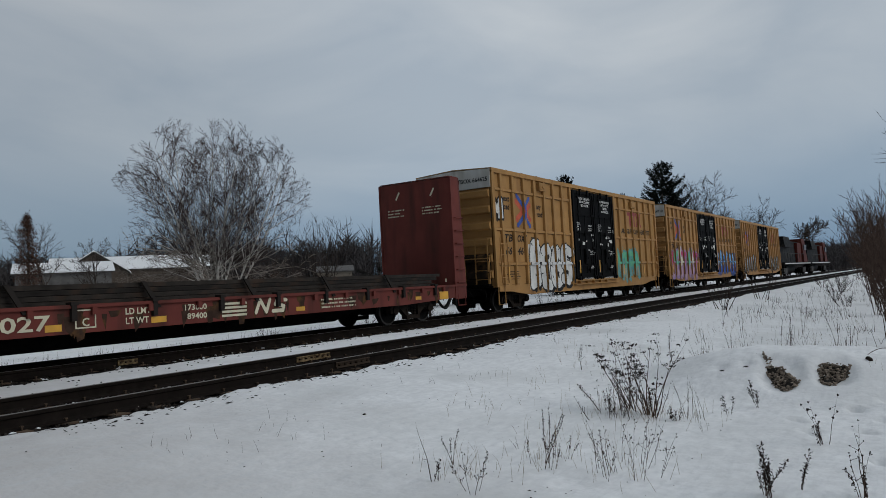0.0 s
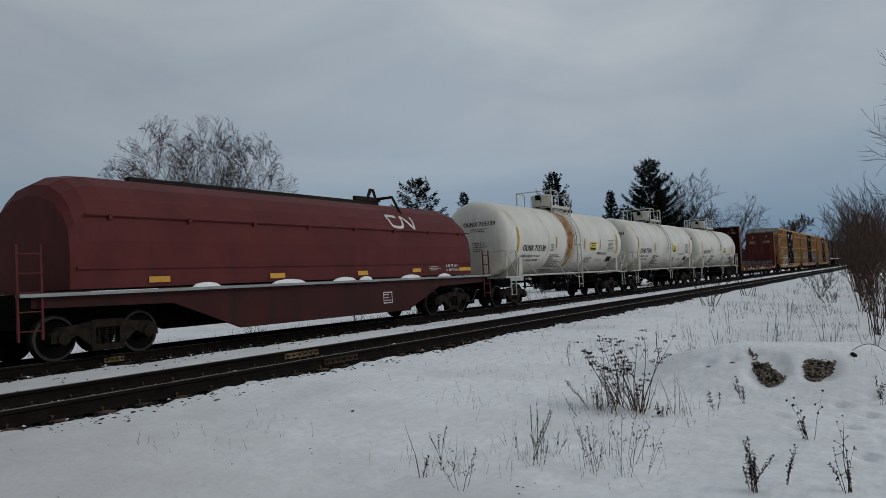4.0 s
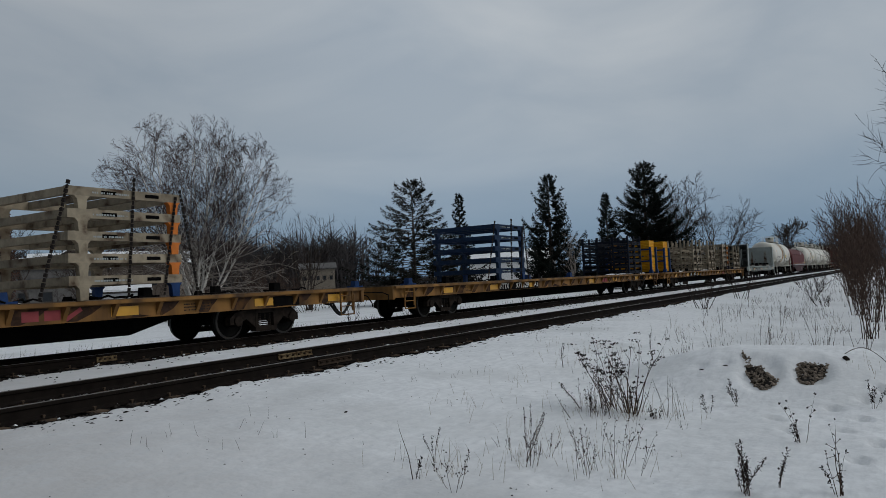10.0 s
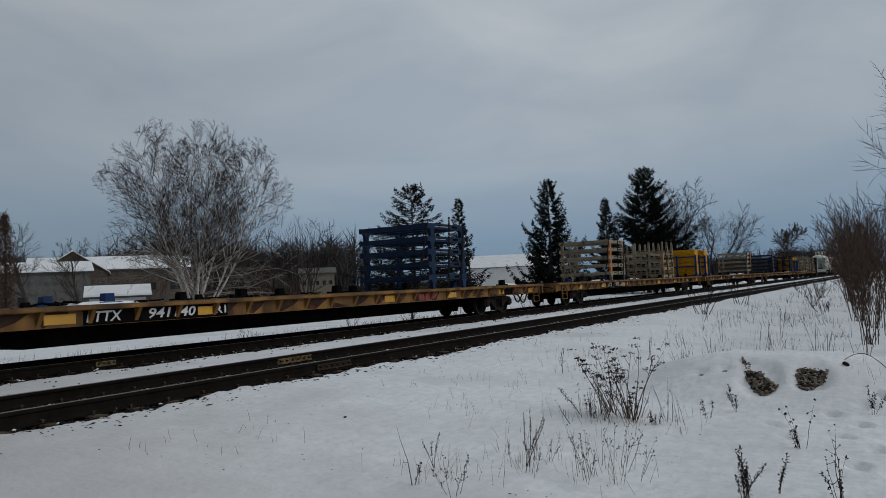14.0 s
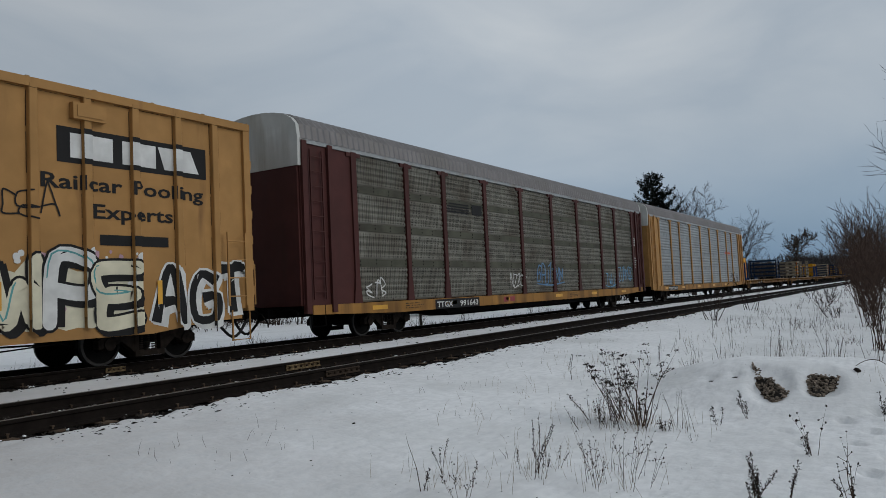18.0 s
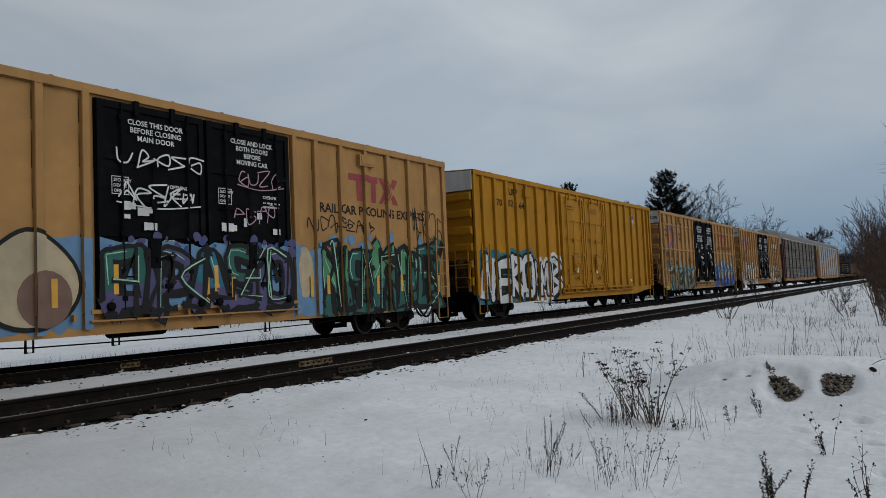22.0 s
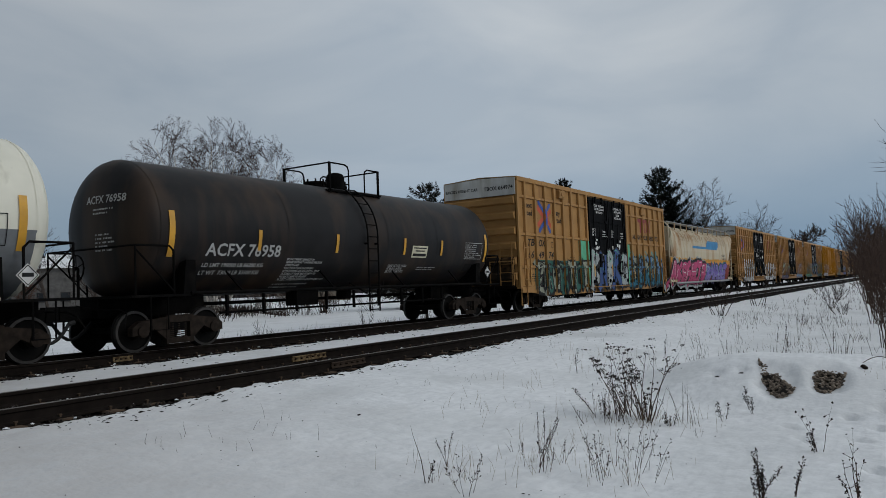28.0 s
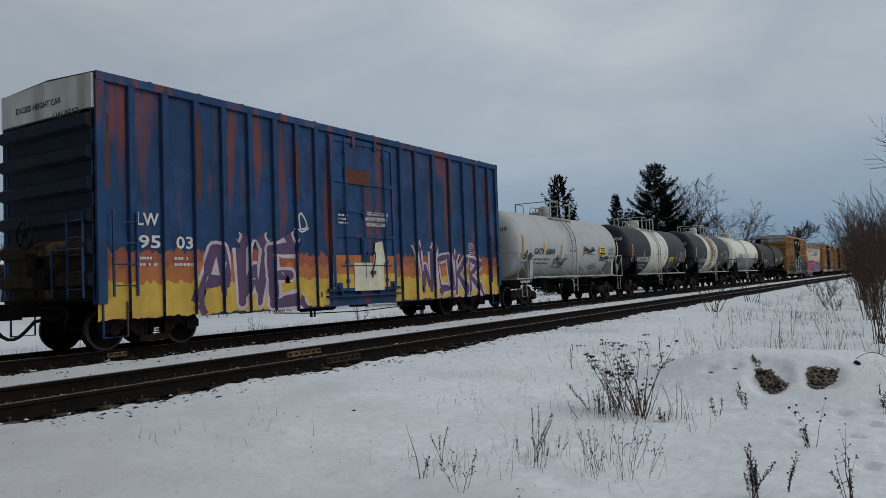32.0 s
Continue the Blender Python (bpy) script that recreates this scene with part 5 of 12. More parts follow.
gr(c, h, sp, (12.3, 18.2, 0.9, 2.4), 5, P_SKY, P_NAVY, 4, wild=0.6, shade=P_BLUE, shine=P_WHITE)
c, h, sp, put = tbox("yellow-tan boxcar with white bubble graffiti", 22.97, "664625", "grid", 13)
gr(c, h, sp, (2.8, 6.6, 0.75, 2.55), 5, P_WHITE, P_BLACK, 5, rounded=True, thick=0.25, base=P_WHITE, word="BOGS", line=0.045)
gr(c, h, sp, (12.3, 15.6, 1.0, 2.35), 4, P_GREEN, P_TEAL, 6, haze=[P_TEAL], wild=0.6, shade=P_SAGE)
gr(c, h, sp, (0.05, 0.62, 3.3, 4.2), 1, P_WHITE, P_BLACK, 7)
# boxcars behind the auto racks
c, h, sp, put = tbox("yellow-tan boxcar with white outlined graffiti, black doors", -319.97, "671334", "plain old", 14)
gr(c, h, sp, (0.95, 6.4, 0.6, 2.2), 6, [P_WHITE, P_CREAM], P_BLACK, 8, haze=[P_MAUVE, P_WHITE], shine=P_TEAL, base=P_CREAM, word="UJANKS", thick=0.21, line=0.035, wild=0.3, block=P_GRAY)
gr(c, h, sp, (12.1, 15.9, 0.75, 2.1), 4, [P_WHITE, P_CREAM], P_BLACK, 9, haze=[P_MAUVE, P_WHITE], shine=P_TEAL, thick=0.21, line=0.035, base=P_CREAM, rounded=True)
gr(c, h, sp, (16.2, 18.6, 0.75, 1.9), 3, P_BLACK, P_WHITE, 10, thick=0.16, line=0.035)
sc(c, h, sp, (12.2, 14.3, 2.7, 3.3), 3, P_BLACK, 31)
sc(c, h, sp, (0.2, 1.7, 2.6, 3.4), 3, P_BLACK, 32, 0.02)
paint("paint_patch", rect(-h + 0.1, -h + 0.75, 0.75, 1.6), P_MAUVE, c, -YW - 0.1, layer=1)
c, h, sp, put = tbox("yellow-tan boxcar with grey and blue graffiti", -340.85, "638238", "grid", 15)
gr(c, h, sp, (1.3, 6.7, 0.62, 1.95), 6, P_SAGE, P_BLACK, 11, haze=[P_AQUA], halo=P_AQUA, shine=P_CREAM, thick=0.15, word="TBEARO", wild=1.0, line=0.06, shade=P_OLIVE, throw=(0.06, -0.05))
paint("spray_dot", [q for x, z in ((0.95, 1.55), (1.1, 1.62), (1.62, 2.05), (2.35, 2.3), (3.9, 2.42), (4.4, 2.3), (5.4, 2.25), (0.86, 0.75), (6.7, 1.2), (6.5, 0.9)) for q in blot(x - h, z, 0.07)], P_PURPLE, c, -YW - 0.02, sp, DP, 3)
gr(c, h, sp, (12.1, 17.9, 0.65, 2.3), 7, [P_MINT, P_SKY], P_NAVY, 12, haze=[P_SKY], shine=P_WHITE, thick=0.15, wild=1.0, base=P_NAVY, shade=P_BLUE, line=0.045, net=2)
sc(c, h, sp, (0.05, 0.75, 2.7, 3.6), 2, P_BLACK, 33)
sc(c, h, sp, (0.1, 0.7, 4.4, 4.8), 3, P_BLACK, 34, 0.025)
sc(c, h, sp, (0.2, 0.7, 1.0, 1.5), 2, P_WHITE, 35)
sc(c, h, sp, (5.2, 6.6, 2.2, 2.55), 4, P_BLACK, 36)
sc(c, h, sp, (17.6, 18.5, 2.1, 2.9), 3, P_TEAL, 37, 0.06)

# yellow double-door boxcar
UP_POSTS = [0.62, 1.45, 2.3, 3.1, 3.9, 4.77, 5.7, 6.65, 12.1, 12.9, 13.85, 14.75, 15.7, 16.6, 17.6, 18.2]
c, h, sp = boxcar("bright yellow double-door boxcar with silver graffiti", -361.35, 18.75, M_YELLOW, UP_POSTS, (6.9, 11.87), door_mat=M_YELLOW, roof_mat=M_YELLOW, slide=3.4)
yy = -YW - 0.02
rnd = random.Random(41)
paint("reporting_mark", words("UP", -h + 2.62, 4.5, 0.24, 0.5) + words("70", -h + 1.65, 4.05, 0.24, 0.42) + words("02", -h + 2.5, 4.08, 0.24, 0.42) + words("64", -h + 3.38, 4.05, 0.24, 0.42), P_BLACK, c, yy, sp, DP, 2, "black reporting marks")
paint("shield", [[(15.6 - h, 4.55), (16.15 - h, 4.55), (16.15 - h, 4.15), (15.87 - h, 3.88), (15.6 - h, 4.15)]], P_WHITE, c, yy, sp, DP, 2, "shield-shaped logo")
paint("shield_top", rect(15.62 - h, 16.13 - h, 4.32, 4.53), P_NAVY, c, yy, sp, DP, 3)
paint("shield_stripe", [q for k in range(4) for q in rect(15.66 - h + k * 0.125, 15.72 - h + k * 0.125, 4.02, 4.3)], P_RED, c, yy, sp, DP, 3)
paint("door_stencil", fine_print(7.5 - h, 8.6 - h, 4.25, 4.5, 2, rnd) + fine_print(10.0 - h, 10.9 - h, 4.25, 4.5, 3, rnd) + fine_print(7.9 - h, 8.7 - h, 2.0, 2.5, 5, rnd) + fine_print(10.1 - h, 10.9 - h, 1.9, 2.5, 5, rnd), P_BLACK, c, DOOR_Y)
paint("door_label", rect(8.2 - h, 8.4 - h, 1.65, 1.85) + rect(10.4 - h, 10.6 - h, 1.6, 1.8) + rect(14.9 - h, 15.1 - h, 1.2, 1.32), P_WHITE, c, DOOR_Y, layer=2)
gr(c, h, sp, (0.4, 4.35, 0.62, 2.3), 4, P_SILVER, P_BLACK, 13, halo=P_DTEAL, word="NERO", thick=0.175, line=0.075)
gr(c, h, sp, (4.75, 6.75, 0.7, 2.35), 2, P_SILVER, P_BLACK, 213, halo=P_WHITE, base=P_CORAL, word="MB", thick=0.145, line=0.065)
gr(c, h, sp, (3.95, 4.75, 1.1, 2.25), 1, P_SILVER, P_BLACK, 214, word="4", thick=0.14, line=0.06)
sc(c, h, sp, (5.1, 5.9, 1.15, 1.4), 3, P_BLACK, 215, 0.02, layer=6)
sc(c, h, sp, (0.55, 0.95, 0.95, 1.25), 2, P_BLACK, 216, 0.025, layer=6)
sc(c, h, sp, (6.0, 6.3, 2.0, 2.2), 2, P_BLACK, 217, 0.015, layer=6)
paint("tag", [q for x, z in ((2.3, 1.1), (4.55, 1.25)) for q in words("LA", x - h, z, 0.2, 0.22)], P_BLACK, c, yy, sp, DP, 8)
bm = B()
box(bm, -h + 3.7, -h + 4.1, yy - 0.13, yy, 4.5, 4.8)
part("routing_board", bm, M_YELLOW, c)

c, h, sp, put = tbox("yellow-tan boxcar covered in green and black graffiti", -381.9, "668067", "plain", 16)
P_LEAF = flat_paint("leaf green spray paint", (0.075, 0.235, 0.115))
P_DUSK = flat_paint("dusky violet spray paint", (0.085, 0.075, 0.16))
P_HIDE = flat_paint("dull brown spray paint", (0.18, 0.11, 0.085))
P_FAWN = flat_paint("fawn spray paint", (0.43, 0.35, 0.225))
gr(c, h, sp, (0.6, 5.0, 0.6, 2.3), 6, [P_DGREEN, P_DTEAL], P_BLACK, 14, haze=[P_SKY], shine=P_MINT, base=P_STEEL, wild=1.0, shade=P_LEAF, thick=0.14, word="SKONBE", net=2)
gr(c, h, sp, (12.95, 18.3, 0.6, 2.5), 6, [P_LEAF, P_DGREEN, P_LEAF], P_BLACK, 15, haze=[P_STEEL], base=P_DGREEN, thick=0.13, wild=1.0, shade=P_DGREEN, line=0.065, word="MSKDE", throw=(0.06, -0.05), shine=P_MINT, net=4)
paint("paint_band", ragged(7.05 - h, 11.9 - h, 1.0, 2.35, random.Random(7), 0.2, 0.1), P_STEEL, c, DOOR_Y, layer=1, label="dull blue sprayed ground")
graffiti(c, (7.1 - h, 11.8 - h, 0.95, 2.3), 5, [P_DGREEN, P_DUSK, P_DTEAL], P_BLACK, 16, DOOR_Y - 0.008, haze=[P_NAVY, P_DUSK], shine=P_MINT, thick=0.15, wild=1.0, shade=P_DUSK, line=0.07, word="OPASO", net=4)
paint("spray_figure", [[(5.85 - h + 0.98 * math.cos(a) * (0.95 - 0.35 * max(0, math.sin(a)) ** 2), 1.5 + (0.98 if math.sin(a) > 0 else 0.8) * math.sin(a)) for a in [k * 0.2094 for k in range(30)]]], P_BLACK, c, yy, sp, DP, 6)
paint("spray_figure", [[(5.85 - h + 0.90 * math.cos(a) * (0.95 - 0.35 * max(0, math.sin(a)) ** 2), 1.5 + (0.9 if math.sin(a) > 0 else 0.72) * math.sin(a)) for a in [k * 0.2094 for k in range(30)]]], P_FAWN, c, yy, sp, DP, 7, "plain fawn spray-painted blob")
paint("spray_figure", [[(6.1 - h + 0.48 * math.cos(k * 0.3142), 1.25 + 0.5 * math.sin(k * 0.3142)) for k in range(20)]], P_HIDE, c, yy, sp, DP, 8, "plain brown spray-painted blob")
paint("paint_band", [q for a, b in ((4.6, 6.95), (12.0, 13.3)) for q in ragged(a - h, b - h, 0.6, 2.38, random.Random(8), 0.16, 0.1)], P_STEEL, c, yy, sp, DP, 1, "dull blue sprayed ground")
paint("spray_figure", [[(12.45 - h + r0 * 0.30 * math.cos(k * 0.3142), 1.7 + r0 * 0.62 * math.sin(k * 0.3142)) for k in range(20)] for r0 in (1.0,)], P_FAWN, c, yy, sp, DP, 2)
for v in (6.2, 9.35, 10.05, 12.6, 15.2, 18.2):
    paint("reflector", rect(v - h, v + 0.11 - h, 1.1, 1.6), P_REFLECT, c, yy - (0.12 if 7 < v < 12 else 0.0), sp, DP, 10)
scrawl(c, (7.4 - h, 9.4 - h, 3.75, 4.05), 4, P_WHITE, 42, DOOR_Y, w=0.04)
scrawl(c, (7.4 - h, 9.2 - h, 3.0, 3.4), 5, P_WHITE, 43, DOOR_Y, w=0.04)
scrawl(c, (10.3 - h, 11.6 - h, 3.6, 4.0), 4, P_MAUVE, 44, DOOR_Y, w=0.03)
scrawl(c, (10.2 - h, 11.4 - h, 2.8, 3.2), 4, P_MAUVE, 45, DOOR_Y, w=0.03)
sc(c, h, sp, (12.6, 15.2, 2.75, 3.1), 5, P_BLACK, 46)
sc(c, h, sp, (0.2, 0.9, 2.7, 3.2), 2, P_BLUE, 47)
sc(c, h, sp, (16.9, 18.6, 2.4, 3.6), 3, P_BLACK, 48)
c, h, sp, put = tbox("yellow-tan boxcar with angular grey-mauve graffiti", -402.5, "667818", "plain", 17)
gr(c, h, sp, (2.0, 6.8, 0.68, 2.35), 6, [P_CREAM, P_MINT], P_BLACK, 17, haze=[P_LILAC], shine=P_WHITE, wild=1.0, thick=0.15, shade=P_DUSK, block=P_DUSK, net=2)
gr(c, h, sp, (12.5, 17.5, 0.66, 2.25), 5, [P_LILACGREY, P_LILACGREY, P_STEEL, P_LILACGREY], P_MAROON, 18, haze=[P_MAUVE], shine=P_CREAM, word="CROE", rounded=True, thick=0.22, shade=P_STEEL, dots=P_WHITE, line=0.07)
sc(c, h, sp, (16.6, 17.9, 0.8, 1.8), 2, P_CREAM, 73, 0.06)
sc(c, h, sp, (17.6, 18.5, 1.4, 2.1), 3, P_SILVER, 49)
c, h, sp, put = tbox("yellow-tan boxcar with large silver graffiti letters", -423.16, "671892", "grid", 18)
gr(c, h, sp, (2.7, 6.8, 0.6, 2.25), 4, P_SILVER, P_BLACK, 19, thick=0.23, word="SOPES", rounded=True, line=0.065, halo=P_WHITE)
gr(c, h, sp, (12.1, 18.0, 0.6, 2.2), 6, P_SILVER, P_BLACK, 20, thick=0.25, word="NUEZOF", base=P_SILVER, splash=0.9, line=0.055)
sc(c, h, sp, (4.0, 6.9, 3.2, 4.0), 6, P_BLACK, 50, 0.045)
sc(c, h, sp, (1.0, 2.6, 0.85, 1.4), 4, P_BLACK, 51, 0.03)
sc(c, h, sp, (4.5, 6.8, 2.5, 2.9), 5, P_BLACK, 52, 0.02)
c, h, sp, put = tbox("yellow-tan boxcar with teal and dark graffiti band", -462.2, "664974", "grid", 19)
paint("paint_band", rect(1.4 - h, 6.9 - h, 0.85, 2.0), P_DGREEN, c, yy, sp, DP, 1)
paint("paint_band", rect(12.2 - h, 17.2 - h, 0.85, 2.1), P_TEAL, c, yy, sp, DP, 1)
paint("paint_band", rect(5.9 - h, 6.9 - h, 0.9, 2.9), P_GREEN, c, yy, sp, DP, 2)
paint("paint_band", rect(12.1 - h, 12.7 - h, 0.9, 2.9), P_GREEN, c, yy, sp, DP, 2)
gr(c, h, sp, (1.5, 6.9, 0.7, 2.0), 7, [P_SAGE, P_DGREEN], P_BLACK, 21, thick=0.16, wild=0.9, shine=P_SAGE, line=0.055, net=2)
gr(c, h, sp, (12.3, 18.2, 0.8, 2.4), 6, [P_STEEL, P_SAGE], P_BLACK, 22, haze=[P_TEAL], wild=0.9, shade=P_DTEAL, thick=0.16, line=0.055, net=2)
graffiti(c, (7.1 - h, 11.8 - h, 0.9, 2.6), 5, [P_GRAY, P_NAVY], P_BLACK, 23, DOOR_Y, shine=P_GREEN, wild=0.7)

# blue and rust 50-foot boxcar with a yellow-orange lower side
M_BLUECAR = material("faded blue paint over rust", (0.022, 0.062, 0.150), 0.65, grain=0.3, scale=2, stain=(0.23, 0.060, 0.030), stain_at=(0.53, 0.66), stain_scale=1.5, streak=True, dust=(0.015, 0.038, 0.09))
# end walls: their shade is painted in as a darker blue than the sides
M_BLUEEND = material("shaded grimy blue end", (0.008, 0.014, 0.026), 0.7, grain=0.3, scale=2, stain=(0.03, 0.016, 0.012), stain_at=(0.55, 0.75))
M_DKRED = material("oxide red roof edge", (0.10, 0.03, 0.03), 0.7, grain=0.2)
LW_POSTS = [0.74, 1.50, 2.28, 3.02, 3.78, 4.56, 5.30, 6.0, 9.65, 10.43, 11.4, 12.37, 13.25, 14.1, 14.95]
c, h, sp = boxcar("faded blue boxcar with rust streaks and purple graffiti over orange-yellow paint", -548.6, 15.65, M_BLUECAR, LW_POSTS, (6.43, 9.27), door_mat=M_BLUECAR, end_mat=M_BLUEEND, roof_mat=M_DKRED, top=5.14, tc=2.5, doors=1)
P_INK = flat_paint("ink blue spray paint", (0.014, 0.02, 0.055))
P_SUNSET = flat_paint("orange-red roller paint", (0.42, 0.15, 0.055))
P_SALMON = flat_paint("salmon roller paint", (0.30, 0.095, 0.055))
P_SUN = flat_paint("yellow roller paint", (0.56, 0.37, 0.07))
P_ORED = flat_paint("bare rust", (0.11, 0.035, 0.022))
for a, b in ((0.02, 6.4), (9.3, 15.63)):
    paint("paint_band", ragged(a - h, b - h, 0.6, 2.02, random.Random(4), 0.07, 0.12), P_SALMON, c, yy, sp, DP, 1, "salmon-orange painted band")
    paint("paint_band", ragged(a - h, b - h, 0.6, 1.72, random.Random(5), 0.09, 0.14), P_SUNSET, c, yy, sp, DP, 2)
    paint("paint_band", ragged(a - h, b - h, 0.59, 1.36, random.Random(6), 0.08, 0.16), P_SUN, c, yy, sp, DP, 3, "yellow painted band along the sill")
paint("paint_band", rect(6.46 - h, 9.24 - h, 1.0, 1.9), P_SUNSET, c, DOOR_Y + 0.02, layer=1)
paint("paint_band", rect(6.46 - h, 9.24 - h, 0.98, 1.4), P_SUN, c, DOOR_Y + 0.02, layer=2)
pol = []
for u0, w, z0, z1 in ((2.24, 0.14, 2.9, 5.05), (12.3, 0.13, 3.3, 5.05), (0.1, 0.2, 3.0, 4.7), (14.7, 0.2, 3.2, 4.9), (5.2, 0.12, 3.2, 5.0)):
    pol += ragged(u0 - h, u0 + w - h, z0, z1, random.Random(int(u0 * 10)), 0.05)
paint("rust_strip", pol, P_ORED, c, yy, sp, DP, 1, "rusty strip where paint has worn off")
paint("rust_strip", rect(7.0 - h, 8.1 - h, 3.8, 4.2), P_ORED, c, DOOR_Y + 0.01, layer=1)
gr(c, h, sp, (2.2, 5.3, 0.66, 2.2), 3, P_PLUM, P_PALELILAC, 24, thick=0.165, word="AWE", block=P_INK, line=0.055, wild=1.0, throw=(0.03, -0.03))
gr(c, h, sp, (10.4, 14.4, 0.7, 2.1), 4, P_PLUM, P_PALELILAC, 25, thick=0.145, word="WOKR", block=P_INK, line=0.055, wild=1.0, throw=(0.03, -0.03))
paint("reporting_mark", words("LW", 0.85 - h, 2.42, 0.25, 0.5) + words("95", 0.88 - h, 1.98, 0.25, 0.5) + words("03", 1.75 - h, 1.98, 0.25, 0.42) + fine_print(0.9 - h, 1.4 - h, 1.6, 1.85, 2, rnd) + fine_print(1.7 - h, 2.2 - h, 1.6, 1.85, 2, rnd) + fine_print(13.4 - h, 14.0 - h, 1.9, 2.4, 7, rnd), P_WHITE, c, yy, sp, DP, 6, "white reporting marks")
paint("door_stencil", [q for i, s in enumerate(("CLOSE AND LOCK", "DOORS BEFORE", "MOVING CAR")) for q in words(s, 8.3 - h, 3.0 - 0.15 * i, 0.1, centre=True)] + fine_print(6.7 - h, 7.1 - h, 2.7, 3.0, 3, rnd), P_WHITE, c, DOOR_Y, layer=2, label="white door stencils")
paint("scratched_patch", rect(7.3 - h, 8.6 - h, 0.95, 1.7) + [[(8.1 - h, 1.7), (8.7 - h, 1.7), (8.55 - h, 2.3), (8.25 - h, 2.25)]], P_CREAM, c, DOOR_Y, layer=1)
sc(c, h, sp, (5.2, 5.6, 2.5, 2.9), 1, P_WHITE, 26, 0.05)
me = bpy.data.meshes.new("end_mark")
pts, fs = [], []
for s, cx, cz, hh, m in (("LW 9503", -0.9, 4.42, 0.16, 0), ("EXCESS HEIGHT CAR", 0.2, 4.78, 0.12, 0)):
    tr, w = letters(s)
    for q in tr:
        fs.append(list(range(len(pts), len(pts) + 3)))
        pts += [(-h - (0.16 if cz < 4.5 else 0.056), cx + (w / 2 - a) * hh, cz + b * hh) for a, b in q]
me.from_pydata(pts, [], fs)
me.materials.append(P_BLACK)
piece("end_mark", me, c, label="end lettering")


# ---- tank cars ----
def paint_round(name, polys, mat, parent, r, zc, layer=1, label=""):
    """Like paint(), bent round the near side of a tank of radius r with its axis at height zc."""
    vs, fs = [], []
    for num, poly in enumerate(polys):
        off = 0.005 * layer + 3e-5 * (num % 110)
        flip = [(z, x) for x, z in poly]
        lo, hi = min(p[0] for p in flip), max(p[0] for p in flip)
        n = max(1, int((hi - lo) / 0.12 + 0.5))
        for k in range(n):
            q = flip if n == 1 else clip(flip, lo + (hi - lo) * k / n, lo + (hi - lo) * (k + 1) / n)
            if q and len(q) > 2:
                fs.append(list(range(len(vs), len(vs) + len(q))))
                vs += [(x, -math.sqrt(max(0.01, (r + off) ** 2 - (z - zc) ** 2)), z) for z, x in q]
    me = bpy.data.meshes.new(name)
    me.from_pydata(vs, [], fs)
    me.materials.append(mat)
    return piece(name, me, parent, label=label)


def shell_rings(x0, x1, r, zc, n=40, head=0.5):
    """Rings of a tank from x0 to x1 with dished heads beyond."""
    out = []
    for k in range(7):
        a = math.pi / 2 * k / 6.5
        out.append((x0 - head * math.cos(a), r * math.sin(a) ** 0.62 if k else 0.02))
    out += [(x0, r), (x1, r)]
    for k in range(6, -1, -1):
        a = math.pi / 2 * k / 6.5
        out.append((x1 + head * math.cos(a), r * math.sin(a) ** 0.62 if k else 0.02))
    return [[(x, rr * math.sin(6.28318 * i / n), zc + rr * math.cos(6.28318 * i / n)) for i in range(n)] for x, rr in out]


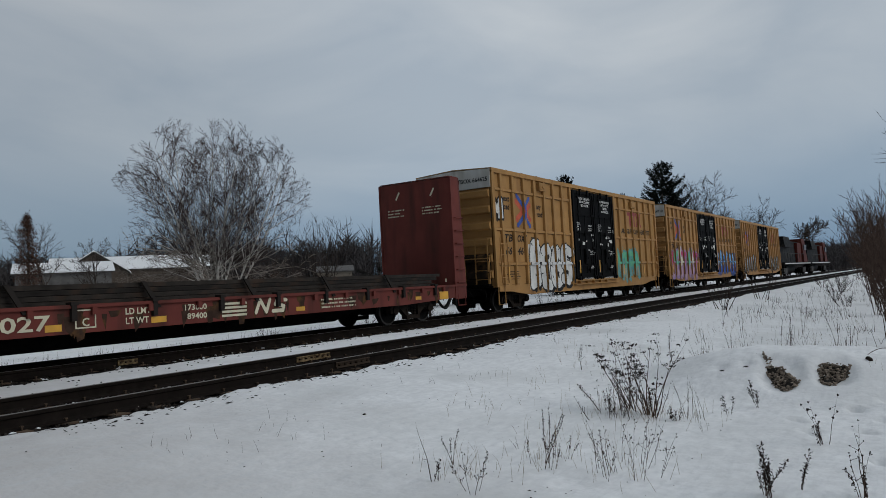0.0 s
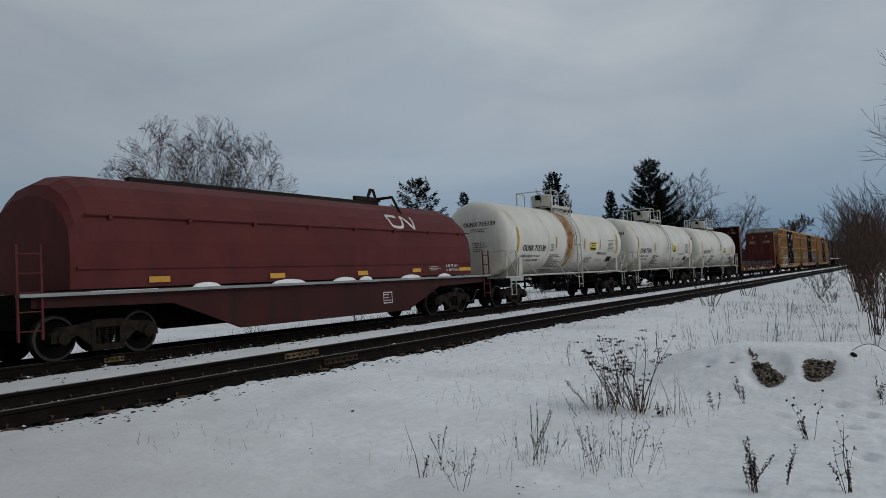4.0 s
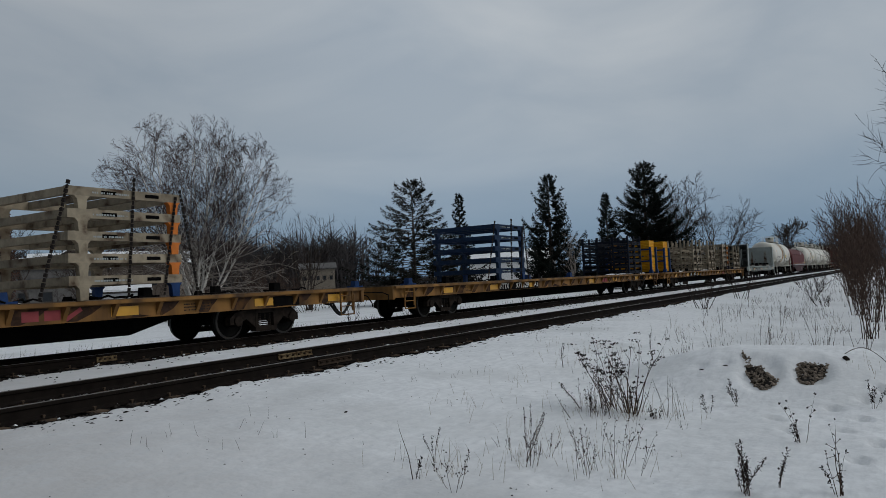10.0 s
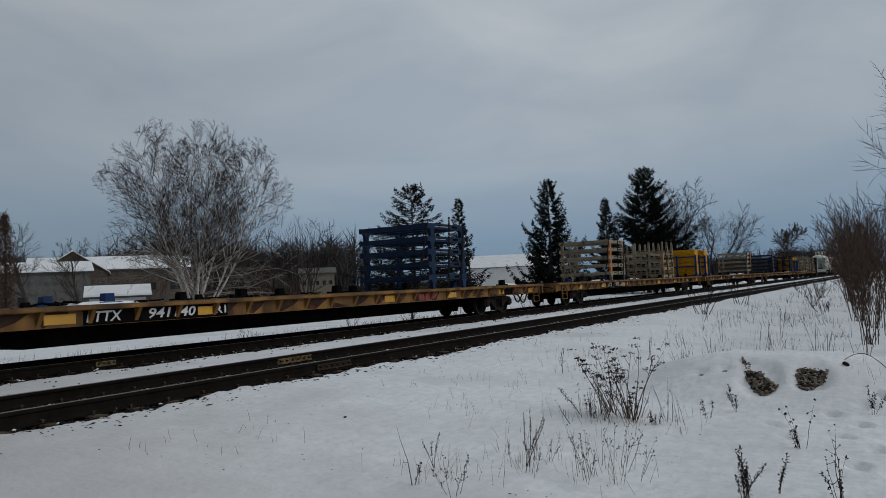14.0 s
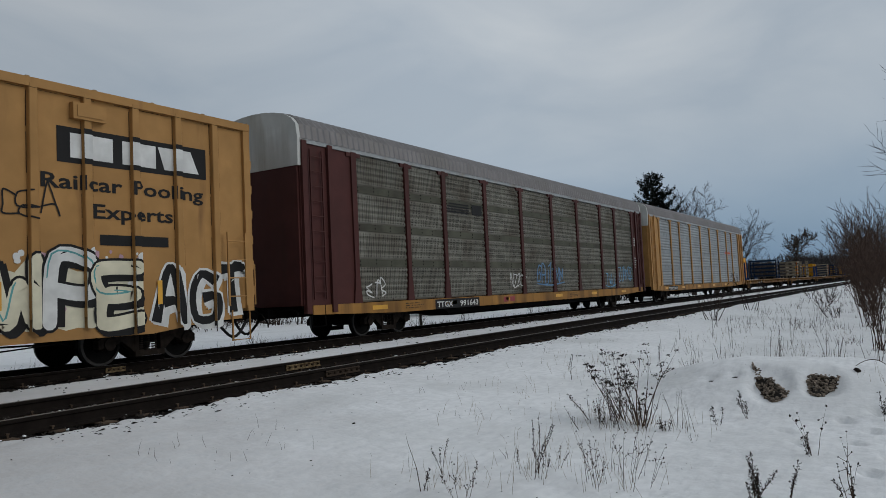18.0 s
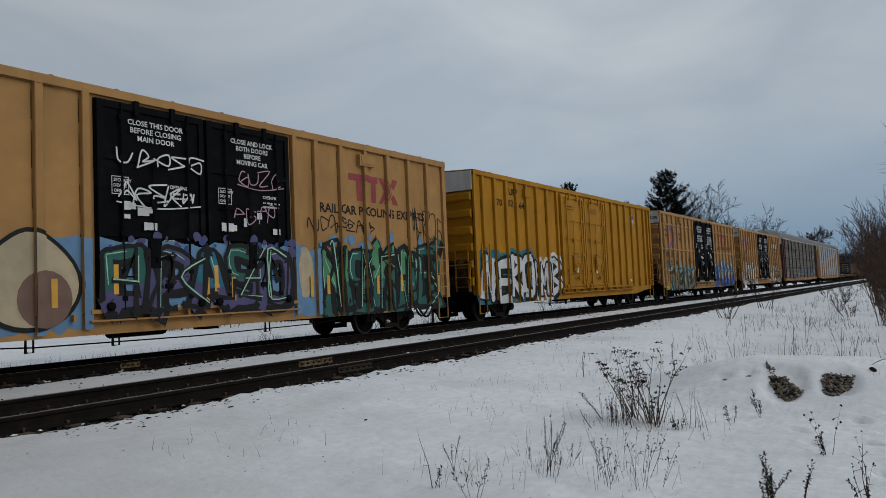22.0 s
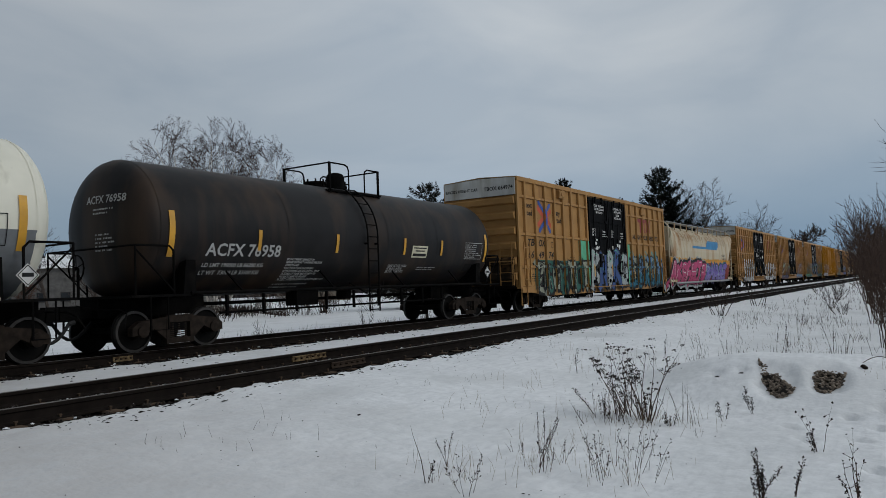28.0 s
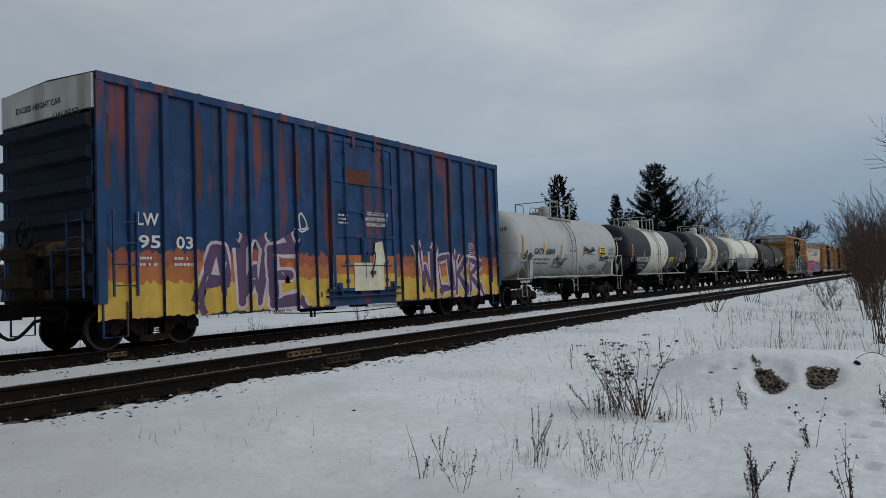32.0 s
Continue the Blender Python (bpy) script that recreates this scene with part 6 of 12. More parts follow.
def tank_car(label, x_rear, x_front, mat, gear, r=1.5, zc=2.62, middle=None, lower=None, marks=None, mark_mat=None, crown="box", seam=1.25, lad_u=0.0, strips=(), stain=None, small_marks=True, name_pos=None, dome_mat=None, data=None, ends=(1.4, 12.0), strip_dz=0.0, top_gear=None, grime=None, rungs=True):
    tg = top_gear or gear
    car, half = rail_car("tank_car", label, x_rear, x_front, 1.95)
    x0, x1 = -half + seam, half - seam
    rings = shell_rings(x0, x1, r, zc)
    bm = loft(B(), rings)
    part("tank", fix(bm), mat, car, smooth=True)
    if middle:
        a, b, m = middle
        bm = loft(B(), [[(x, (r + 0.006) * math.sin(6.28318 * i / 40), zc + (r + 0.006) * math.cos(6.28318 * i / 40)) for i in range(40)] for x in (a, b)], caps=False)
        part("painted_band", fix(bm), m, car, "", True)
    if lower:
        bm = B()
        zs = zc - 0.28
        a0 = math.acos((zs - zc) / r)
        ang = [a0 + (2 * math.pi - 2 * a0) * i / 20 for i in range(21)]
        loft(bm, [[(x, (r + 0.006) * math.sin(a), zc + (r + 0.006) * math.cos(a)) for a in ang] for x in (x0, x1)], closed=False)
        part("painted_belly", fix(bm), lower, car, "", True)
    for x in (x0, x0 + (x1 - x0) * 0.27, x0 + (x1 - x0) * 0.5 + 0.9, x0 + (x1 - x0) * 0.76, x1):
        bm = loft(B(), [[(x + dx, (r + 0.008) * math.sin(6.28318 * i / 40), zc + (r + 0.008) * math.cos(6.28318 * i / 40)) for i in range(40)] for dx in (-0.012, 0.012)], caps=False)
        part("weld_seam", bm, mat, car, "", True)
    # platform, casing and railings on top
    L = lad_u
    G = L + (0.36 if crown == "box" else 0.42)
    pz = zc + r + (0.02 if crown == "box" else -0.2)
    rail_h = 0.78
    for s in (-1, 1):
        bm = B()
        box(bm, G - 1.3, G + 1.0, s * 0.72 - 0.12, s * 0.72 + 0.12, pz, pz + 0.03)
        box(bm, G - 1.3, G + 1.0, s * 0.84 - 0.012, s * 0.84 + 0.012, pz - 0.02, pz + (0.10 if crown == "box" else 0.035))
        for x in (G - 0.9, G + 0.7):
            box(bm, x - 0.03, x + 0.03, s * 0.78 - 0.03, s * 0.78 + 0.03, pz - 0.38, pz)
        part("platform", bm, tg, car)
    for x in (G - 1.28, G + 0.93):
        part("cross_beam", box(B(), x - 0.03, x + 0.03, -0.6, 0.6, pz - 0.03, pz + 0.028), tg, car)
    for s in (-1, 1):
        bm = B()
        box(bm, G - 1.27, G - 1.2, s * 0.84 - 0.012, s * 0.84 + 0.03, pz - 0.25, pz + rail_h)
        pipe(bm, [(G - 1.24, s * 0.84, pz + rail_h - 0.02), (G - 0.62, s * 0.84, pz + rail_h - 0.02), (G - 0.5, s * 0.84, pz + rail_h - 0.06), (G - 0.45, s * 0.84, pz + rail_h - 0.16), (G - 0.45, s * 0.84, pz + 0.05)], 0.022)
        part("railing", bm, tg, car)
        bm = B()
        box(bm, G + 0.86, G + 0.93, s * 0.84 - 0.012, s * 0.84 + 0.03, pz - 0.3, pz + rail_h - 0.04)
        pipe(bm, [(G + 0.9, s * 0.84, pz + rail_h - 0.06), (G + 0.38, s * 0.84, pz + rail_h - 0.06), (G + 0.28, s * 0.84, pz + rail_h - 0.12), (G + 0.25, s * 0.84, pz + rail_h - 0.22), (G + 0.25, s * 0.84, pz + 0.05)], 0.022)
        part("railing", bm, tg, car)
    bm = B()
    pipe(bm, [(G - 1.24, -0.84, pz + rail_h - 0.02), (G - 1.24, 0.84, pz + rail_h - 0.02)], 0.022)
    part("cross_rail", bm, tg, car)
    bm = B()
    pipe(bm, [(G + 0.9, -0.84, pz + rail_h - 0.06), (G + 0.9, 0.84, pz + rail_h - 0.06)], 0.022)
    part("cross_rail", bm, tg, car)
    dm = dome_mat or tg
    pz = zc + r + (0.02 if crown == "box" else -0.02)
    turn = [6.28318 * i / 20 for i in range(20)]
    bm = B()
    if crown == "box":
        loft(bm, [[(G - 0.32 + rr * math.sin(a), rr * math.cos(a), z) for a in turn] for z, rr in ((pz + 0.12, 0.47), (pz + 0.58, 0.50), (pz + 0.585, 0.53), (pz + 0.63, 0.53), (pz + 0.66, 0.46), (pz + 0.68, 0.1))])
        part("dome", fix(bm), dm, car)
        bm = B()
        rod(bm, (G - 0.32, 0, pz - 0.12), (G - 0.32, 0, pz + 0.13), 0.4, 14)
        box(bm, G - 0.86, G - 0.78, -0.1, 0.1, pz + 0.42, pz + 0.64)
        pipe(bm, [(G - 0.80, -0.12, pz + 0.6), (G - 0.82, -0.14, pz + 0.4), (G - 0.78, -0.14, pz + 0.3)], 0.015, 5)
        part("flange", bm, M_BLACK, car)
    else:
        cx = G - 0.05
        loft(bm, [[(cx + rr * math.sin(a), rr * math.cos(a), z) for a in turn] for z, rr in ((pz - 0.05, 0.27), (pz + 0.36, 0.27), (pz + 0.45, 0.23), (pz + 0.5, 0.12), (pz + 0.51, 0.02))])
        part("dome", fix(bm), dm, car)
        bm = B()
        rod(bm, (cx - 0.85, 0.0, pz - 0.15), (cx - 0.85, 0.0, pz + 0.1), 0.28, 14)
        rod(bm, (cx - 0.85, 0.0, pz + 0.1), (cx - 0.85, 0.0, pz + 0.15), 0.32, 14)
        for k in range(8):
            a = k * 0.785
            rod(bm, (cx - 0.85 + 0.3 * math.cos(a), 0.3 * math.sin(a), pz + 0.02), (cx - 0.85 + 0.3 * math.cos(a), 0.3 * math.sin(a), pz + 0.22), 0.025, 5)
        part("manway", fix(bm), dm, car, "bolted manway lid")
    bm = B()
    vx = G + (0.55 if crown == "box" else 0.62)
    rod(bm, (vx, 0.2, pz - 0.1), (vx, 0.2, pz + 0.2), 0.07, 8)
    rod(bm, (vx, 0.2, pz + 0.2), (vx, 0.2, pz + 0.34), 0.035, 8)
    rod(bm, (vx, 0.2, pz + 0.24), (vx, 0.2, pz + 0.27), 0.10, 8)
    part("valve", bm, M_BLACK, car)
    # ladder bent round the side
    bm = B()
    xl = L + (0.2 if crown == "box" else 0.06)
    pts = [(-(r + 0.09) * math.sin(math.radians(th)), zc + (r + 0.09) * math.cos(math.radians(th))) for th in range(30, 91, 6)] + [(-(r + 0.09), zc - 0.9), (-(r + 0.09), 0.5)]
    for dx in (-0.22, 0.22):
        pipe(bm, [(xl + dx, y, z) for y, z in pts], 0.022, 6)
        rod(bm, (xl + dx, -(r + 0.09), zc - 0.2), (xl + dx, -(r - 0.02), zc - 0.2), 0.03, 5)
        pipe(bm, [(xl + dx, -(r + 0.09), 0.95), (xl + dx + (0.55 if dx > 0 else -0.55), -1.3, 1.3)], 0.018, 5)
    left = 0.0
    for (ya, za), (yb, zb) in zip(pts, pts[1:]):
        d = math.hypot(yb - ya, zb - za)
        while left < d:
            t = left / d
            rod(bm, (xl - 0.22, ya + (yb - ya) * t, za + (zb - za) * t), (xl + 0.22, ya + (yb - ya) * t, za + (zb - za) * t), 0.015, 5)
            left += 0.33
        left -= d
    if rungs:
        part("ladder", bm, tg, car)
    else:
        bm.free()
    # stub sills, bolsters, walkways, handrails
    for s in (-1, 1):
        e = s * half
        bm = B()
        box(bm, min(e - s * 0.6, e - s * 3.2), max(e - s * 0.6, e - s * 3.2), -0.32, 0.32, 0.72, 1.12)
        part("stub_sill", bm, M_BLACK, car)
        bm = B()
        xc = e - s * 1.95
        for sy in (-1, 1):
            loft(bm, [[(xc - w, sy * 0.25, 1.02), (xc + w, sy * 0.25, 1.02), (xc + w, sy * 1.42, 1.12), (xc - w, sy * 1.42, 1.12)] if z0 == 0 else [(xc - w, sy * 0.25, 1.5), (xc + w, sy * 0.25, 1.5), (xc + w, sy * 1.46, 1.85), (xc - w, sy * 1.46, 1.85)] for z0, w in ((0, 0.16), (1, 0.12))])
        part("saddle", fix(bm), gear, car)
        bm = B()
        box(bm, min(e - s * 0.55, e - s * 1.9), max(e - s * 0.55, e - s * 1.9), -1.5, 1.5, 1.10, 1.15)
        part("end_walkway", bm, gear, car)
        bm = B()
        for sy in (-1, 1):
            pipe(bm, [(e - s * 1.5, sy * 1.5, 1.15), (e - s * 1.5, sy * 1.5, 2.02), (e - s * 1.4, sy * 1.5, 2.12), (e - s * 0.62, sy * 1.5, 2.12)], 0.022)
            pipe(bm, [(e - s * 0.62, sy * 1.5, 2.12), (e - s * 0.62, sy * 1.5, 1.15)], 0.022)
            pipe(bm, [(e - s * 1.5, sy * 1.5, 1.2), (e - s * 0.62, sy * 1.5, 2.05)], 0.018)
        pipe(bm, [(e - s * 0.62, -1.5, 2.12), (e - s * 0.62, 1.5, 2.12)], 0.02)
        part("end_railing", bm, gear, car)
        bm = B()
        stirrup(bm, e - s * 1.15, -1.5, 0.4, 0.45, 1.12)
        part("stirrup", bm, gear, car)
        bm = B()
        stirrup(bm, e - s * 1.15, 1.5, 0.4, 0.45, 1.12)
        part("stirrup", bm, gear, car)
    bm = B()
    for sy in (-1, 1):
        rod(bm, (-half + 1.9, sy * 1.52, 1.16), (half - 1.9, sy * 1.52, 1.16), 0.036, 8)
        for k in range(4):
            x = -half + 3.3 + (2 * half - 6.6) * k / 3
            rod(bm, (x - 0.25, sy * 1.25, 1.62), (x, sy * 1.52, 1.16), 0.025, 5)
    part("side_rail", bm, tg if rungs else gear, car)
    bm = B()
    for k in range(9):
        x = -half + 3.4 + (2 * half - 6.8) * k / 8
        box(bm, x - 0.03, x + 0.03, -0.9, -0.84, 0.62, 1.1)
    rod(bm, (-half + 3.2, -0.87, 0.7), (half - 3.2, -0.87, 0.7), 0.03, 6)
    rod(bm, (-half + 3.2, 0.4, 0.9), (half - 3.2, 0.4, 0.9), 0.05, 6)
    rod(bm, (0.6, 0, 0.85), (0.6, 0, 1.3), 0.22, 12)
    box(bm, -1.9, -1.1, -0.55, -0.15, 0.75, 1.15)
    part("brake_pipe", bm, M_BLACK, car)
    bm = B()
    hand_wheel(bm, -half + 0.58, 0.4, 1.75)
    rod(bm, (-half + 0.62, 0.4, 1.1), (-half + 0.62, 0.4, 1.75), 0.03)
    part("brake_wheel", fix(bm), M_BLACK, car)
    # lettering; u runs from the rear coupling
    rnd = random.Random(int(abs(x_rear) * 7))
    mm = mark_mat or P_BLACK
    mu, mz, mh, mw = name_pos
    paint_round("reporting_mark", words(marks, mu - half, mz, mh, mw), mm, car, r, zc, 3, "stencilled reporting marks")
    if data:
        paint_round("weight_line", words(data[0], mu - half, mz - 0.24, 0.085, mw * 0.8), mm, car, r, zc, 3)
        paint_round("weight_line", words(data[1], mu - half, mz - 0.40, 0.085, mw * 0.78), mm, car, r, zc, 3)
    else:
        paint_round("data_stencil", fine_print(mu - half, mu - half + mw * 0.85, mz - 0.40, mz - 0.14, 2, rnd), mm, car, r, zc, 3)
    if small_marks:
        pol = []
        for i, s in enumerate(("DO NOT MAKE CONNECTION", "BEFORE VENTING TO RELEASE PRESSURE", "AVOID FLAMES", "VENT TANK WHILE UNLOADING", "AFTER LOADING OR UNLOADING, WASH", "EXTERIOR OF TANK AND DOME WITH", "WATER TO REMOVE SPILLAGE", "PROTECT INTERIOR LINING WHEN ENTERING TANK")):
            pol += words(s, 4.88 - half, zc - 0.68 - 0.068 * i, 0.05)
        paint_round("data_stencil", pol + fine_print(4.86 - half, 6.3 - half, zc - 1.34, zc - 1.2, 2, rnd), mm, car, r, zc, 3)
        pol = []
        for i, s in enumerate(("CONDUCTIVITY TESTED", "AT EACH LOADING", "SEE SHIPPERS RECORDS")):
            pol += words(s, 9.0 - half, zc - 0.82 - 0.08 * i, 0.06)
        paint_round("data_stencil", pol + fine_print(10.5 - half, 11.6 - half, zc - 0.92, zc - 0.8, 2, rnd), mm, car, r, zc, 3)
    else:
        paint_round("data_stencil", fine_print(8.75 - half, 9.8 - half, zc - 1.0, zc - 0.72, 4, rnd), mm, car, r, zc, 3)
    me = bpy.data.meshes.new("end_mark")
    pts, fs = [], []
    tr, w = letters(marks)
    tr = [[(w / 2 * 0.16 - a * 0.16, 0.5 + b * 0.16) for a, b in q] for q in tr]
    tr += [[(-a, b) for a, b in p] for p in fine_print(-0.36, 0.36, 0.26, 0.42, 2, rnd) + fine_print(-0.3, 0.32, -0.5, -0.1, 5, rnd)]
    for q in tr:
        fs.append(list(range(len(pts), len(pts) + len(q))))
        for a, b in q:
            yv, zv = a - 0.35, zc + b
            rho = min(1, math.hypot(yv, zv - zc) / r)
            pts.append((x0 - 0.5 * math.sqrt(1 - rho ** 3.23) - 0.03, yv, zv))
    me.from_pydata(pts, [], fs)
    me.materials.append(mm)
    piece("end_mark", me, car, label="reporting marks on the head")
    for u in strips:
        paint_round("reflector", rect(u - half - 0.05, u - half + 0.05, zc - 0.37 + strip_dz, zc + 0.10 + strip_dz), P_REFLECT, car, r, zc, 4, "yellow reflective strip")
    for u in ends:
        paint_round("reflector", rect(u - half - 0.07, u - half + 0.07, zc - 0.54 + strip_dz, zc + 0.4 + strip_dz), P_REFLECT, car, r, zc, 4, "yellow reflective strip")
    t0 = ends[1] - 1.35 - half
    paint_round("data_panel", outline(t0, t0 + 1.1, zc - 0.46 + strip_dz, zc + 0.08 + strip_dz, 0.016) + fine_print(t0 + 0.05, t0 + 1.05, zc - 0.42 + strip_dz, zc + 0.04 + strip_dz, 7, rnd), mm, car, r, zc, 3)
    paint_round("data_panel", rect(t0 + 0.2, t0 + 0.85, zc - 0.95, zc - 0.72), P_BLACK if mm is not P_WHITE else P_WHITE, car, r, zc, 3)
    s2 = 0.2
    cx, cz = half - 1.45, 1.55
    paint("placard", [[(cx - s2, cz), (cx, cz - s2), (cx + s2, cz), (cx, cz + s2)]], P_WHITE, car, -1.53, label="diamond hazard placard")
    paint("placard_rim", [q for p0, p1 in (((-1, 0), (0, -1)), ((0, -1), (1, 0)), ((1, 0), (0, 1)), ((0, 1), (-1, 0))) for q in band((cx + p0[0] * 0.17, cz + p0[1] * 0.17), (cx + p1[0] * 0.17, cz + p1[1] * 0.17), 0.015)] + rect(cx - 0.1, cx + 0.1, cz - 0.03, cz + 0.04), P_BLACK, car, -1.536)
    if stain:
        pol = []
        back = []
        for k in range(9):
            x, w = L - 0.5 + rnd.gauss(0, 0.2), rnd.uniform(0.06, 0.16)
            back.append([(x - w * 0.7, zc - rnd.uniform(0.5, 1.35)), (x + w * 0.5, zc - rnd.uniform(0.5, 1.35)), (x + w, zc + 1.46), (x - w, zc + 1.46)])
        paint_round("rust_stain", back, P_RUSTPALE, car, r, zc, 1, "pale rust wash below the dome")
        for k in range(46):
            x = L - 0.5 + rnd.gauss(0, 0.25)
            w = rnd.uniform(0.004, 0.026)
            z0, z1 = zc - rnd.uniform(0.2, 1.3), zc + rnd.uniform(0.7, 1.46)
            pol.append([(x - w * 0.4, z0), (x + w * 0.4, z0), (x + w, z1), (x - w, z1)])
        paint_round("rust_stain", pol, stain, car, r, zc, 2, "rust streak below the dome")
    if grime:
        paint_round("rust_stain", [[(x - w, zc - 1.42), (x + w, zc - 1.42), (x + w * 0.4, z), (x - w * 0.4, z)] for x, w, z in ((rnd.uniform(x0, x1), rnd.uniform(0.008, 0.04), zc - 1.40 + 0.34 * rnd.random() ** 2) for k in range(64))], grime, car, r, zc, 1, "dark grime along the belly")
    return car, half


M_WTANK = material("white tank paint", (0.70, 0.675, 0.605), 0.5, grain=0.06, scale=1.2, stain=(0.42, 0.35, 0.25), stain_at=(0.56, 0.78), stain_scale=0.9, streak=True, dust=(0.60, 0.57, 0.49))
M_WGEAR = material("off-white fittings", (0.52, 0.50, 0.44), 0.6, grain=0.12, stain=(0.24, 0.17, 0.10), stain_at=(0.55, 0.75))
M_BTANK = material("black tank paint", (0.012, 0.0112, 0.0115), 0.5, spec=0.16, grain=0.25, scale=1.5, stain=(0.046, 0.029, 0.019), stain_at=(0.48, 0.72), stain_scale=0.8, streak=True)
M_BTANK2 = material("dark blue-black tank paint", (0.017, 0.020, 0.027), 0.5, spec=0.2, grain=0.2, scale=1.5, stain=(0.04, 0.04, 0.042), stain_at=(0.5, 0.8))
M_CTANK = material("cream tank paint", (0.74, 0.715, 0.60), 0.5, grain=0.07, scale=1.5, stain=(0.36, 0.33, 0.24), stain_at=(0.58, 0.8), streak=True)
M_GTANK = material("pale grey tank paint", (0.43, 0.44, 0.435), 0.5, grain=0.06, scale=1.2, stain=(0.30, 0.28, 0.24), stain_at=(0.56, 0.8), streak=True, stain_scale=0.9)
M_GGEAR = material("pale grey fittings", (0.38, 0.38, 0.35), 0.6, grain=0.12, stain=(0.22, 0.18, 0.13))
M_BELLY = material("grey lower tank paint", (0.15, 0.158, 0.165), 0.55, grain=0.15, stain=(0.2, 0.19, 0.17), stain_at=(0.6, 0.8), streak=True)
P_RUSTPALE = material("pale rust wash", (0.47, 0.34, 0.21), 0.85, grain=0.2, scale=3, stain=(0.62, 0.56, 0.46), stain_at=(0.42, 0.68), stain_scale=1.4, streak=True)
P_GRIME = material("belly grime", (0.42, 0.37, 0.29), 0.9, grain=0.3, scale=4, stain=(0.5, 0.45, 0.37), stain_at=(0.45, 0.65), stain_scale=2.0)
P_RUST = material("rust streak", (0.26, 0.10, 0.03), 0.9, grain=0.4, scale=5, stain=(0.42, 0.28, 0.15), stain_at=(0.45, 0.6), stain_scale=2.0)

P_TANPLATE = flat_paint("tan stencil ground", (0.48, 0.33, 0.17))
P_SOFTW = flat_paint("dulled white stencil", (0.42, 0.42, 0.41))


def warning(c, hf, u0, u1, z0, z1, r, zc, mat=None):
    """Yellow panel with three unreadable lines."""
    paint_round("warning_panel", rect(u0 - hf, u1 - hf, z0, z1), mat or P_LABEL, c, r, zc, 3, "warning panel with black print")
    h = (z1 - z0) / 7
    w = u1 - u0
    paint_round("warning_print", rect(u0 - hf + 0.08 * w, u1 - hf - 0.08 * w, z1 - 1.7 * h, z1 - h) + rect(u0 - hf + 0.2 * w, u1 - hf - 0.2 * w, z1 - 3.4 * h, z1 - 2.7 * h) + rect(u0 - hf + 0.06 * w, u1 - hf - 0.06 * w, z0 + 0.8 * h, z0 + 2.4 * h), P_BLACK, c, r, zc, 4)


def squiggle(c, hf, u0, u1, z0, z1, r, zc, seed, mat=P_BLACK, w=0.028):
    """A looping sprayed scribble."""
    rnd = random.Random(seed)
    n = int((u1 - u0) / 0.13)
    pol = []
    for k in range(2):
        pts = []
        for i in range(n * 6):
            f = i / (n * 6.0)
            ph = f * n * 6.283 * 0.8 + k
            pts.append((u0 - hf + (u1 - u0) * f + 0.11 * math.cos(ph) + rnd.gauss(0, 0.012), (z0 + z1) / 2 + (z1 - z0) * (0.36 * math.sin(ph) * (0.5 + 0.5 * math.sin(f * 17 + k * 2)) + 0.2 * math.sin(f * 9 + seed)) + rnd.gauss(0, 0.01)))
        pol += stroke(pts, w)
    pol += stroke([(u0 - hf - 0.1, z0 + 0.05), (u1 - hf + 0.15, z0 - 0.02)], w)
    paint_round("tag", pol, mat, c, r, zc, 5, "black sprayed tag")


for xr, num, st, lab, dat, s1, s3 in ((-15.4, "OLNX 715050", None, "white acid tank car with a white box-shaped dome housing", ("LD LMT 202600 LB  91900 KG", "LT WT  60400 LB  27400 KG"), 4.72, 11.12),
                                      (-30.4, "OLNX 715061", None, "white acid tank car with black reporting marks", ("LD LMT 202600 LB  91900 KG", "LT WT  60400 LB  27400 KG"), 5.0, 10.2),
                                      (-45.4, "OLNX 715139", P_RUST, "white acid tank car with a rust streak below its dome", ("LD LMT 218600 LB  99150 KG", "LT WT  67400 LB  30550 KG"), 5.42, 10.72),
                                      (-79.0, "OLNX 715118", P_RUST, "white tank car with rust-stained dome and black marks", ("LD LMT 202600 LB  91900 KG", "LT WT  60400 LB  27400 KG"), 5.2, 10.4)):
    c, hf = tank_car(lab, xr, xr + 15.0, M_WTANK, M_WGEAR, marks=num, strips=(s1, 8.40 if xr > -20 else 8.68, s3), stain=st, name_pos=(2.2, 2.12, 0.24, 2.15), data=dat, ends=(1.77, 13.15), grime=P_GRIME)
    warning(c, hf, *((9.1, 9.85) if xr > -20 else (s3 - 1.3, s3 - 0.55)), 2.17, 2.58, 1.5, 2.62)
    paint_round("product_name", words("HYDROCHLORIC ACID", 10.35 - hf, 2.0, 0.105, 1.45), P_BLACK, c, 1.5, 2.62, 3, "black product lettering")
    paint_round("plate_mark", outline(4.86 - hf, 5.14 - hf, 2.14, 2.42, 0.02) + words("C", 5.0 - hf, 2.18, 0.11, centre=True) + words("PLATE", 5.0 - hf, 2.32, 0.05, centre=True), P_BLACK, c, 1.5, 2.62, 3)

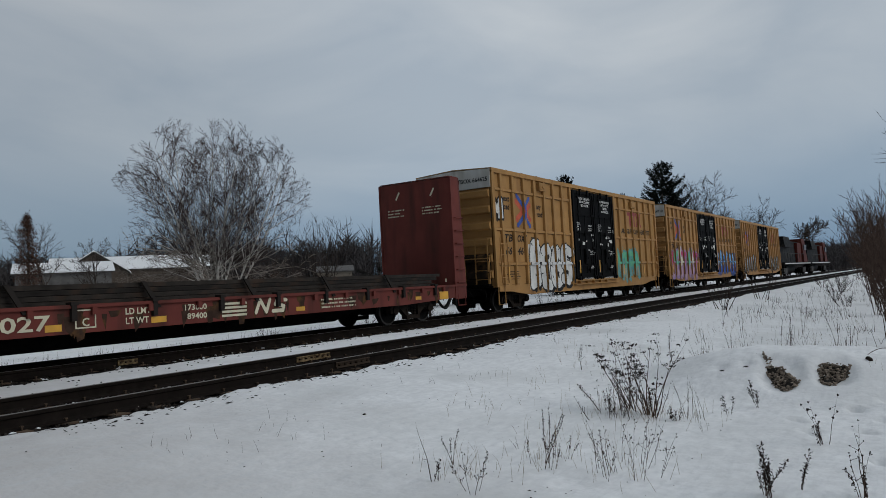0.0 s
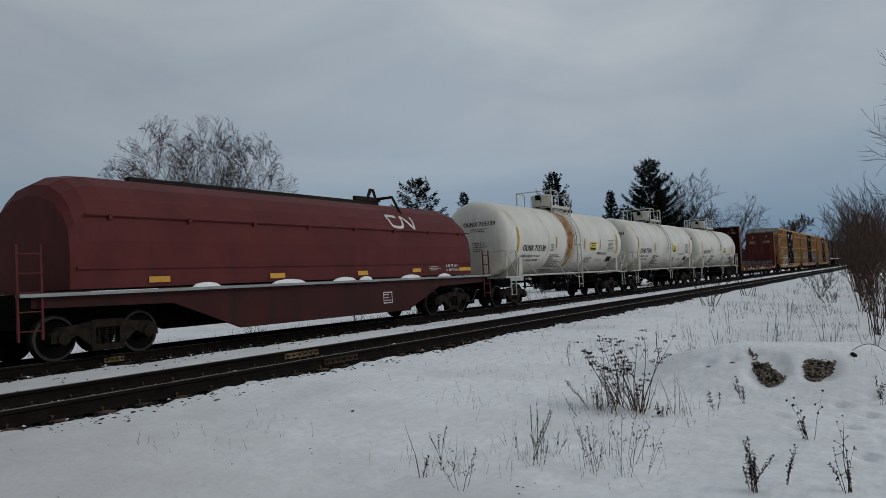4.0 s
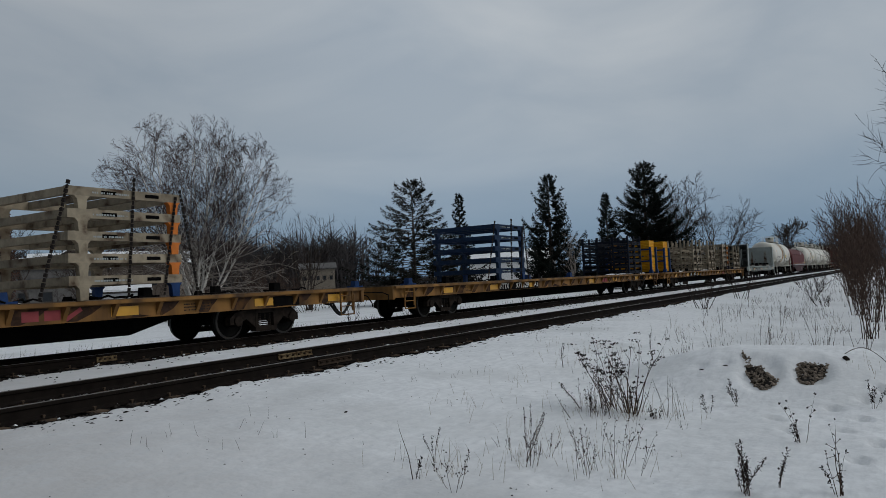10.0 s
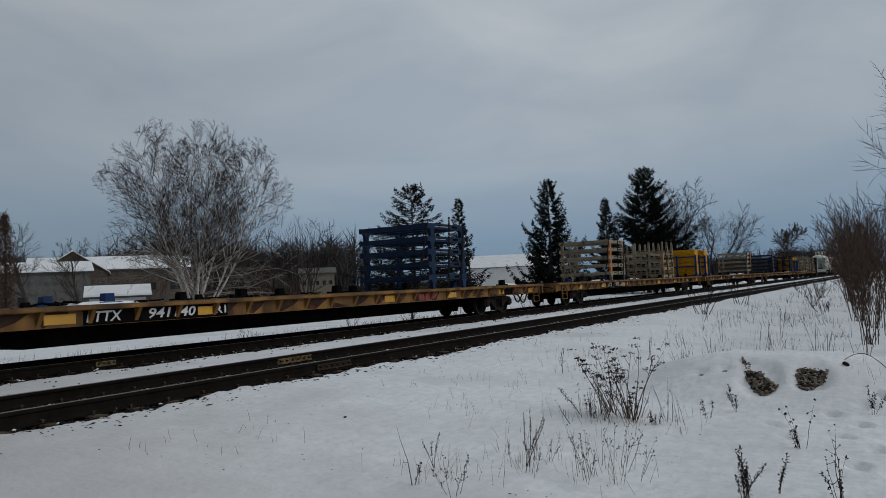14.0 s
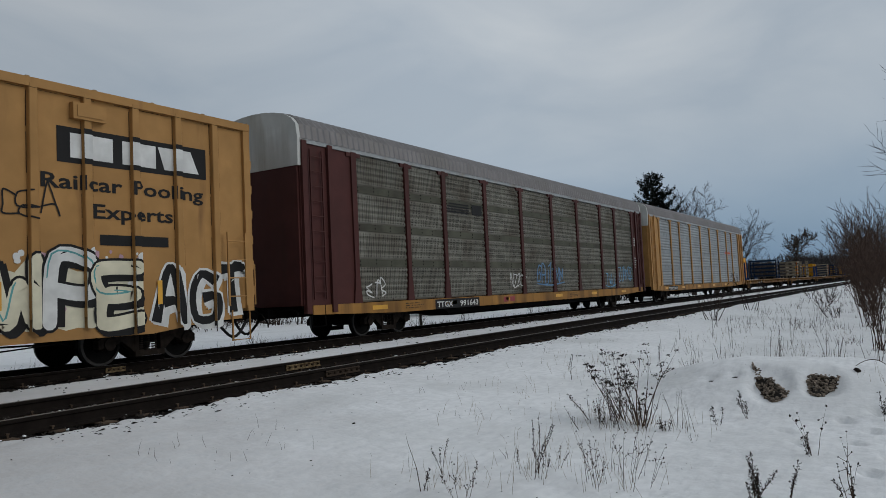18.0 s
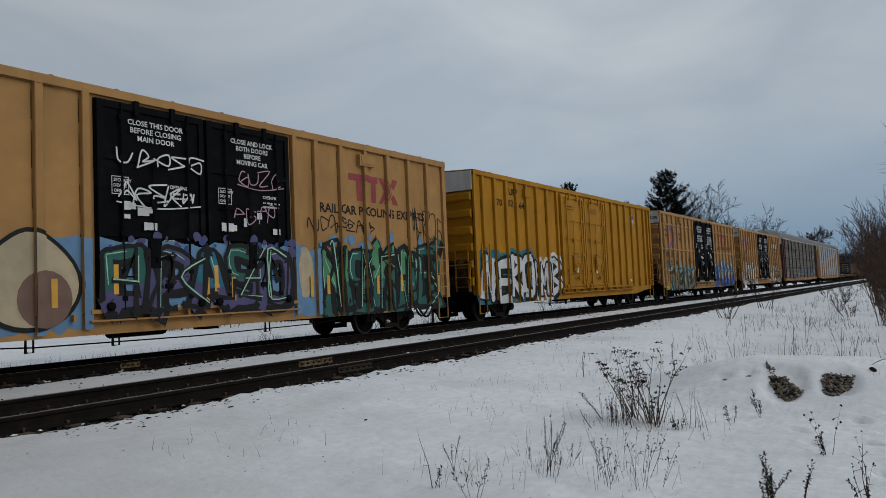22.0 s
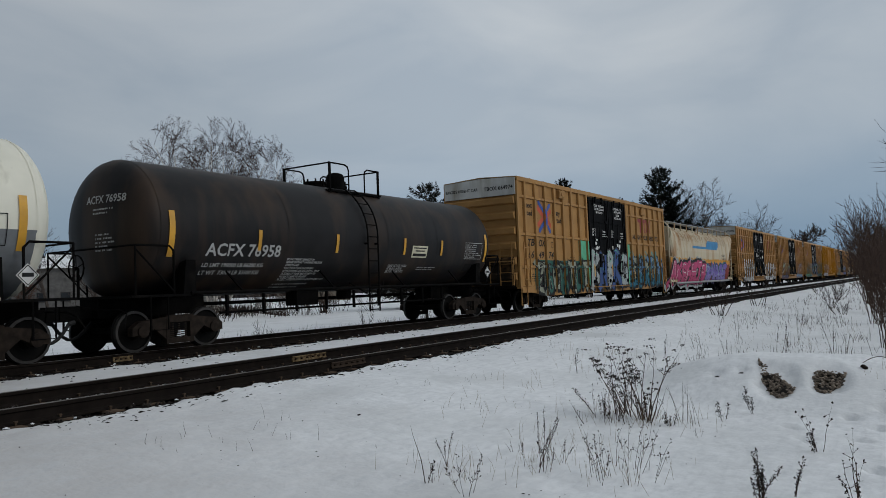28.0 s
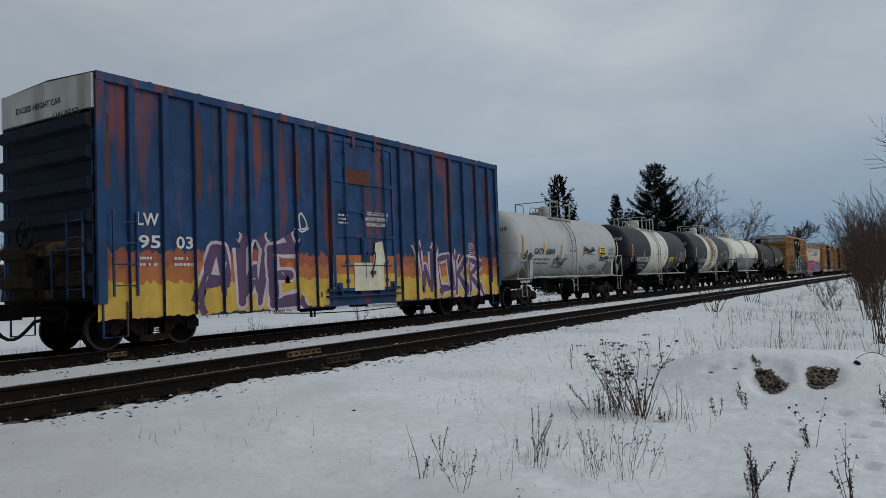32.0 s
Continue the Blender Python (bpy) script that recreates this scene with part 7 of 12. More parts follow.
c, hf = tank_car("matt black tank car with white stencils and amber reflectors", -478.9, -463.1, M_BTANK, M_BLACK, r=1.47, zc=2.55, marks="ACFX 76958", mark_mat=P_SOFTW, data=("LD LMT 190000 LB 86200 KG", "LT WT  73000 LB 33100 KG"), strips=(3.9, 6.6, 9.6, 11.6), name_pos=(2.4, 1.95, 0.27, 2.2), crown="round", lad_u=0.0, ends=(1.5, 14.4), strip_dz=-0.1)
warning(c, hf, 10.0, 10.8, 2.0, 2.35, 1.47, 2.55, P_CREAM)
c, hf = tank_car("cream tank car with dark grey belly and drips", -492.0, -478.9, M_CTANK, M_BLACK, r=1.5, zc=2.6, lower=M_BELLY, marks="UTLX 25010", strips=(4.5, 7.6, 9.25), name_pos=(2.65, 2.33, 0.26, 2.0), crown="round", dome_mat=M_WGEAR, top_gear=M_WGEAR, lad_u=-1.0, small_marks=False, ends=(1.35, 11.6), strip_dz=-0.1)
rnd = random.Random(5)
pol = []
for k in range(26):
    x = -hf + 1.7 + rnd.random() * 8.6
    z = 2.25 + rnd.random() * 0.4
    pol += stroke([(x, z), (x + 0.08, z - rnd.uniform(0.1, 0.35))], 0.018)
paint_round("scratch_mark", pol, P_BLACK, c, 1.5, 2.6, 2)
warning(c, hf, 8.2, 8.96, 1.93, 2.2, 1.5, 2.6, P_TANPLATE)
paint_round("product_name", words("PHOSPHORIC ACID", 10.05 - hf, 2.6, 0.105, 0.95), P_BLACK, c, 1.5, 2.6, 4, "black product lettering")
paint_round("data_panel", outline(10.1 - hf, 10.98 - hf, 2.08, 2.5, 0.014) + [q for i in range(6) for q in rect(10.1 - hf, 10.98 - hf, 2.14 + 0.06 * i, 2.147 + 0.06 * i)] + [q for i in range(3) for q in rect(10.32 - hf + 0.2 * i, 10.327 - hf + 0.2 * i, 2.08, 2.5)] + fine_print(10.14 - hf, 10.92 - hf, 2.1, 2.48, 7, rnd) + fine_print(9.4 - hf, 9.85 - hf, 1.95, 2.12, 3, rnd) + fine_print(4.85 - hf, 5.5 - hf, 2.35, 2.75, 6, rnd), P_BLACK, c, 1.5, 2.6, 4)
paint_round("tag", stroke(curve([(6.35 - hf, 2.5), (6.5 - hf, 2.75), (6.55 - hf, 2.35), (6.7 - hf, 2.75), (6.75 - hf, 2.3), (6.95 - hf, 2.7), (7.0 - hf, 2.25), (7.15 - hf, 2.6), (7.25 - hf, 1.95)]), 0.025) + stroke([(6.2 - hf, 2.62), (6.45 - hf, 2.5)], 0.02), P_BLACK, c, 1.5, 2.6, 5, "black sprayed zigzag tag")
squiggle(c, hf, 6.6, 8.1, 1.45, 1.75, 1.5, 2.6, 67, P_GRAY, 0.018)
squiggle(c, hf, 8.5, 10.2, 1.5, 1.8, 1.5, 2.6, 68, P_GRAY, 0.016)
c, hf = tank_car("blue-black tank car with a broad white middle band", -505.4, -492.0, M_BTANK2, M_BLACK, r=1.5, zc=2.58, middle=(-2.05, 1.35, M_WTANK), marks="GATX 209933", mark_mat=P_SOFTW, strips=(3.63, 5.42, 7.9, 9.6), name_pos=(2.54, 1.86, 0.25, 2.26), stain=P_RUST, crown="round", dome_mat=M_WGEAR, top_gear=M_GGEAR, small_marks=False, ends=(1.45, 12.1), strip_dz=-0.06)
paint_round("data_panel", words("DOT-SP 21134", hf - 3.3, 2.62, 0.14, 1.3) + words("SR13450", hf - 4.62, 2.42, 0.13, 0.72) + outline(hf - 4.6, hf - 3.9, 1.6, 1.88, 0.03), P_SOFTW, c, 1.5, 2.58, 5)
warning(c, hf, 5.8, 6.9, 1.55, 1.85, 1.5, 2.58, P_CREAM)
c, hf = tank_car("black tank car with a white middle band and white marks", -518.9, -505.4, M_BTANK2, M_BLACK, r=1.43, zc=2.5, middle=(-2.03, 1.55, M_WTANK), marks="WACX 151065", mark_mat=P_WHITE, strips=(3.53, 5.19, 7.82, 10.24), name_pos=(2.40, 1.86, 0.27, 2.2), crown="round", dome_mat=M_WGEAR, top_gear=M_GGEAR, small_marks=False, lad_u=-0.7, data=("LD LMT 202100 LB 91700 KG", "LT WT 60900 LB 27600 KG"), ends=(1.48, 12.29), strip_dz=-0.12)
warning(c, hf, 8.71, 9.6, 1.84, 2.14, 1.43, 2.5)
c, hf = tank_car("pale grey tank car with black tags and yellow reflectors", -532.0, -518.9, M_GTANK, M_GGEAR, r=1.43, zc=2.48, marks="GATX  65019", strips=(3.27, 5.05, 7.66, 9.5), name_pos=(2.38, 2.09, 0.24, 1.98), crown="round", lad_u=-0.38, small_marks=False, data=("LD LMT 205600 LBS 93250 KGS", "LT WT  57400 LBS 26050 KGS"), ends=(1.35, 12.1), strip_dz=-0.05, grime=P_GRIME)
warning(c, hf, 9.62, 10.4, 2.12, 2.53, 1.43, 2.48)
squiggle(c, hf, 1.5, 2.25, 1.72, 2.3, 1.43, 2.48, 61)
squiggle(c, hf, 4.45, 5.7, 1.55, 2.1, 1.43, 2.48, 62)
squiggle(c, hf, 7.6, 8.9, 2.15, 2.5, 1.43, 2.48, 63)
squiggle(c, hf, 9.8, 10.85, 1.85, 2.12, 1.43, 2.48, 64)
squiggle(c, hf, 6.6, 7.4, 1.75, 2.1, 1.43, 2.48, 65, P_SILVER, 0.018)


# ---- flat cars and their loads ----
M_FLATY = worn("worn yellow flat car paint", (0.285, 0.143, 0.042), rust=(0.04, 0.025, 0.018), at=(0.39, 0.61))
# rust for patches and runs, and the painted gusset shadows on long flats
P_RUSTSHADE = material("dark rust and gusset shadow", (0.042, 0.024, 0.017), 0.9, grain=0.35, scale=6, stain=(0.10, 0.05, 0.02), stain_at=(0.5, 0.66), stain_scale=4)
M_PLANK = material("grey wooden deck", (0.12, 0.085, 0.058), 0.9, grain=0.3, scale=5, per=0.2, stain=(0.05, 0.04, 0.03), stain_at=(0.5, 0.66))
M_TANRACK = material("beige rack paint", (0.275, 0.23, 0.165), 0.7, grain=0.25, per=0.2, stain=(0.07, 0.043, 0.027), stain_at=(0.50, 0.68), stain_scale=3)
M_BLUERACK = material("blue rack paint", (0.0085, 0.023, 0.056), 0.7, grain=0.2, stain=(0.02, 0.03, 0.05), stain_at=(0.5, 0.7), stain_scale=3)
M_DARKRACK = material("dark blue-black rack paint", (0.007, 0.010, 0.018), 0.7, grain=0.25)
M_CRATE = material("yellow crate paint", (0.62, 0.30, 0.012), 0.6, grain=0.1, stain=(0.22, 0.10, 0.03), stain_at=(0.62, 0.75), stain_scale=3)
M_BLUEPOST = material("blue stake paint", (0.012, 0.038, 0.12), 0.6, grain=0.2)
M_ORANGE = material("orange leg paint", (0.55, 0.16, 0.03), 0.6, grain=0.12)
M_CHAIN = material("rusty chain", (0.02, 0.016, 0.014), 0.8)


def long_flat(label, x_rear, x_front, mark, dark_side, shift=0.0):
    """89-foot flat car; shift moves the name along the sill. Deck planks, gusseted side sill, deep dark centre sill, container pedestals."""
    car, half = rail_car("flat_car", label, x_rear, x_front, 4.15)
    e = half - 0.75
    top = 1.04
    bm = B()
    box(bm, -e, e, -1.36, 1.36, top - 0.07, top - 0.005)
    part("deck", bm, M_FLATY, car)
    n = 26
    me = mesh_of("plank", box(B(), -e / n + 0.02, e / n - 0.02, -0.62, 0.62, top - 0.005, top + 0.03), M_PLANK)
    for k in range(n):
        for y in (-0.68, 0.68):
            piece("plank", me, car, (-e + (2 * k + 1) * e / n, y, 0))
    for s in (-1, 1):
        bm = B()
        box(bm, -e, e, s * 1.42 - 0.06, s * 1.42 + 0.06, top - 0.06, top + 0.012)
        part("side_rail", bm, M_FLATY, car)
        bm = B()
        prism(bm, [(-e, top - 0.07), (e, top - 0.07), (e, top - 0.34), (e - 3, top - 0.36), (-e + 3, top - 0.36), (-e, top - 0.34)], s * 1.30 - 0.03, s * 1.30 + 0.03, "y")
        part("side_sill", fix(bm), M_FLATY, car)
        if dark_side and s < 0:
            bm = B()
            box(bm, -7.0 + shift, -3.55 + shift, -1.338, -1.332, top - 0.35, top - 0.075)
            part("dark_name_panel", bm, M_BLACK, car)
        g = B()
        loft(g, [[(x, 0.0, top - 0.07), (x, s * 0.16, top - 0.07), (x, 0.0, top - 0.33)] for x in (-0.04, 0.04)])
        meg = mesh_of("gusset", fix(g), M_FLATY)
        for k in range(27):
            piece("gusset", meg, car, (-e + 0.7 + (2 * e - 1.4) * k / 26, s * 1.33, 0))
    for s in (-1, 1):
        bm = B()
        box(bm, s * e - 0.06, s * e + 0.06, -1.4, 1.4, 0.66, top)
        part("end_sill", bm, M_FLATY, car)
        bm = B()
        ladder(bm, s * (e - 0.75), -1.45, 0.45, 1.0, 0.5, 2)
        stirrup(bm, s * (e - 0.75), -1.46, 0.55, 0.36, 0.9)
        part("side_ladder", bm, M_FLATY, car)
    bm = B()
    prism(bm, [(-half + 0.9, 0.95), (half - 0.9, 0.95), (half - 0.9, 0.66), (half - 6.0, 0.66), (half - 7.4, 0.30), (-half + 6.6, 0.30), (-half + 5.4, 0.66), (-half + 0.9, 0.66)], -0.42, 0.42, "y")
    part("centre_sill", fix(bm), M_BLACK, car)
    bm = B()
    for k in range(11):
        x = -half + 7.5 + (2 * half - 15) * k / 10
        box(bm, x - 0.06, x + 0.06, -1.28, 1.28, 0.72, 0.95)
    pipe(bm, [(-half + 7.5, -0.95, 0.72), (half - 7.5, -0.95, 0.72)], 0.03)
    part("cross_bearer", bm, M_BLACK, car)
    # pedestals
    bmp = B()
    box(bmp, -0.11, 0.11, -0.10, 0.10, 0, 0.2, top=(0.015, 0.015))
    box(bmp, -0.24, 0.24, -0.14, 0.14, -0.02, 0.035)
    mep = mesh_of("container_pedestal", fix(bmp), M_BLACK)
    mep2 = mep.copy()
    mep2.materials[0] = M_BLUEPOST
    for k, u in enumerate((-12.4, -10.2, -6.4, -2.9, 0.6, 4.0, 6.9, 10.6)):
        for y in (-1.05, 1.05):
            piece("container_pedestal", mep2 if (k * 3 + int(-x_rear)) % 4 == 0 else mep, car, (u * half / 14.4, y, top + 0.035))
    # tie-down chains and ratchets left on the deck
    rnd = random.Random(int(-x_rear) + 5)
    for k in range(12):
        x, y = rnd.uniform(-e + 1, e - 1), -1.1 + rnd.uniform(-0.2, 0.25)
        bm = B()
        n = rnd.randint(4, 8)
        pipe(bm, [(x + 0.13 * i + rnd.uniform(-0.04, 0.04), y + rnd.uniform(-0.09, 0.09), top + 0.055 + rnd.choice((0, 0, 0.05)) * rnd.random()) for i in range(n)], rnd.uniform(0.014, 0.026), 5)
        if k % 2:
            box(bm, x - 0.1, x + 0.06, y - 0.06, y + 0.06, top + 0.03, top + rnd.uniform(0.08, 0.15), top=(0.02, 0.02))
        part("chain", bm, M_BLACK, car)
    rnd = random.Random(int(-x_rear))
    bay = (2 * e - 1.4) / 26
    # rusty triangles in each bay paint the gussets' shadow onto the sill
    bay_shade = []
    for k in range(26):
        x = -e + 0.7 + bay * k + 0.05
        if not (mark and -7.1 < x + bay / 2 - shift < -3.5):
            a, b = bay * rnd.uniform(0.45, 0.85), bay * rnd.uniform(0.05, 0.35)
            bay_shade.append([(x, top - 0.345), (x + b, top - 0.345), (x + a * 0.7, top - 0.22), (x + a, top - 0.08), (x, top - 0.08)] if rnd.random() < 0.8 else [(x, top - 0.345), (x + bay * 0.8, top - 0.345), (x, top - 0.2)])
    paint("rust_strip", bay_shade, P_RUSTSHADE, car, -1.33, layer=1, label="gusset shadows painted as dark rusty triangles")
    if mark:
        pol = words(mark[0], -6.95 + shift, top - 0.29, 0.2, 0.76, italic=0.2) + words(mark[1], -5.6 + shift, top - 0.29, 0.2, 1.16, italic=0.2)
        paint("reporting_mark", pol, P_WHITE if dark_side else P_BLACK, car, -1.337 if dark_side else -1.33, layer=2, label="stencilled reporting marks")
    for u in (-11.0, -7.75, -4.38 + shift if dark_side else -3.5, 2.4, 5.9, 9.6, 12.2):
        paint("reflector", rect(u, u + (0.4 if -7 < u - shift < -4 else 0.6), top - 0.3, top - 0.12), P_REFLECT, car, -1.33, layer=3)
    if dark_side:
        paint("data_stencil", words("R1", -3.9 + shift if mark else -1.9, top - 0.28, 0.17, 0.3), P_WHITE, car, -1.337, layer=2)
    paint("data_stencil", ([] if dark_side else words("R1", -1.9, top - 0.27, 0.16, 0.4)) + fine_print(-9.6, -8.8, top - 0.3, top - 0.12, 3, rnd) + fine_print(7.6, 8.6, top - 0.3, top - 0.12, 3, rnd), P_BLACK, car, -1.33, layer=2)
    paint("logo_bar", rect(4.2, 4.5, top - 0.3, top - 0.12) + rect(4.6, 4.9, top - 0.3, top - 0.12) + band((5.0, top - 0.3), (5.3, top - 0.12), 0.08), P_DRED, car, -1.33, layer=2)
    bm = B()
    box(bm, e - 3.4, e - 2.5, -1.345, -1.335, top - 0.33, top - 0.1)
    part("inspection_panel", bm, M_BLACK, car)
    for k in range(3):
        x = rnd.uniform(-e + 1, e - 1)
        bm = B()
        w = rnd.uniform(0.4, 1.1)
        loft(bm, [[(x + rr * w * math.cos(a), -0.9 + rr * 0.35 * math.sin(a), top + 0.03 + zz) for a in [i * 0.628 for i in range(10)]] for rr, zz in ((1, 0), (0.8, 0.04), (0.3, 0.06))])
        part("snow_patch", fix(bm), M_SNOW, car)
    return car, half, e, top


def on_car(name, label, category, car, half, u):
    """A load standing on the car's deck at u from its rear coupling; it rides along."""
    x, y, z = car.location
    t = thing(name, label, category, "loads on the flat cars", at=(x - half + u, y, 1.07))
    CARS.append(t)
    return t


def bunk_stack(car, half, u0, u1, mat, levels=5, orange=None, pitch=0.415, feet=M_BLUEPOST):
    """A stack of steel platforms on short corner legs, chained to the deck."""
    L, hw = u1 - u0, 1.32
    t = on_car("rack_stack", ("blue" if mat is M_BLUERACK else "beige") + " steel platforms stacked five high and chained down", "steel rack", car, half, (u0 + u1) / 2)
    l = L / 2
    for k in range(levels):
        z = 0.28 + pitch * k
        f = t
        for y in (-hw, hw):
            f = part("side_beam", box(B(), -l, l, y - 0.05, y + 0.05, z, z + 0.17), mat, t)
            yo = y + (0.052 if y > 0 else -0.052)
            for x in (-l * 0.32, l * 0.45):
                part("fork_pocket", box(B(), x - 0.16, x + 0.16, yo - 0.004, yo + 0.004, z + 0.05, z + 0.12), M_BLACK, f)
        for x in (-l + 0.05, l - 0.05, -l * 0.33, l * 0.33):
            part("cross_beam", box(B(), x - 0.05, x + 0.05, -hw + 0.052, hw - 0.052, z + 0.01, z + 0.16), mat, t)
        for i, x in enumerate((-l + 0.30, l - 0.16)):
            for y in (-hw + 0.01, hw - 0.01):
                bm = B()
                loft(bm, [[(x - w, y - 0.06, zz), (x + w, y - 0.06, zz), (x + w, y + 0.06, zz), (x - w, y + 0.06, zz)] for zz, w in ((z - pitch + 0.17 if k else 0.0, 0.08), (z - 0.06, 0.10), (z, 0.16))])
                m = orange if orange and k and y < 0 and ((i == 1) == (orange_front(u0))) else (mat if k else feet if i else mat)
                part("leg", fix(bm), m, f)
    rnd = random.Random(int(u0 * 10))
    paint("stencil", [q for k in range(levels) for q in fine_print(-l * 0.6, l * 0.1, 0.32 + pitch * k, 0.40 + pitch * k, 1, rnd)], P_GRAY, t, -hw - 0.055)
    for a, b in (((-l * 0.98, 0.15), (-l - 0.5, 0.0)), ((l * 0.98, 0.15), (l + 0.5, 0.0)), ((l * 0.12, 0.0), (-l * 0.04, 0.02)), ((l * 0.9, 0.3), (l * 0.62, 0.02))):
        bm = B()
        a, b = Vector((a[0], -hw - 0.075, 0.3 + pitch * levels - 0.02 - a[1])), Vector((b[0], -hw - (0.075 if abs(b[0]) < l else -0.05), b[1]))
        for k in range(26):
            p, q = a.lerp(b, k / 26), a.lerp(b, (k + 0.8) / 26)
            rod(bm, p, q, 0.028 if k % 2 else 0.038, 4)
        part("tie_down_chain", bm, M_CHAIN, t)
    return t


def orange_front(u0):
    return u0 > 15


def post_rack(car, half, u0, u1, mat, levels=4, pitch=0.47):
    """A stack of open pallet-like steel frames with tall stakes at the sides."""
    L, hw = u1 - u0, 1.3
    l = L / 2
    t = on_car("stake_rack", ("dark blue" if mat is M_DARKRACK else "beige") + " steel stake racks stacked four high on the deck", "steel rack", car, half, (u0 + u1) / 2)
    for k in range(levels):
        z = 0.04 + pitch * k
        for y in (0.45, -0.45, hw, -hw):
            f = part("side_beam", box(B(), -l, l, y - 0.05, y + 0.05, z, z + 0.14), mat, t)
        for x in (-l + 0.06, -l * 0.3, l * 0.3, l - 0.06):
            part("cross_beam", box(B(), x - 0.045, x + 0.045, -hw + 0.052, hw - 0.052, z + 0.145, z + 0.225), mat, t)
        bm = B()
        for y in (-hw - 0.052, hw + 0.052):
            for x in (-l * 0.1, l * 0.65):
                box(bm, x - 0.14, x + 0.14, y - 0.004, y + 0.004, z + 0.04, z + 0.10)
        part("fork_pocket", bm, M_BLACK, f)
        for x in (-l + 0.06, -l * 0.05, l - 0.06):
            for y in (-hw, -0.45, 0.45, hw):
                bm = B()
                box(bm, x - 0.06, x + 0.06, y - 0.055, y + 0.055, z + 0.14, z + pitch + (0.16 if k == levels - 1 else 0.0))
                if k == levels - 1 and mat is not M_DARKRACK:
                    loft(bm, [[(x - w, y - w, zz), (x + w, y - w, zz), (x + w, y + w, zz), (x - w, y + w, zz)] for zz, w in ((z + pitch + 0.16, 0.055), (z + pitch + 0.32, 0.05), (z + pitch + 0.37, 0.025))])
                part("stake", fix(bm), mat, f)
        bm = B()
        rod(bm, (-l * 0.05, -hw, z + 0.3), (l - 0.06, -hw, z + 0.36), 0.02, 5)
        rod(bm, (-l + 0.06, -hw, z + 0.33), (-l + 0.06, hw, z + 0.33), 0.02, 5)
        rod(bm, (l - 0.06, -hw, z + 0.33), (l - 0.06, hw, z + 0.33), 0.02, 5)
        part("cross_bar", bm, mat, f)
    for a, b in ((-l * 0.3, -l - 0.35), (l * 0.3, l + 0.35), (-l * 0.62, -l * 0.2)):
        bm = B()
        a, b = Vector((a, -hw - 0.08, pitch * levels)), Vector((b, -hw - (0.08 if abs(b) < l else -0.05), 0.0))
        for k in range(26):
            rod(bm, a.lerp(b, k / 26), a.lerp(b, (k + 0.8) / 26), 0.022 if k % 2 else 0.03, 4)
        part("tie_down_chain", bm, M_CHAIN, t)
    return t


def crate_stack(car, half, u0, u1):
    """Corrugated yellow crates, two wide and two high, held by blue stakes and rails."""
    l, hw = (u1 - u0) / 2, 1.3
    t = on_car("crate_stack", "bright yellow corrugated crates held in a blue stake frame", "crate", car, half, (u0 + u1) / 2)
    bm = B()
    box(bm, -l - 0.05, l + 0.05, -hw - 0.05, hw + 0.05, 0.0, 0.08)
    part("skid", bm, M_BLACK, t)
    for k in range(2):
        z0 = 0.08 + k * 0.98
        for y0, y1 in ((-hw, -0.02), (0.02, hw)):
            bm = B()
            box(bm, -l + 0.03, l - 0.03, y0 + 0.03, y1 - 0.03, z0, z0 + 0.86)
            cr = part("crate", bm, M_CRATE, t)
            bm = B()
            for i in range(8):
                z = z0 + 0.07 + i * 0.1
                for y, s in ((y0 + 0.03, -1), (y1 - 0.03, 1)):
                    prism(bm, [(y, z - 0.035), (y + s * 0.03, z - 0.015), (y + s * 0.03, z + 0.015), (y, z + 0.035)], -l + 0.06, l - 0.06)
                for x, s in ((-l + 0.03, -1), (l - 0.03, 1)):
                    prism(bm, [(x, z - 0.035), (x + s * 0.03, z - 0.015), (x + s * 0.03, z + 0.015), (x, z + 0.035)], y0 + 0.06, y1 - 0.06, "y")
            part("corrugation", fix(bm), M_CRATE, cr)
            bm = B()
            for x in (-l + 0.02, l - 0.02):
                for y in (y0 + 0.04, (y0 + y1) / 2, y1 - 0.04):
                    box(bm, x - 0.04, x + 0.04, y - 0.04, y + 0.04, z0 - 0.02, z0 + 0.9)
            box(bm, -l, l, y0 + 0.01, y1 - 0.01, z0 + 0.85, z0 + 0.9)
            part("crate_frame", bm, M_CRATE, cr)
    for x in (-l - 0.1, l + 0.1):
        for y in (-hw - 0.06, 0.0, hw + 0.06):
            bm = B()
            box(bm, x - 0.06, x + 0.06, y - 0.06, y + 0.06, 0.0, 1.56)
            box(bm, x - 0.12, x + 0.12, y - 0.12, y + 0.12, 0.0, 0.2, top=(0.03, 0.03))
            part("stake", fix(bm), M_BLUEPOST, t)
        for z in (0.72, 1.42):
            bm = B()
            box(bm, x - 0.04, x + 0.04, -hw, hw, z - 0.045, z + 0.045)
            part("rail", bm, M_BLUEPOST, t)
    return t


c, hf, e, top = long_flat("yellow flat car loaded with beige racks and yellow crates", -127.4, -98.4, ("FTTX", "973992"), True)
crate_stack(c, hf, 1.3, 2.25)
post_rack(c, hf, 9.0, 11.5, M_TANRACK)
post_rack(c, hf, 13.9, 16.3, M_TANRACK)
bunk_stack(c, hf, 19.1, 21.8, M_TANRACK, orange=M_ORANGE)
post_rack(c, hf, 24.2, 26.8, M_TANRACK, pitch=0.42)
c, hf, e, top = long_flat("yellow flat car with a dark name panel, blue racks and crates", -156.7, -127.4, ("FTTX", "971329"), True)
bunk_stack(c, hf, 7.4, 9.9, M_BLUERACK)
post_rack(c, hf, 23.3, 25.6, M_DARKRACK, 6, 0.32)
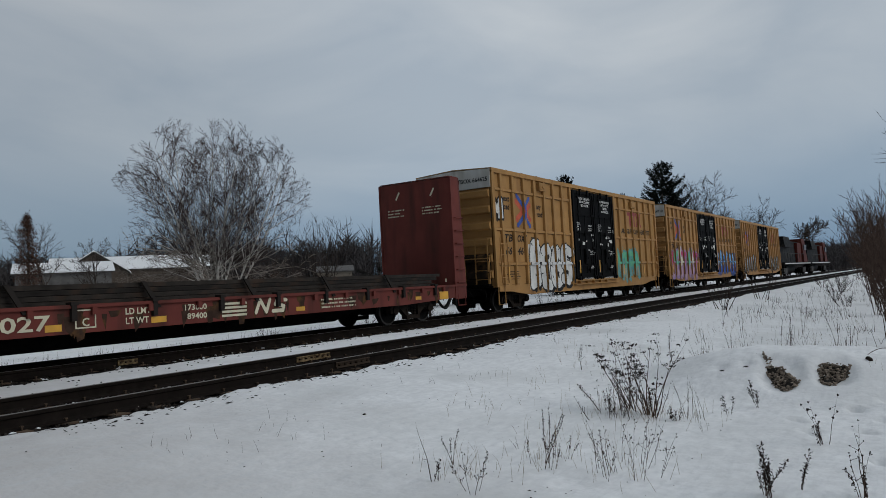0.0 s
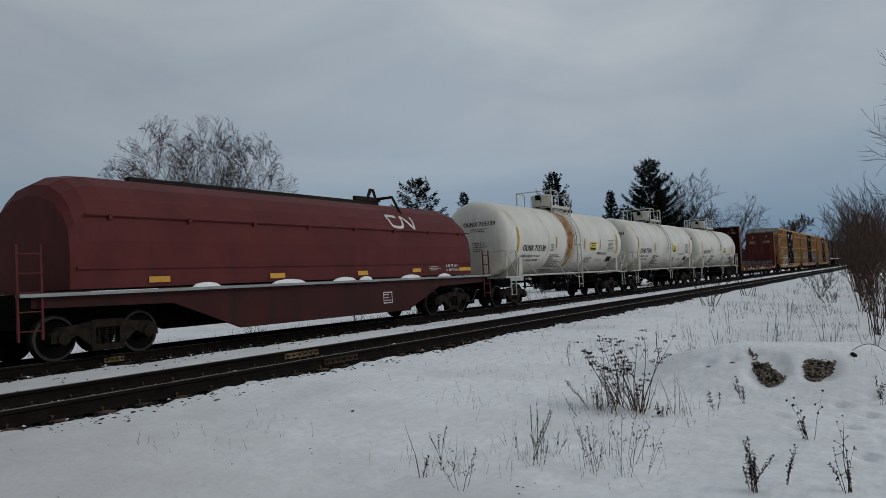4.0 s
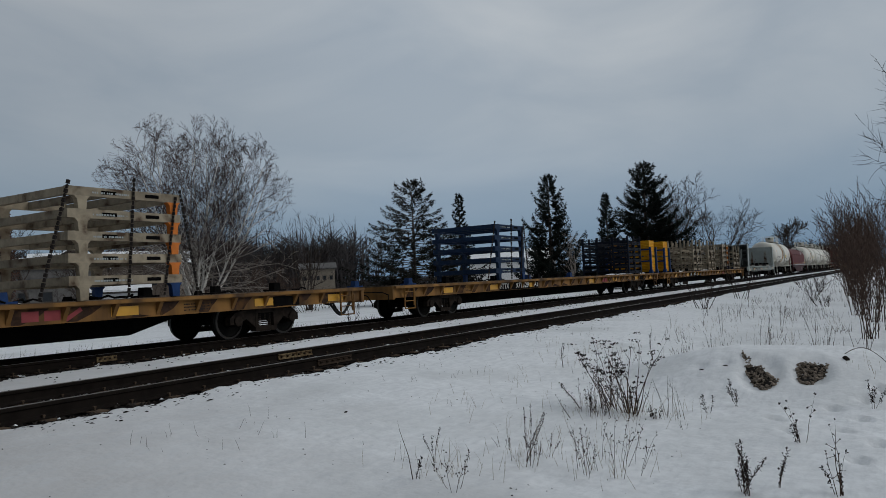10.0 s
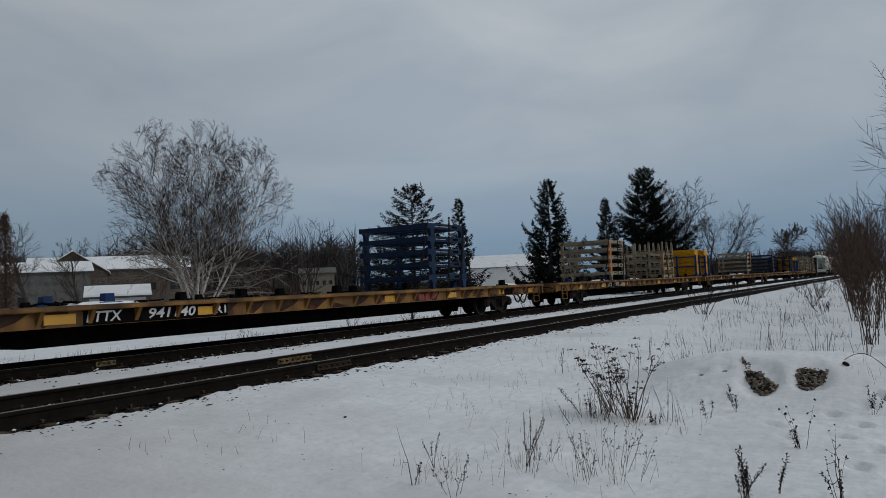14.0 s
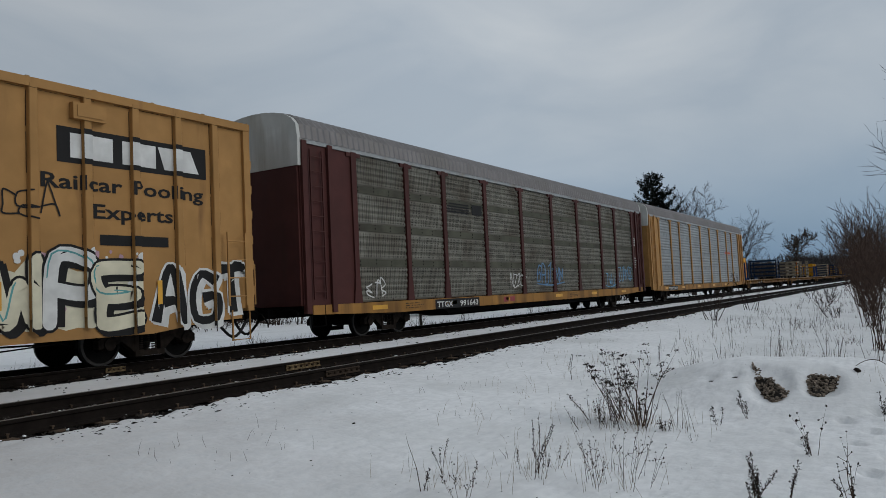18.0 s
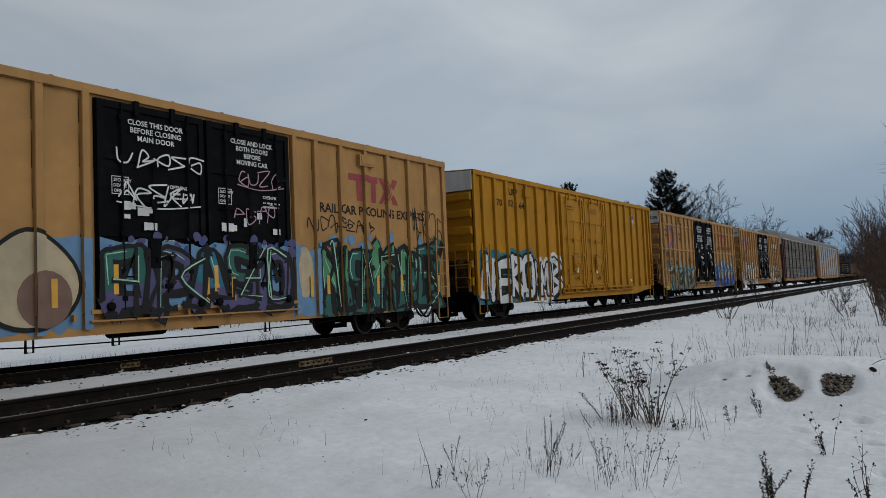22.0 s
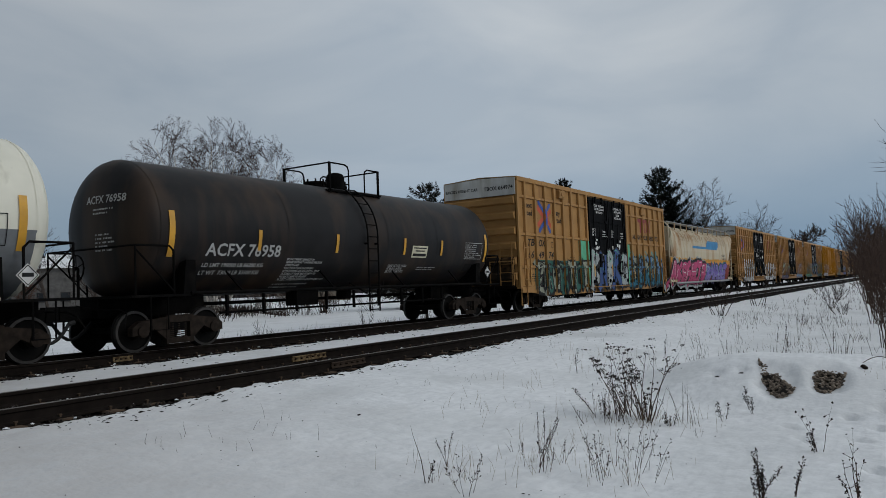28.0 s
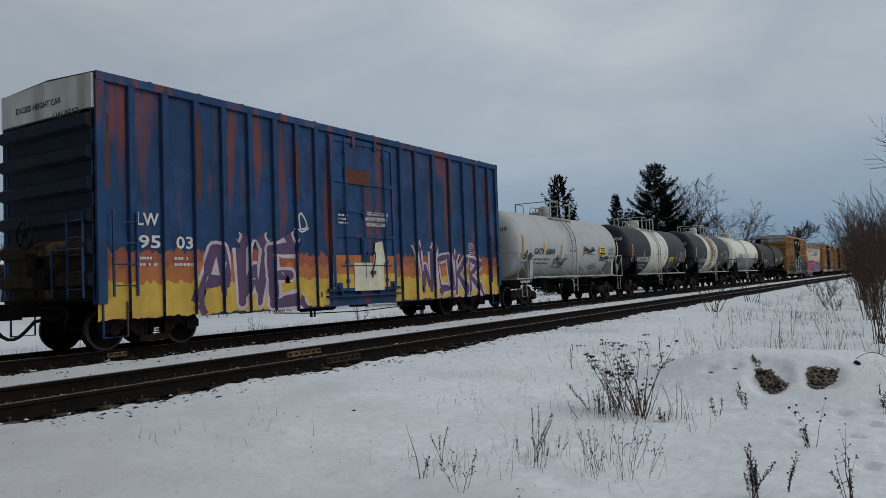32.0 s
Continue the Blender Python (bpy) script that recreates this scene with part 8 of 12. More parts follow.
crate_stack(c, hf, 27.55, 28.5)
c, hf, e, top = long_flat("yellow flat car with beige platforms and yellow crates", -185.4, -156.7, ("FTTX", "972603"), True, 2.6)
crate_stack(c, hf, 1.3, 2.25)
bunk_stack(c, hf, 19.4, 21.9, M_TANRACK, orange=M_ORANGE)
c, hf, e, top = long_flat("yellow flat car with platforms, stake racks and crates", -214.1, -185.4, ("FTTX", "975038"), True)
bunk_stack(c, hf, 7.9, 10.4, M_TANRACK, orange=M_ORANGE)
post_rack(c, hf, 18.2, 20.6, M_TANRACK)
crate_stack(c, hf, 26.95, 27.9)
c, hf, e, top = long_flat("yellow flat car with stacked blue platforms and crates", -242.5, -214.1, ("FTTX", "941140"), True)
crate_stack(c, hf, 0.9, 1.85)
bunk_stack(c, hf, 19.0, 21.4, M_BLUERACK)


def bulkhead_flat(label, x_rear, x_front, mat, b_top, deck, sill_low, inner, shade_mat, tc, seed, rust=None, belly=0.45):
    car, half = rail_car("bulkhead_flat_car", label, x_rear, x_front, tc)
    e = half - 0.85
    rnd = random.Random(seed)
    bm = B()
    box(bm, -e, e, -1.36, 1.36, deck - 0.1, deck)
    part("deck", bm, M_PLANK, car)
    for s in (-1, 1):
        bm = B()
        prism(bm, [(-e, deck + 0.01), (e, deck + 0.01), (e, sill_low + 0.12), (e - 3.4, sill_low), (-e + 3.4, sill_low), (-e, sill_low + 0.12)], s * 1.40 - 0.04, s * 1.40 + 0.04, "y")
        part("side_sill", fix(bm), mat, car)
        bm = B()
        box(bm, -e, e, s * 1.45 - 0.05, s * 1.45 + 0.05, deck - 0.03, deck + 0.035)
        part("top_flange", bm, mat, car)
        g = B()
        box(g, -0.05, 0.05, -0.04, 0.04, deck - 0.16, deck - 0.02, top=(0.0, 0.0))
        meg = mesh_of("stake_pocket", g, mat)
        for k in range(16):
            piece("stake_pocket", meg, car, (-e + 1.4 + (2 * e - 2.8) * k / 15, s * 1.475, 0))
    bm = B()
    prism(bm, [(-half + 0.9, deck - 0.1), (half - 0.9, deck - 0.1), (half - 0.9, 0.5), (half - 5.2, 0.5), (half - 6.2, belly), (-half + 6.2, belly), (-half + 5.2, 0.5), (-half + 0.9, 0.5)], -0.4, 0.4, "y")
    for k in range(8):
        x = -e + 3 + (2 * e - 6) * k / 7
        box(bm, x - 0.06, x + 0.06, -1.35, 1.35, 0.7, deck - 0.1)
    part("centre_sill", fix(bm), M_BLACK, car)
    for s in (-1, 1):
        xi, xo = s * inner, s * (inner + 0.62)
        a, b = min(xi, xi + s * 0.06), max(xi, xi + s * 0.06)
        bm = B()
        box(bm, a, b, -1.42, 1.42, deck, b_top)
        bh = part("bulkhead", bm, mat, car)
        # dark sheet, buttresses and ribs carry the recess's shadow in their colour
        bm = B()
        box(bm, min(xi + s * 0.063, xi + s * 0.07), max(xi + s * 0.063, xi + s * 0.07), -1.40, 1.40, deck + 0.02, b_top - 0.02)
        part("backing", bm, shade_mat, bh, "back of the bulkhead with recess shade painted on")
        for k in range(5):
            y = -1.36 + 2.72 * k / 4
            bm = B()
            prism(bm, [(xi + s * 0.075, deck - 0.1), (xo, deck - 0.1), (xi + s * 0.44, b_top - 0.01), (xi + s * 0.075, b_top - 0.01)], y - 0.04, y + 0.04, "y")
            part("buttress", fix(bm), shade_mat, bh)
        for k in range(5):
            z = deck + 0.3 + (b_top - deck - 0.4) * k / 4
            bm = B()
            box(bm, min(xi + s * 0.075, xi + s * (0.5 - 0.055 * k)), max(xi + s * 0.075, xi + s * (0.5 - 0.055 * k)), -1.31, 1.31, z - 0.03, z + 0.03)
            part("shelf_rib", bm, shade_mat, bh)
        bm = B()
        prism(bm, [(xi - s * 0.02, sill_low + 0.05), (xo + s * 0.02, sill_low + 0.05), (xo + s * 0.02, deck + 0.1), (xi + s * 0.50, b_top + 0.02), (xi - s * 0.02, b_top + 0.02)], -1.46, -1.41, "y")
        part("side_plate", fix(bm), mat, bh)
        bm = B()
        prism(bm, [(xi - s * 0.02, sill_low + 0.05), (xo + s * 0.02, sill_low + 0.05), (xo + s * 0.02, deck + 0.1), (xi + s * 0.50, b_top + 0.02), (xi - s * 0.02, b_top + 0.02)], 1.41, 1.46, "y")
        part("side_plate", fix(bm), mat, bh)
        bm = B()
        box(bm, min(xi, xi + s * 0.52), max(xi, xi + s * 0.52), -1.40, 1.40, b_top + 0.022, b_top + 0.05)
        part("cap_plate", bm, mat, bh)
        for k in range(6):
            z = deck + 0.1 + k * 0.42
            if z < b_top - 0.2:
                bm = B()
                pipe(bm, [(xi + s * 0.08, -1.45, z), (xi + s * 0.08, -1.53, z), (xi + s * 0.50, -1.53, z), (xi + s * 0.50, -1.45, z)], 0.015, 5)
                part("grab_iron", bm, mat, bh)
        bm = B()
        pipe(bm, [(xi + s * 0.6, -0.9, deck + 0.2), (xi + s * 0.75, -0.9, deck + 1.6), (xi + s * 0.4, -0.9, deck + 1.75)], 0.02)
        ladder(bm, xi + s * 0.55, -0.55, deck + 0.1, b_top - 0.5, 0.4, 5, along="y")
        part("end_ladder", bm, mat, bh)
        bm = B()
        stirrup(bm, s * (e - 0.3), -1.46, 0.45, 0.42, sill_low + 0.2)
        part("stirrup", bm, mat, car)
        if rust:
            pol = [(-0.7, 0.16), (0.75, 0.14), (-0.6, 0.07)]
            bm = B()
            for y, w in pol:
                xx = xi - s * 0.004
                face(bm, [(xx, y - w, deck + 0.05), (xx, y + w, deck + 0.05), (xx, y + w * 0.5, b_top - 0.5), (xx, y - w * 0.4, b_top - 0.4)])
            part("rust_stain", bm, rust, bh)
    return car, half, e, rnd


M_NSRED = worn("dull oxide red paint", (0.15, 0.036, 0.028), rust=(0.045, 0.020, 0.015), at=(0.50, 0.70))
M_RTGREY = worn("pale grey-green car paint", (0.33, 0.36, 0.34), rust=(0.13, 0.085, 0.05), at=(0.60, 0.74))
# bulkhead backs get a darkened red with the recess shade painted in
c, hf, e, rnd = bulkhead_flat("dull red bulkhead flat car loaded with steel bars", -0.1, 21.95, M_NSRED, 4.58, 1.06, 0.58, 9.55, material("shaded dark red steel", (0.045, 0.012, 0.011), 0.85, grain=0.35, scale=4), 3.4, 71, belly=0.26)
for k in range(11):
    bm = B()
    x = -8.3 + 1.66 * k
    box(bm, x - 0.05, x + 0.05, -1.52, -1.44, 0.80, 1.12)
    box(bm, x - 0.07, x + 0.07, -1.54, -1.36, 1.08, 1.14)
    part("stake_clamp", bm, M_CHAIN, c)
pol = []
for k in range(70):
    x, w, z1 = rnd.uniform(-9, 9), rnd.uniform(0.03, 0.22), rnd.uniform(0.82, 1.04)
    pol.append([(x - w * 0.5, z1 - rnd.uniform(0.1, 0.4)), (x + w * 0.4, z1 - rnd.uniform(0.1, 0.4)), (x + w, z1), (x - w * 0.8, z1)])
paint("rust_stain", pol, P_RUSTSHADE, c, -1.44, layer=1, label="dark rust patches below the stake pockets")
u = lambda v: v - hf
paint("reporting_mark", words("NS", u(4.3), 0.68, 0.26, 0.5) + words("118", u(5.3), 0.68, 0.26, 0.72) + words("027", u(6.45), 0.68, 0.26, 0.85) + words("LD LMT", u(8.75), 0.86, 0.12, 0.55) + words("LT WT", u(8.75), 0.68, 0.12, 0.5) + words("173600", u(10.1), 0.86, 0.12, 0.55) + words("89400", u(10.15), 0.68, 0.12, 0.5) + outline(u(7.75), u(8.15), 0.66, 1.0, 0.025) + words("C", u(7.95), 0.7, 0.15, centre=True) + fine_print(u(14.2), u(15.6), 0.66, 0.95, 3, rnd), P_CREAM, c, -1.44, layer=2, label="cream stencilled marks")
paint("logo_bar", [q for k in range(4) for q in rect(u(11.05), u(11.75), 0.66 + k * 0.085, 0.71 + k * 0.085)] + stroke([(u(12.02), 0.70), (u(12.16), 0.98), (u(12.34), 0.70), (u(12.46), 0.98)], 0.085) + stroke([(u(12.98), 0.95), (u(12.68), 0.97), (u(12.62), 0.86), (u(12.90), 0.81), (u(12.86), 0.71), (u(12.54), 0.71)], 0.085), P_CREAM, c, -1.44, layer=2)
for spot in rect(u(7.2), u(7.5), 0.64, 0.76) + rect(u(9.3), u(9.65), 0.66, 0.78) + rect(u(13.3), u(13.6), 0.66, 0.76) + rect(u(18.3), u(18.6), 0.7, 0.8) + rect(u(19.6), u(20.1), 0.66, 0.9) + rect(u(2.2), u(2.6), 0.66, 0.9):
    paint("reflector", [spot], P_REFLECT, c, -1.44, layer=3)
paint("bulkhead_marks", rect(u(20.0), u(20.05), 1.2, 1.3), P_CREAM, c, -1.44, layer=1)
me = bpy.data.meshes.new("bulkhead_print")
pts, fs = [], []
for poly in fine_print(-1.1, -0.3, 3.45, 3.75, 3, rnd) + fine_print(0.3, 1.1, 3.45, 3.75, 3, rnd) + band((-0.75, 4.05), (-0.6, 4.3), 0.06) + band((0.65, 4.05), (0.8, 4.3), 0.06):
    fs.append(list(range(len(pts), len(pts) + len(poly))))
    pts += [(9.55 - 0.006, -y, z) for y, z in poly]
me.from_pydata(pts, [], fs)
me.materials.append(P_CREAM)
piece("bulkhead_print", me, c, label="small cream stencils on the bulkhead")
me = bpy.data.meshes.new("bulkhead_print")
pts, fs = [], []
for s, cz in (("NS", 4.25), ("11802", 3.95)):
    tr, w = letters(s)
    for q in tr:
        fs.append([len(pts), len(pts) + 1, len(pts) + 2])
        pts += [(-9.55 - 0.066 - 0.02, -0.75 + (w / 2 - a) * 0.2, cz + b * 0.2) for a, b in q]
me.from_pydata(pts, [], fs)
me.materials.append(P_CREAM)
piece("bulkhead_print", me, c, label="cream number on the rear bulkhead")
# steel bars on the deck
M_BAR = material("dark rolled steel", (0.022, 0.018, 0.015), 0.6, metal=0.3, grain=0.4, scale=4, per=0.35, stain=(0.05, 0.03, 0.02))
load = thing("steel_bar_load", "long dark steel bars bundled on the red flat car deck", "steel bars", "loads on the flat cars", at=(c.location.x, TRAIN_Y, 1.06))
CARS.append(load)
me_bar = mesh_of("bar", box(B(), -8.7, 8.7, -0.055, 0.055, -0.045, 0.045), M_BAR)
rnd = random.Random(9)
for lay in range(4):
    for k in range(15):
        piece("bar", me_bar, load, (rnd.uniform(-0.5, 0.4), -1.2 + k * 0.17 + rnd.uniform(-0.02, 0.02), 0.06 + lay * 0.1))
for x in (-7, -4.4, -1.8, 0.8, 3.4, 6.0):
    bm = B()
    for sy in (-1, 1):
        loft(bm, [[(x + dx - 0.05, sy * yy, z), (x + dx + 0.05, sy * yy, z), (x + dx + 0.05, sy * (yy + 0.04), z), (x + dx - 0.05, sy * (yy + 0.04), z)] for dx, yy, z in ((0.25, 1.44, -0.1), (0.0, 1.32, 0.42), (0, 0.0, 0.45))])
    part("tie_band", fix(bm), M_CHAIN, load)
# backs in a darker grey: recess shade in the colour, plus grime stains
c, hf, e, rnd = bulkhead_flat("empty pale grey bulkhead flat car with rust-streaked bulkheads", -98.0, -78.7, M_RTGREY, 3.37, 1.2, 0.72, 7.75, material("shaded grimy grey steel", (0.105, 0.112, 0.105), 0.85, grain=0.35, scale=4, stain=(0.03, 0.027, 0.023), stain_at=(0.46, 0.64), stain_scale=1.6), 2.4, 72, material("rust run", (0.09, 0.05, 0.03), 0.9, grain=0.4, scale=4, stain=(0.28, 0.27, 0.24), stain_at=(0.4, 0.6), stain_scale=3))
u = lambda v: v - hf
paint("reporting_mark", words("RTAX 19045", u(5.2), 0.84, 0.23, 1.75) + outline(u(7.15), u(7.4), 0.84, 1.1, 0.02) + words("LD LMT 226600", u(7.6), 1.0, 0.09, 1.1) + words("LT WT 39400", u(7.6), 0.85, 0.09, 1.0) + fine_print(u(2.6), u(3.4), 0.8, 0.9, 2, rnd) + fine_print(u(13.2), u(14.2), 0.9, 1.05, 2, rnd) + fine_print(u(15.6), u(16.6), 0.95, 1.1, 2, rnd), P_BLACK, c, -1.44, layer=2, label="black reporting marks")
for spot in rect(u(1.75), u(2.3), 0.8, 1.05) + rect(u(4.6), u(5.0), 0.9, 1.02) + rect(u(9.0), u(9.6), 0.88, 1.0) + rect(u(12.0), u(12.4), 0.92, 1.06) + rect(u(16.9), u(17.2), 0.95, 1.1):
    paint("reflector", [spot], P_REFLECT, c, -1.44, layer=2)
P_SOOT = material("oily grime", (0.022, 0.019, 0.016), 0.85, grain=0.4, scale=5, stain=(0.10, 0.085, 0.065), stain_at=(0.5, 0.68), stain_scale=2.5)
low = [[(px, max(pz, 0.735 + max(0.0, 0.12 * (abs(px) - e + 3.4) / 3.4))) for px, pz in p] for p in ragged(-e + 0.05, e - 0.05, 0.735, 0.86, rnd, 0.13, 0.9)]
paint("rust_strip", low, P_SOOT, c, -1.44, layer=1, label="oily grime along the lower sill")
runs = []
for k in range(60):
    x, w = rnd.uniform(-e + 0.3, e - 0.3), rnd.uniform(0.01, 0.05)
    runs.append([(x - w * 0.4, 1.13 - rnd.uniform(0.08, 0.3)), (x + w * 0.4, 1.13 - rnd.uniform(0.08, 0.3)), (x + w, 1.14), (x - w, 1.14)])
paint("rust_stain", runs, P_RUSTSHADE, c, -1.44, layer=1.5, label="rust runs below the top flange")
paint("lift_mark", words("LIFT", u(1.32), 3.2, 0.1, centre=True) + words("HERE", u(1.32), 3.06, 0.1, centre=True) + rect(u(1.26), u(1.40), 2.72, 2.92), P_BLACK, c, -1.462, layer=1, label="LIFT HERE stencil")
M_DUNN = material("grey timber skid", (0.20, 0.19, 0.17), 0.9, grain=0.3, scale=6)
for k, x in enumerate((-5.9, -3.6, -1.2, 1.2, 3.6, 5.9)):
    bm = B()
    box(bm, x - 0.95, x + 0.95, -1.15, -0.9, 1.2, 1.38)
    box(bm, x - 0.95, x + 0.95, 0.9, 1.15, 1.2, 1.38)
    part("deck_skid", bm, M_DUNN if k % 2 else M_BLACK, c)
    for y in (-1.02, 1.02):
        bm = B()
        box(bm, x + 0.35, x + 0.75, y - 0.15, y + 0.15, 1.38, 1.58, top=(0.05, 0.02))
        part("load_chock", fix(bm), M_BLACK, c)


# ---- auto racks ----
def auto_rack(label, x_rear, frame_mat, panel_mat, sill_mat, seed, cap=M_ENDWHITE, dots=True):
    car, half = rail_car("auto_rack_car", label, x_rear - 0.62, x_rear + 27.4 + 0.62, 4.6)
    h = 13.7
    rnd = random.Random(seed)
    eave, bot = 5.05, 0.95
    posts = [2.1, 4.6, 6.7, 9.45, 12.3, 15.2, 18.0, 20.95, 23.0, 25.75]
    tiers = [(0.97, 1.94), (2.14, 2.92), (3.12, 3.97), (4.17, 5.02)]
    for s in (-1, 1):
        bm = B()
        prism(bm, [(-h + 0.3, bot), (h - 0.3, bot), (h - 0.3, 0.72), (h - 4, 0.62), (-h + 4, 0.62), (-h + 0.3, 0.72)], s * 1.46 - 0.05, s * 1.46 + 0.05, "y")
        part("side_sill", fix(bm), sill_mat, car)
        for a, b in zip(posts, posts[1:]):
            for z0, z1 in tiers:
                n = max(4, int((z1 - z0) / 0.16))
                prof = []
                for k in range(n):
                    z = z0 + (z1 - z0) * k / n
                    d = (z1 - z0) / n
                    prof += [(s * 1.44, z), (s * 1.475, z + d * 0.3), (s * 1.475, z + d * 0.6), (s * 1.44, z + d * 0.9)]
                prof += [(s * 1.44, z1), (s * 1.40, z1), (s * 1.40, z0)]
                bm = B()
                prism(bm, prof, a - h + 0.08, b - h - 0.08)
                part("panel", fix(bm), panel_mat, car)
        for z in (2.04, 3.02, 4.07):
            for a, b in zip(posts, posts[1:]):
                bm = B()
                box(bm, a - h + 0.06, b - h - 0.06, s * 1.44 - 0.03, s * 1.44 + 0.05, z - 0.10, z + 0.10)
                part("panel_band", bm, M_BANDPANEL if dots else panel_mat, car)
        for p in posts:
            bm = B()
            prism(bm, [(p - h - 0.11, eave), (p - h + 0.11, eave), (p - h + 0.09, 1.7), (p - h + 0.17, bot), (p - h - 0.17, bot), (p - h - 0.09, 1.7)], s * 1.47 - 0.06, s * 1.47 + 0.04, "y")
            part("post", fix(bm), frame_mat, car)
            bm = B()
            box(bm, p - h - 0.30, p - h + 0.30, s * 1.47 - 0.05, s * 1.47 + 0.06, eave - 0.13, eave - 0.02)
            part("post_head", bm, frame_mat, car)
        for a, b in ((-h, posts[0] - h), (posts[-1] - h, h)):
            bm = B()
            box(bm, a, b, s * 1.45 - 0.03, s * 1.45 + 0.03, bot, eave)
            part("end_side_plate", bm, frame_mat, car)
        for x in (-h + 0.12, h - 0.12, -h + 1.1, h - 1.0):
            bm = B()
            box(bm, x - 0.09, x + 0.09, s * 1.49 - 0.07, s * 1.49 + 0.05, bot - 0.2, eave + 0.04)
            part("end_post", bm, frame_mat, car)
        bm = B()
        box(bm, -h, h, s * 1.46 - 0.06, s * 1.46 + 0.06, eave - 0.02, eave + 0.10)
        part("top_chord", bm, M_GALV, car)
    if dots:
        vs, fs = [], []
        for a, b in zip(posts, posts[1:]):
            x = a - h + 0.2
            while x < b - h - 0.15:
                if rnd.random() < 0.94:
                    for z0, z1 in tiers:
                        z = z0 + 0.07
                        while z < z1 - 0.05:
                            if rnd.random() < 0.93:
                                k = len(vs)
                                vs += [(x, -1.479, z), (x + 0.024, -1.479, z), (x + 0.024, -1.479, z + 0.045), (x, -1.479, z + 0.045)]
                                fs.append([k, k + 1, k + 2, k + 3])
                            z += 0.075
                x += rnd.choice((0.075, 0.075, 0.11))
        me = bpy.data.meshes.new("perforation")
        me.from_pydata(vs, [], fs)
        me.materials.append(M_BLACK)
        q = piece("perforation", me, car)
        q["kind"] = "stuff"
    pol = []
    for a, b in zip(posts, posts[1:]):
        for z in (1.03, 2.0, 2.1, 2.98, 3.08, 4.03, 4.13, 4.98):
            for k in range(4):
                pol += blot(a - h + 0.18 + (b - a - 0.36) * k / 3, z + (0.02 if k % 2 else -0.02), 0.026, 7)
    paint("band_bolt", pol, M_BLACK, car, -1.488, layer=1)
    paint("panel_seam", [q for x in (h - 0.80, h - 1.30, h - 1.92) for q in rect(x - 0.015, x + 0.015, bot + 0.15, eave - 0.15)] + rect(h - 0.90, h - 0.86, bot, eave) + rect(h - 1.9, h - 1.2, bot + 0.14, bot + 0.16), P_BLACK, car, -1.483, layer=1, label="dark gap beside the ladder bay")
    # curved ribbed roof
    prof = []
    for k in range(13):
        a = math.pi * k / 12
        prof.append((-1.52 * math.cos(a), eave + 0.08 + 0.82 * math.sin(a) ** 0.6))
    bm = B()
    rings = []
    n = 230
    for k in range(n + 1):
        x = -h + 0.05 + (2 * h - 0.1) * k / n
        o = 1.022 if k % 2 else 1.0
        rings.append([(x, y * o, eave + (z - eave) * (o + 0.01)) for y, z in prof])
    vs = [[bm.verts.new(p) for p in r] for r in rings]
    for r0, r1 in zip(vs, vs[1:]):
        for i in range(12):
            bm.faces.new((r0[i], r0[i + 1], r1[i + 1], r1[i]))
    part("roof", fix(bm), M_RIBROOF, car)
    for s in (-1, 1):
        bm = B()
        prism(bm, [(-1.44, bot), (1.44, bot), (1.44, 4.45), (-1.44, 4.45)], s * h - 0.06, s * h + 0.02)
        part("end_door", fix(bm), frame_mat, car)
        bm = B()
        loft(bm, [[(s * h + dx, y, z) for y, z in [(-1.5, 4.45)] + [(y * 1.0, z) for y, z in prof] + [(1.5, 4.45)]] for dx in (-0.08, 0.04)])
        part("end_cap", fix(bm), cap, car)
        bm = B()
        for y in (-0.72, 0.0, 0.72):
            box(bm, s * h - 0.05, s * h + 0.06, y - 0.04, y + 0.04, bot, 4.45)
        part("door_rib", bm, frame_mat, car)
        bm = B()
        ladder(bm, s * (h - 0.55), -1.56, 1.1, 4.9, 0.45, 10)
        part("side_ladder", bm, frame_mat, car)
        bm = B()
        stirrup(bm, s * (h - 0.5), -1.5, 0.5, 0.42, 0.95)
        part("stirrup", bm, M_BLACK, car)
    bm = B()
    box(bm, -h, h, -1.42, 1.42, 0.86, 0.97)
    prism(bm, [(-h - 0.2, 0.9), (h + 0.2, 0.9), (h + 0.2, 0.66), (h - 7, 0.62), (h - 8.5, 0.34), (-h + 8.5, 0.34), (-h + 7, 0.62), (-h - 0.2, 0.66)], -0.45, 0.45, "y")
    prism(bm, [(-h + 6.2, 0.86), (h - 6.2, 0.86), (h - 7.0, 0.46), (-h + 7.0, 0.46)], -1.3, 1.3, "y")
    part("underframe", fix(bm), M_BLACK, car)
    paint("data_stencil", fine_print(h - 1.0 - 0.5, h - 1.05, 2.0, 2.6, 5, rnd) + outline(h - 1.65, h - 1.2, 3.2, 3.6, 0.03) + fine_print(h - 1.6, h - 1.2, 3.25, 3.55, 3, rnd), P_WHITE if frame_mat is M_MAROON else P_BLACK, car, -1.48, layer=2)
    for x in (-11, -7.2, -3, 1.5, 5.6, 9.8):
        paint("reflector", rect(x, x + 0.7, 0.74, 0.86), P_REFLECT, car, -1.51, layer=1)
    paint("data_stencil", fine_print(-9.4, -8.3, 0.7, 0.9, 3, rnd) + fine_print(3.0, 4.1, 0.7, 0.9, 3, rnd), P_BLACK, car, -1.51, layer=1)
    return car, h


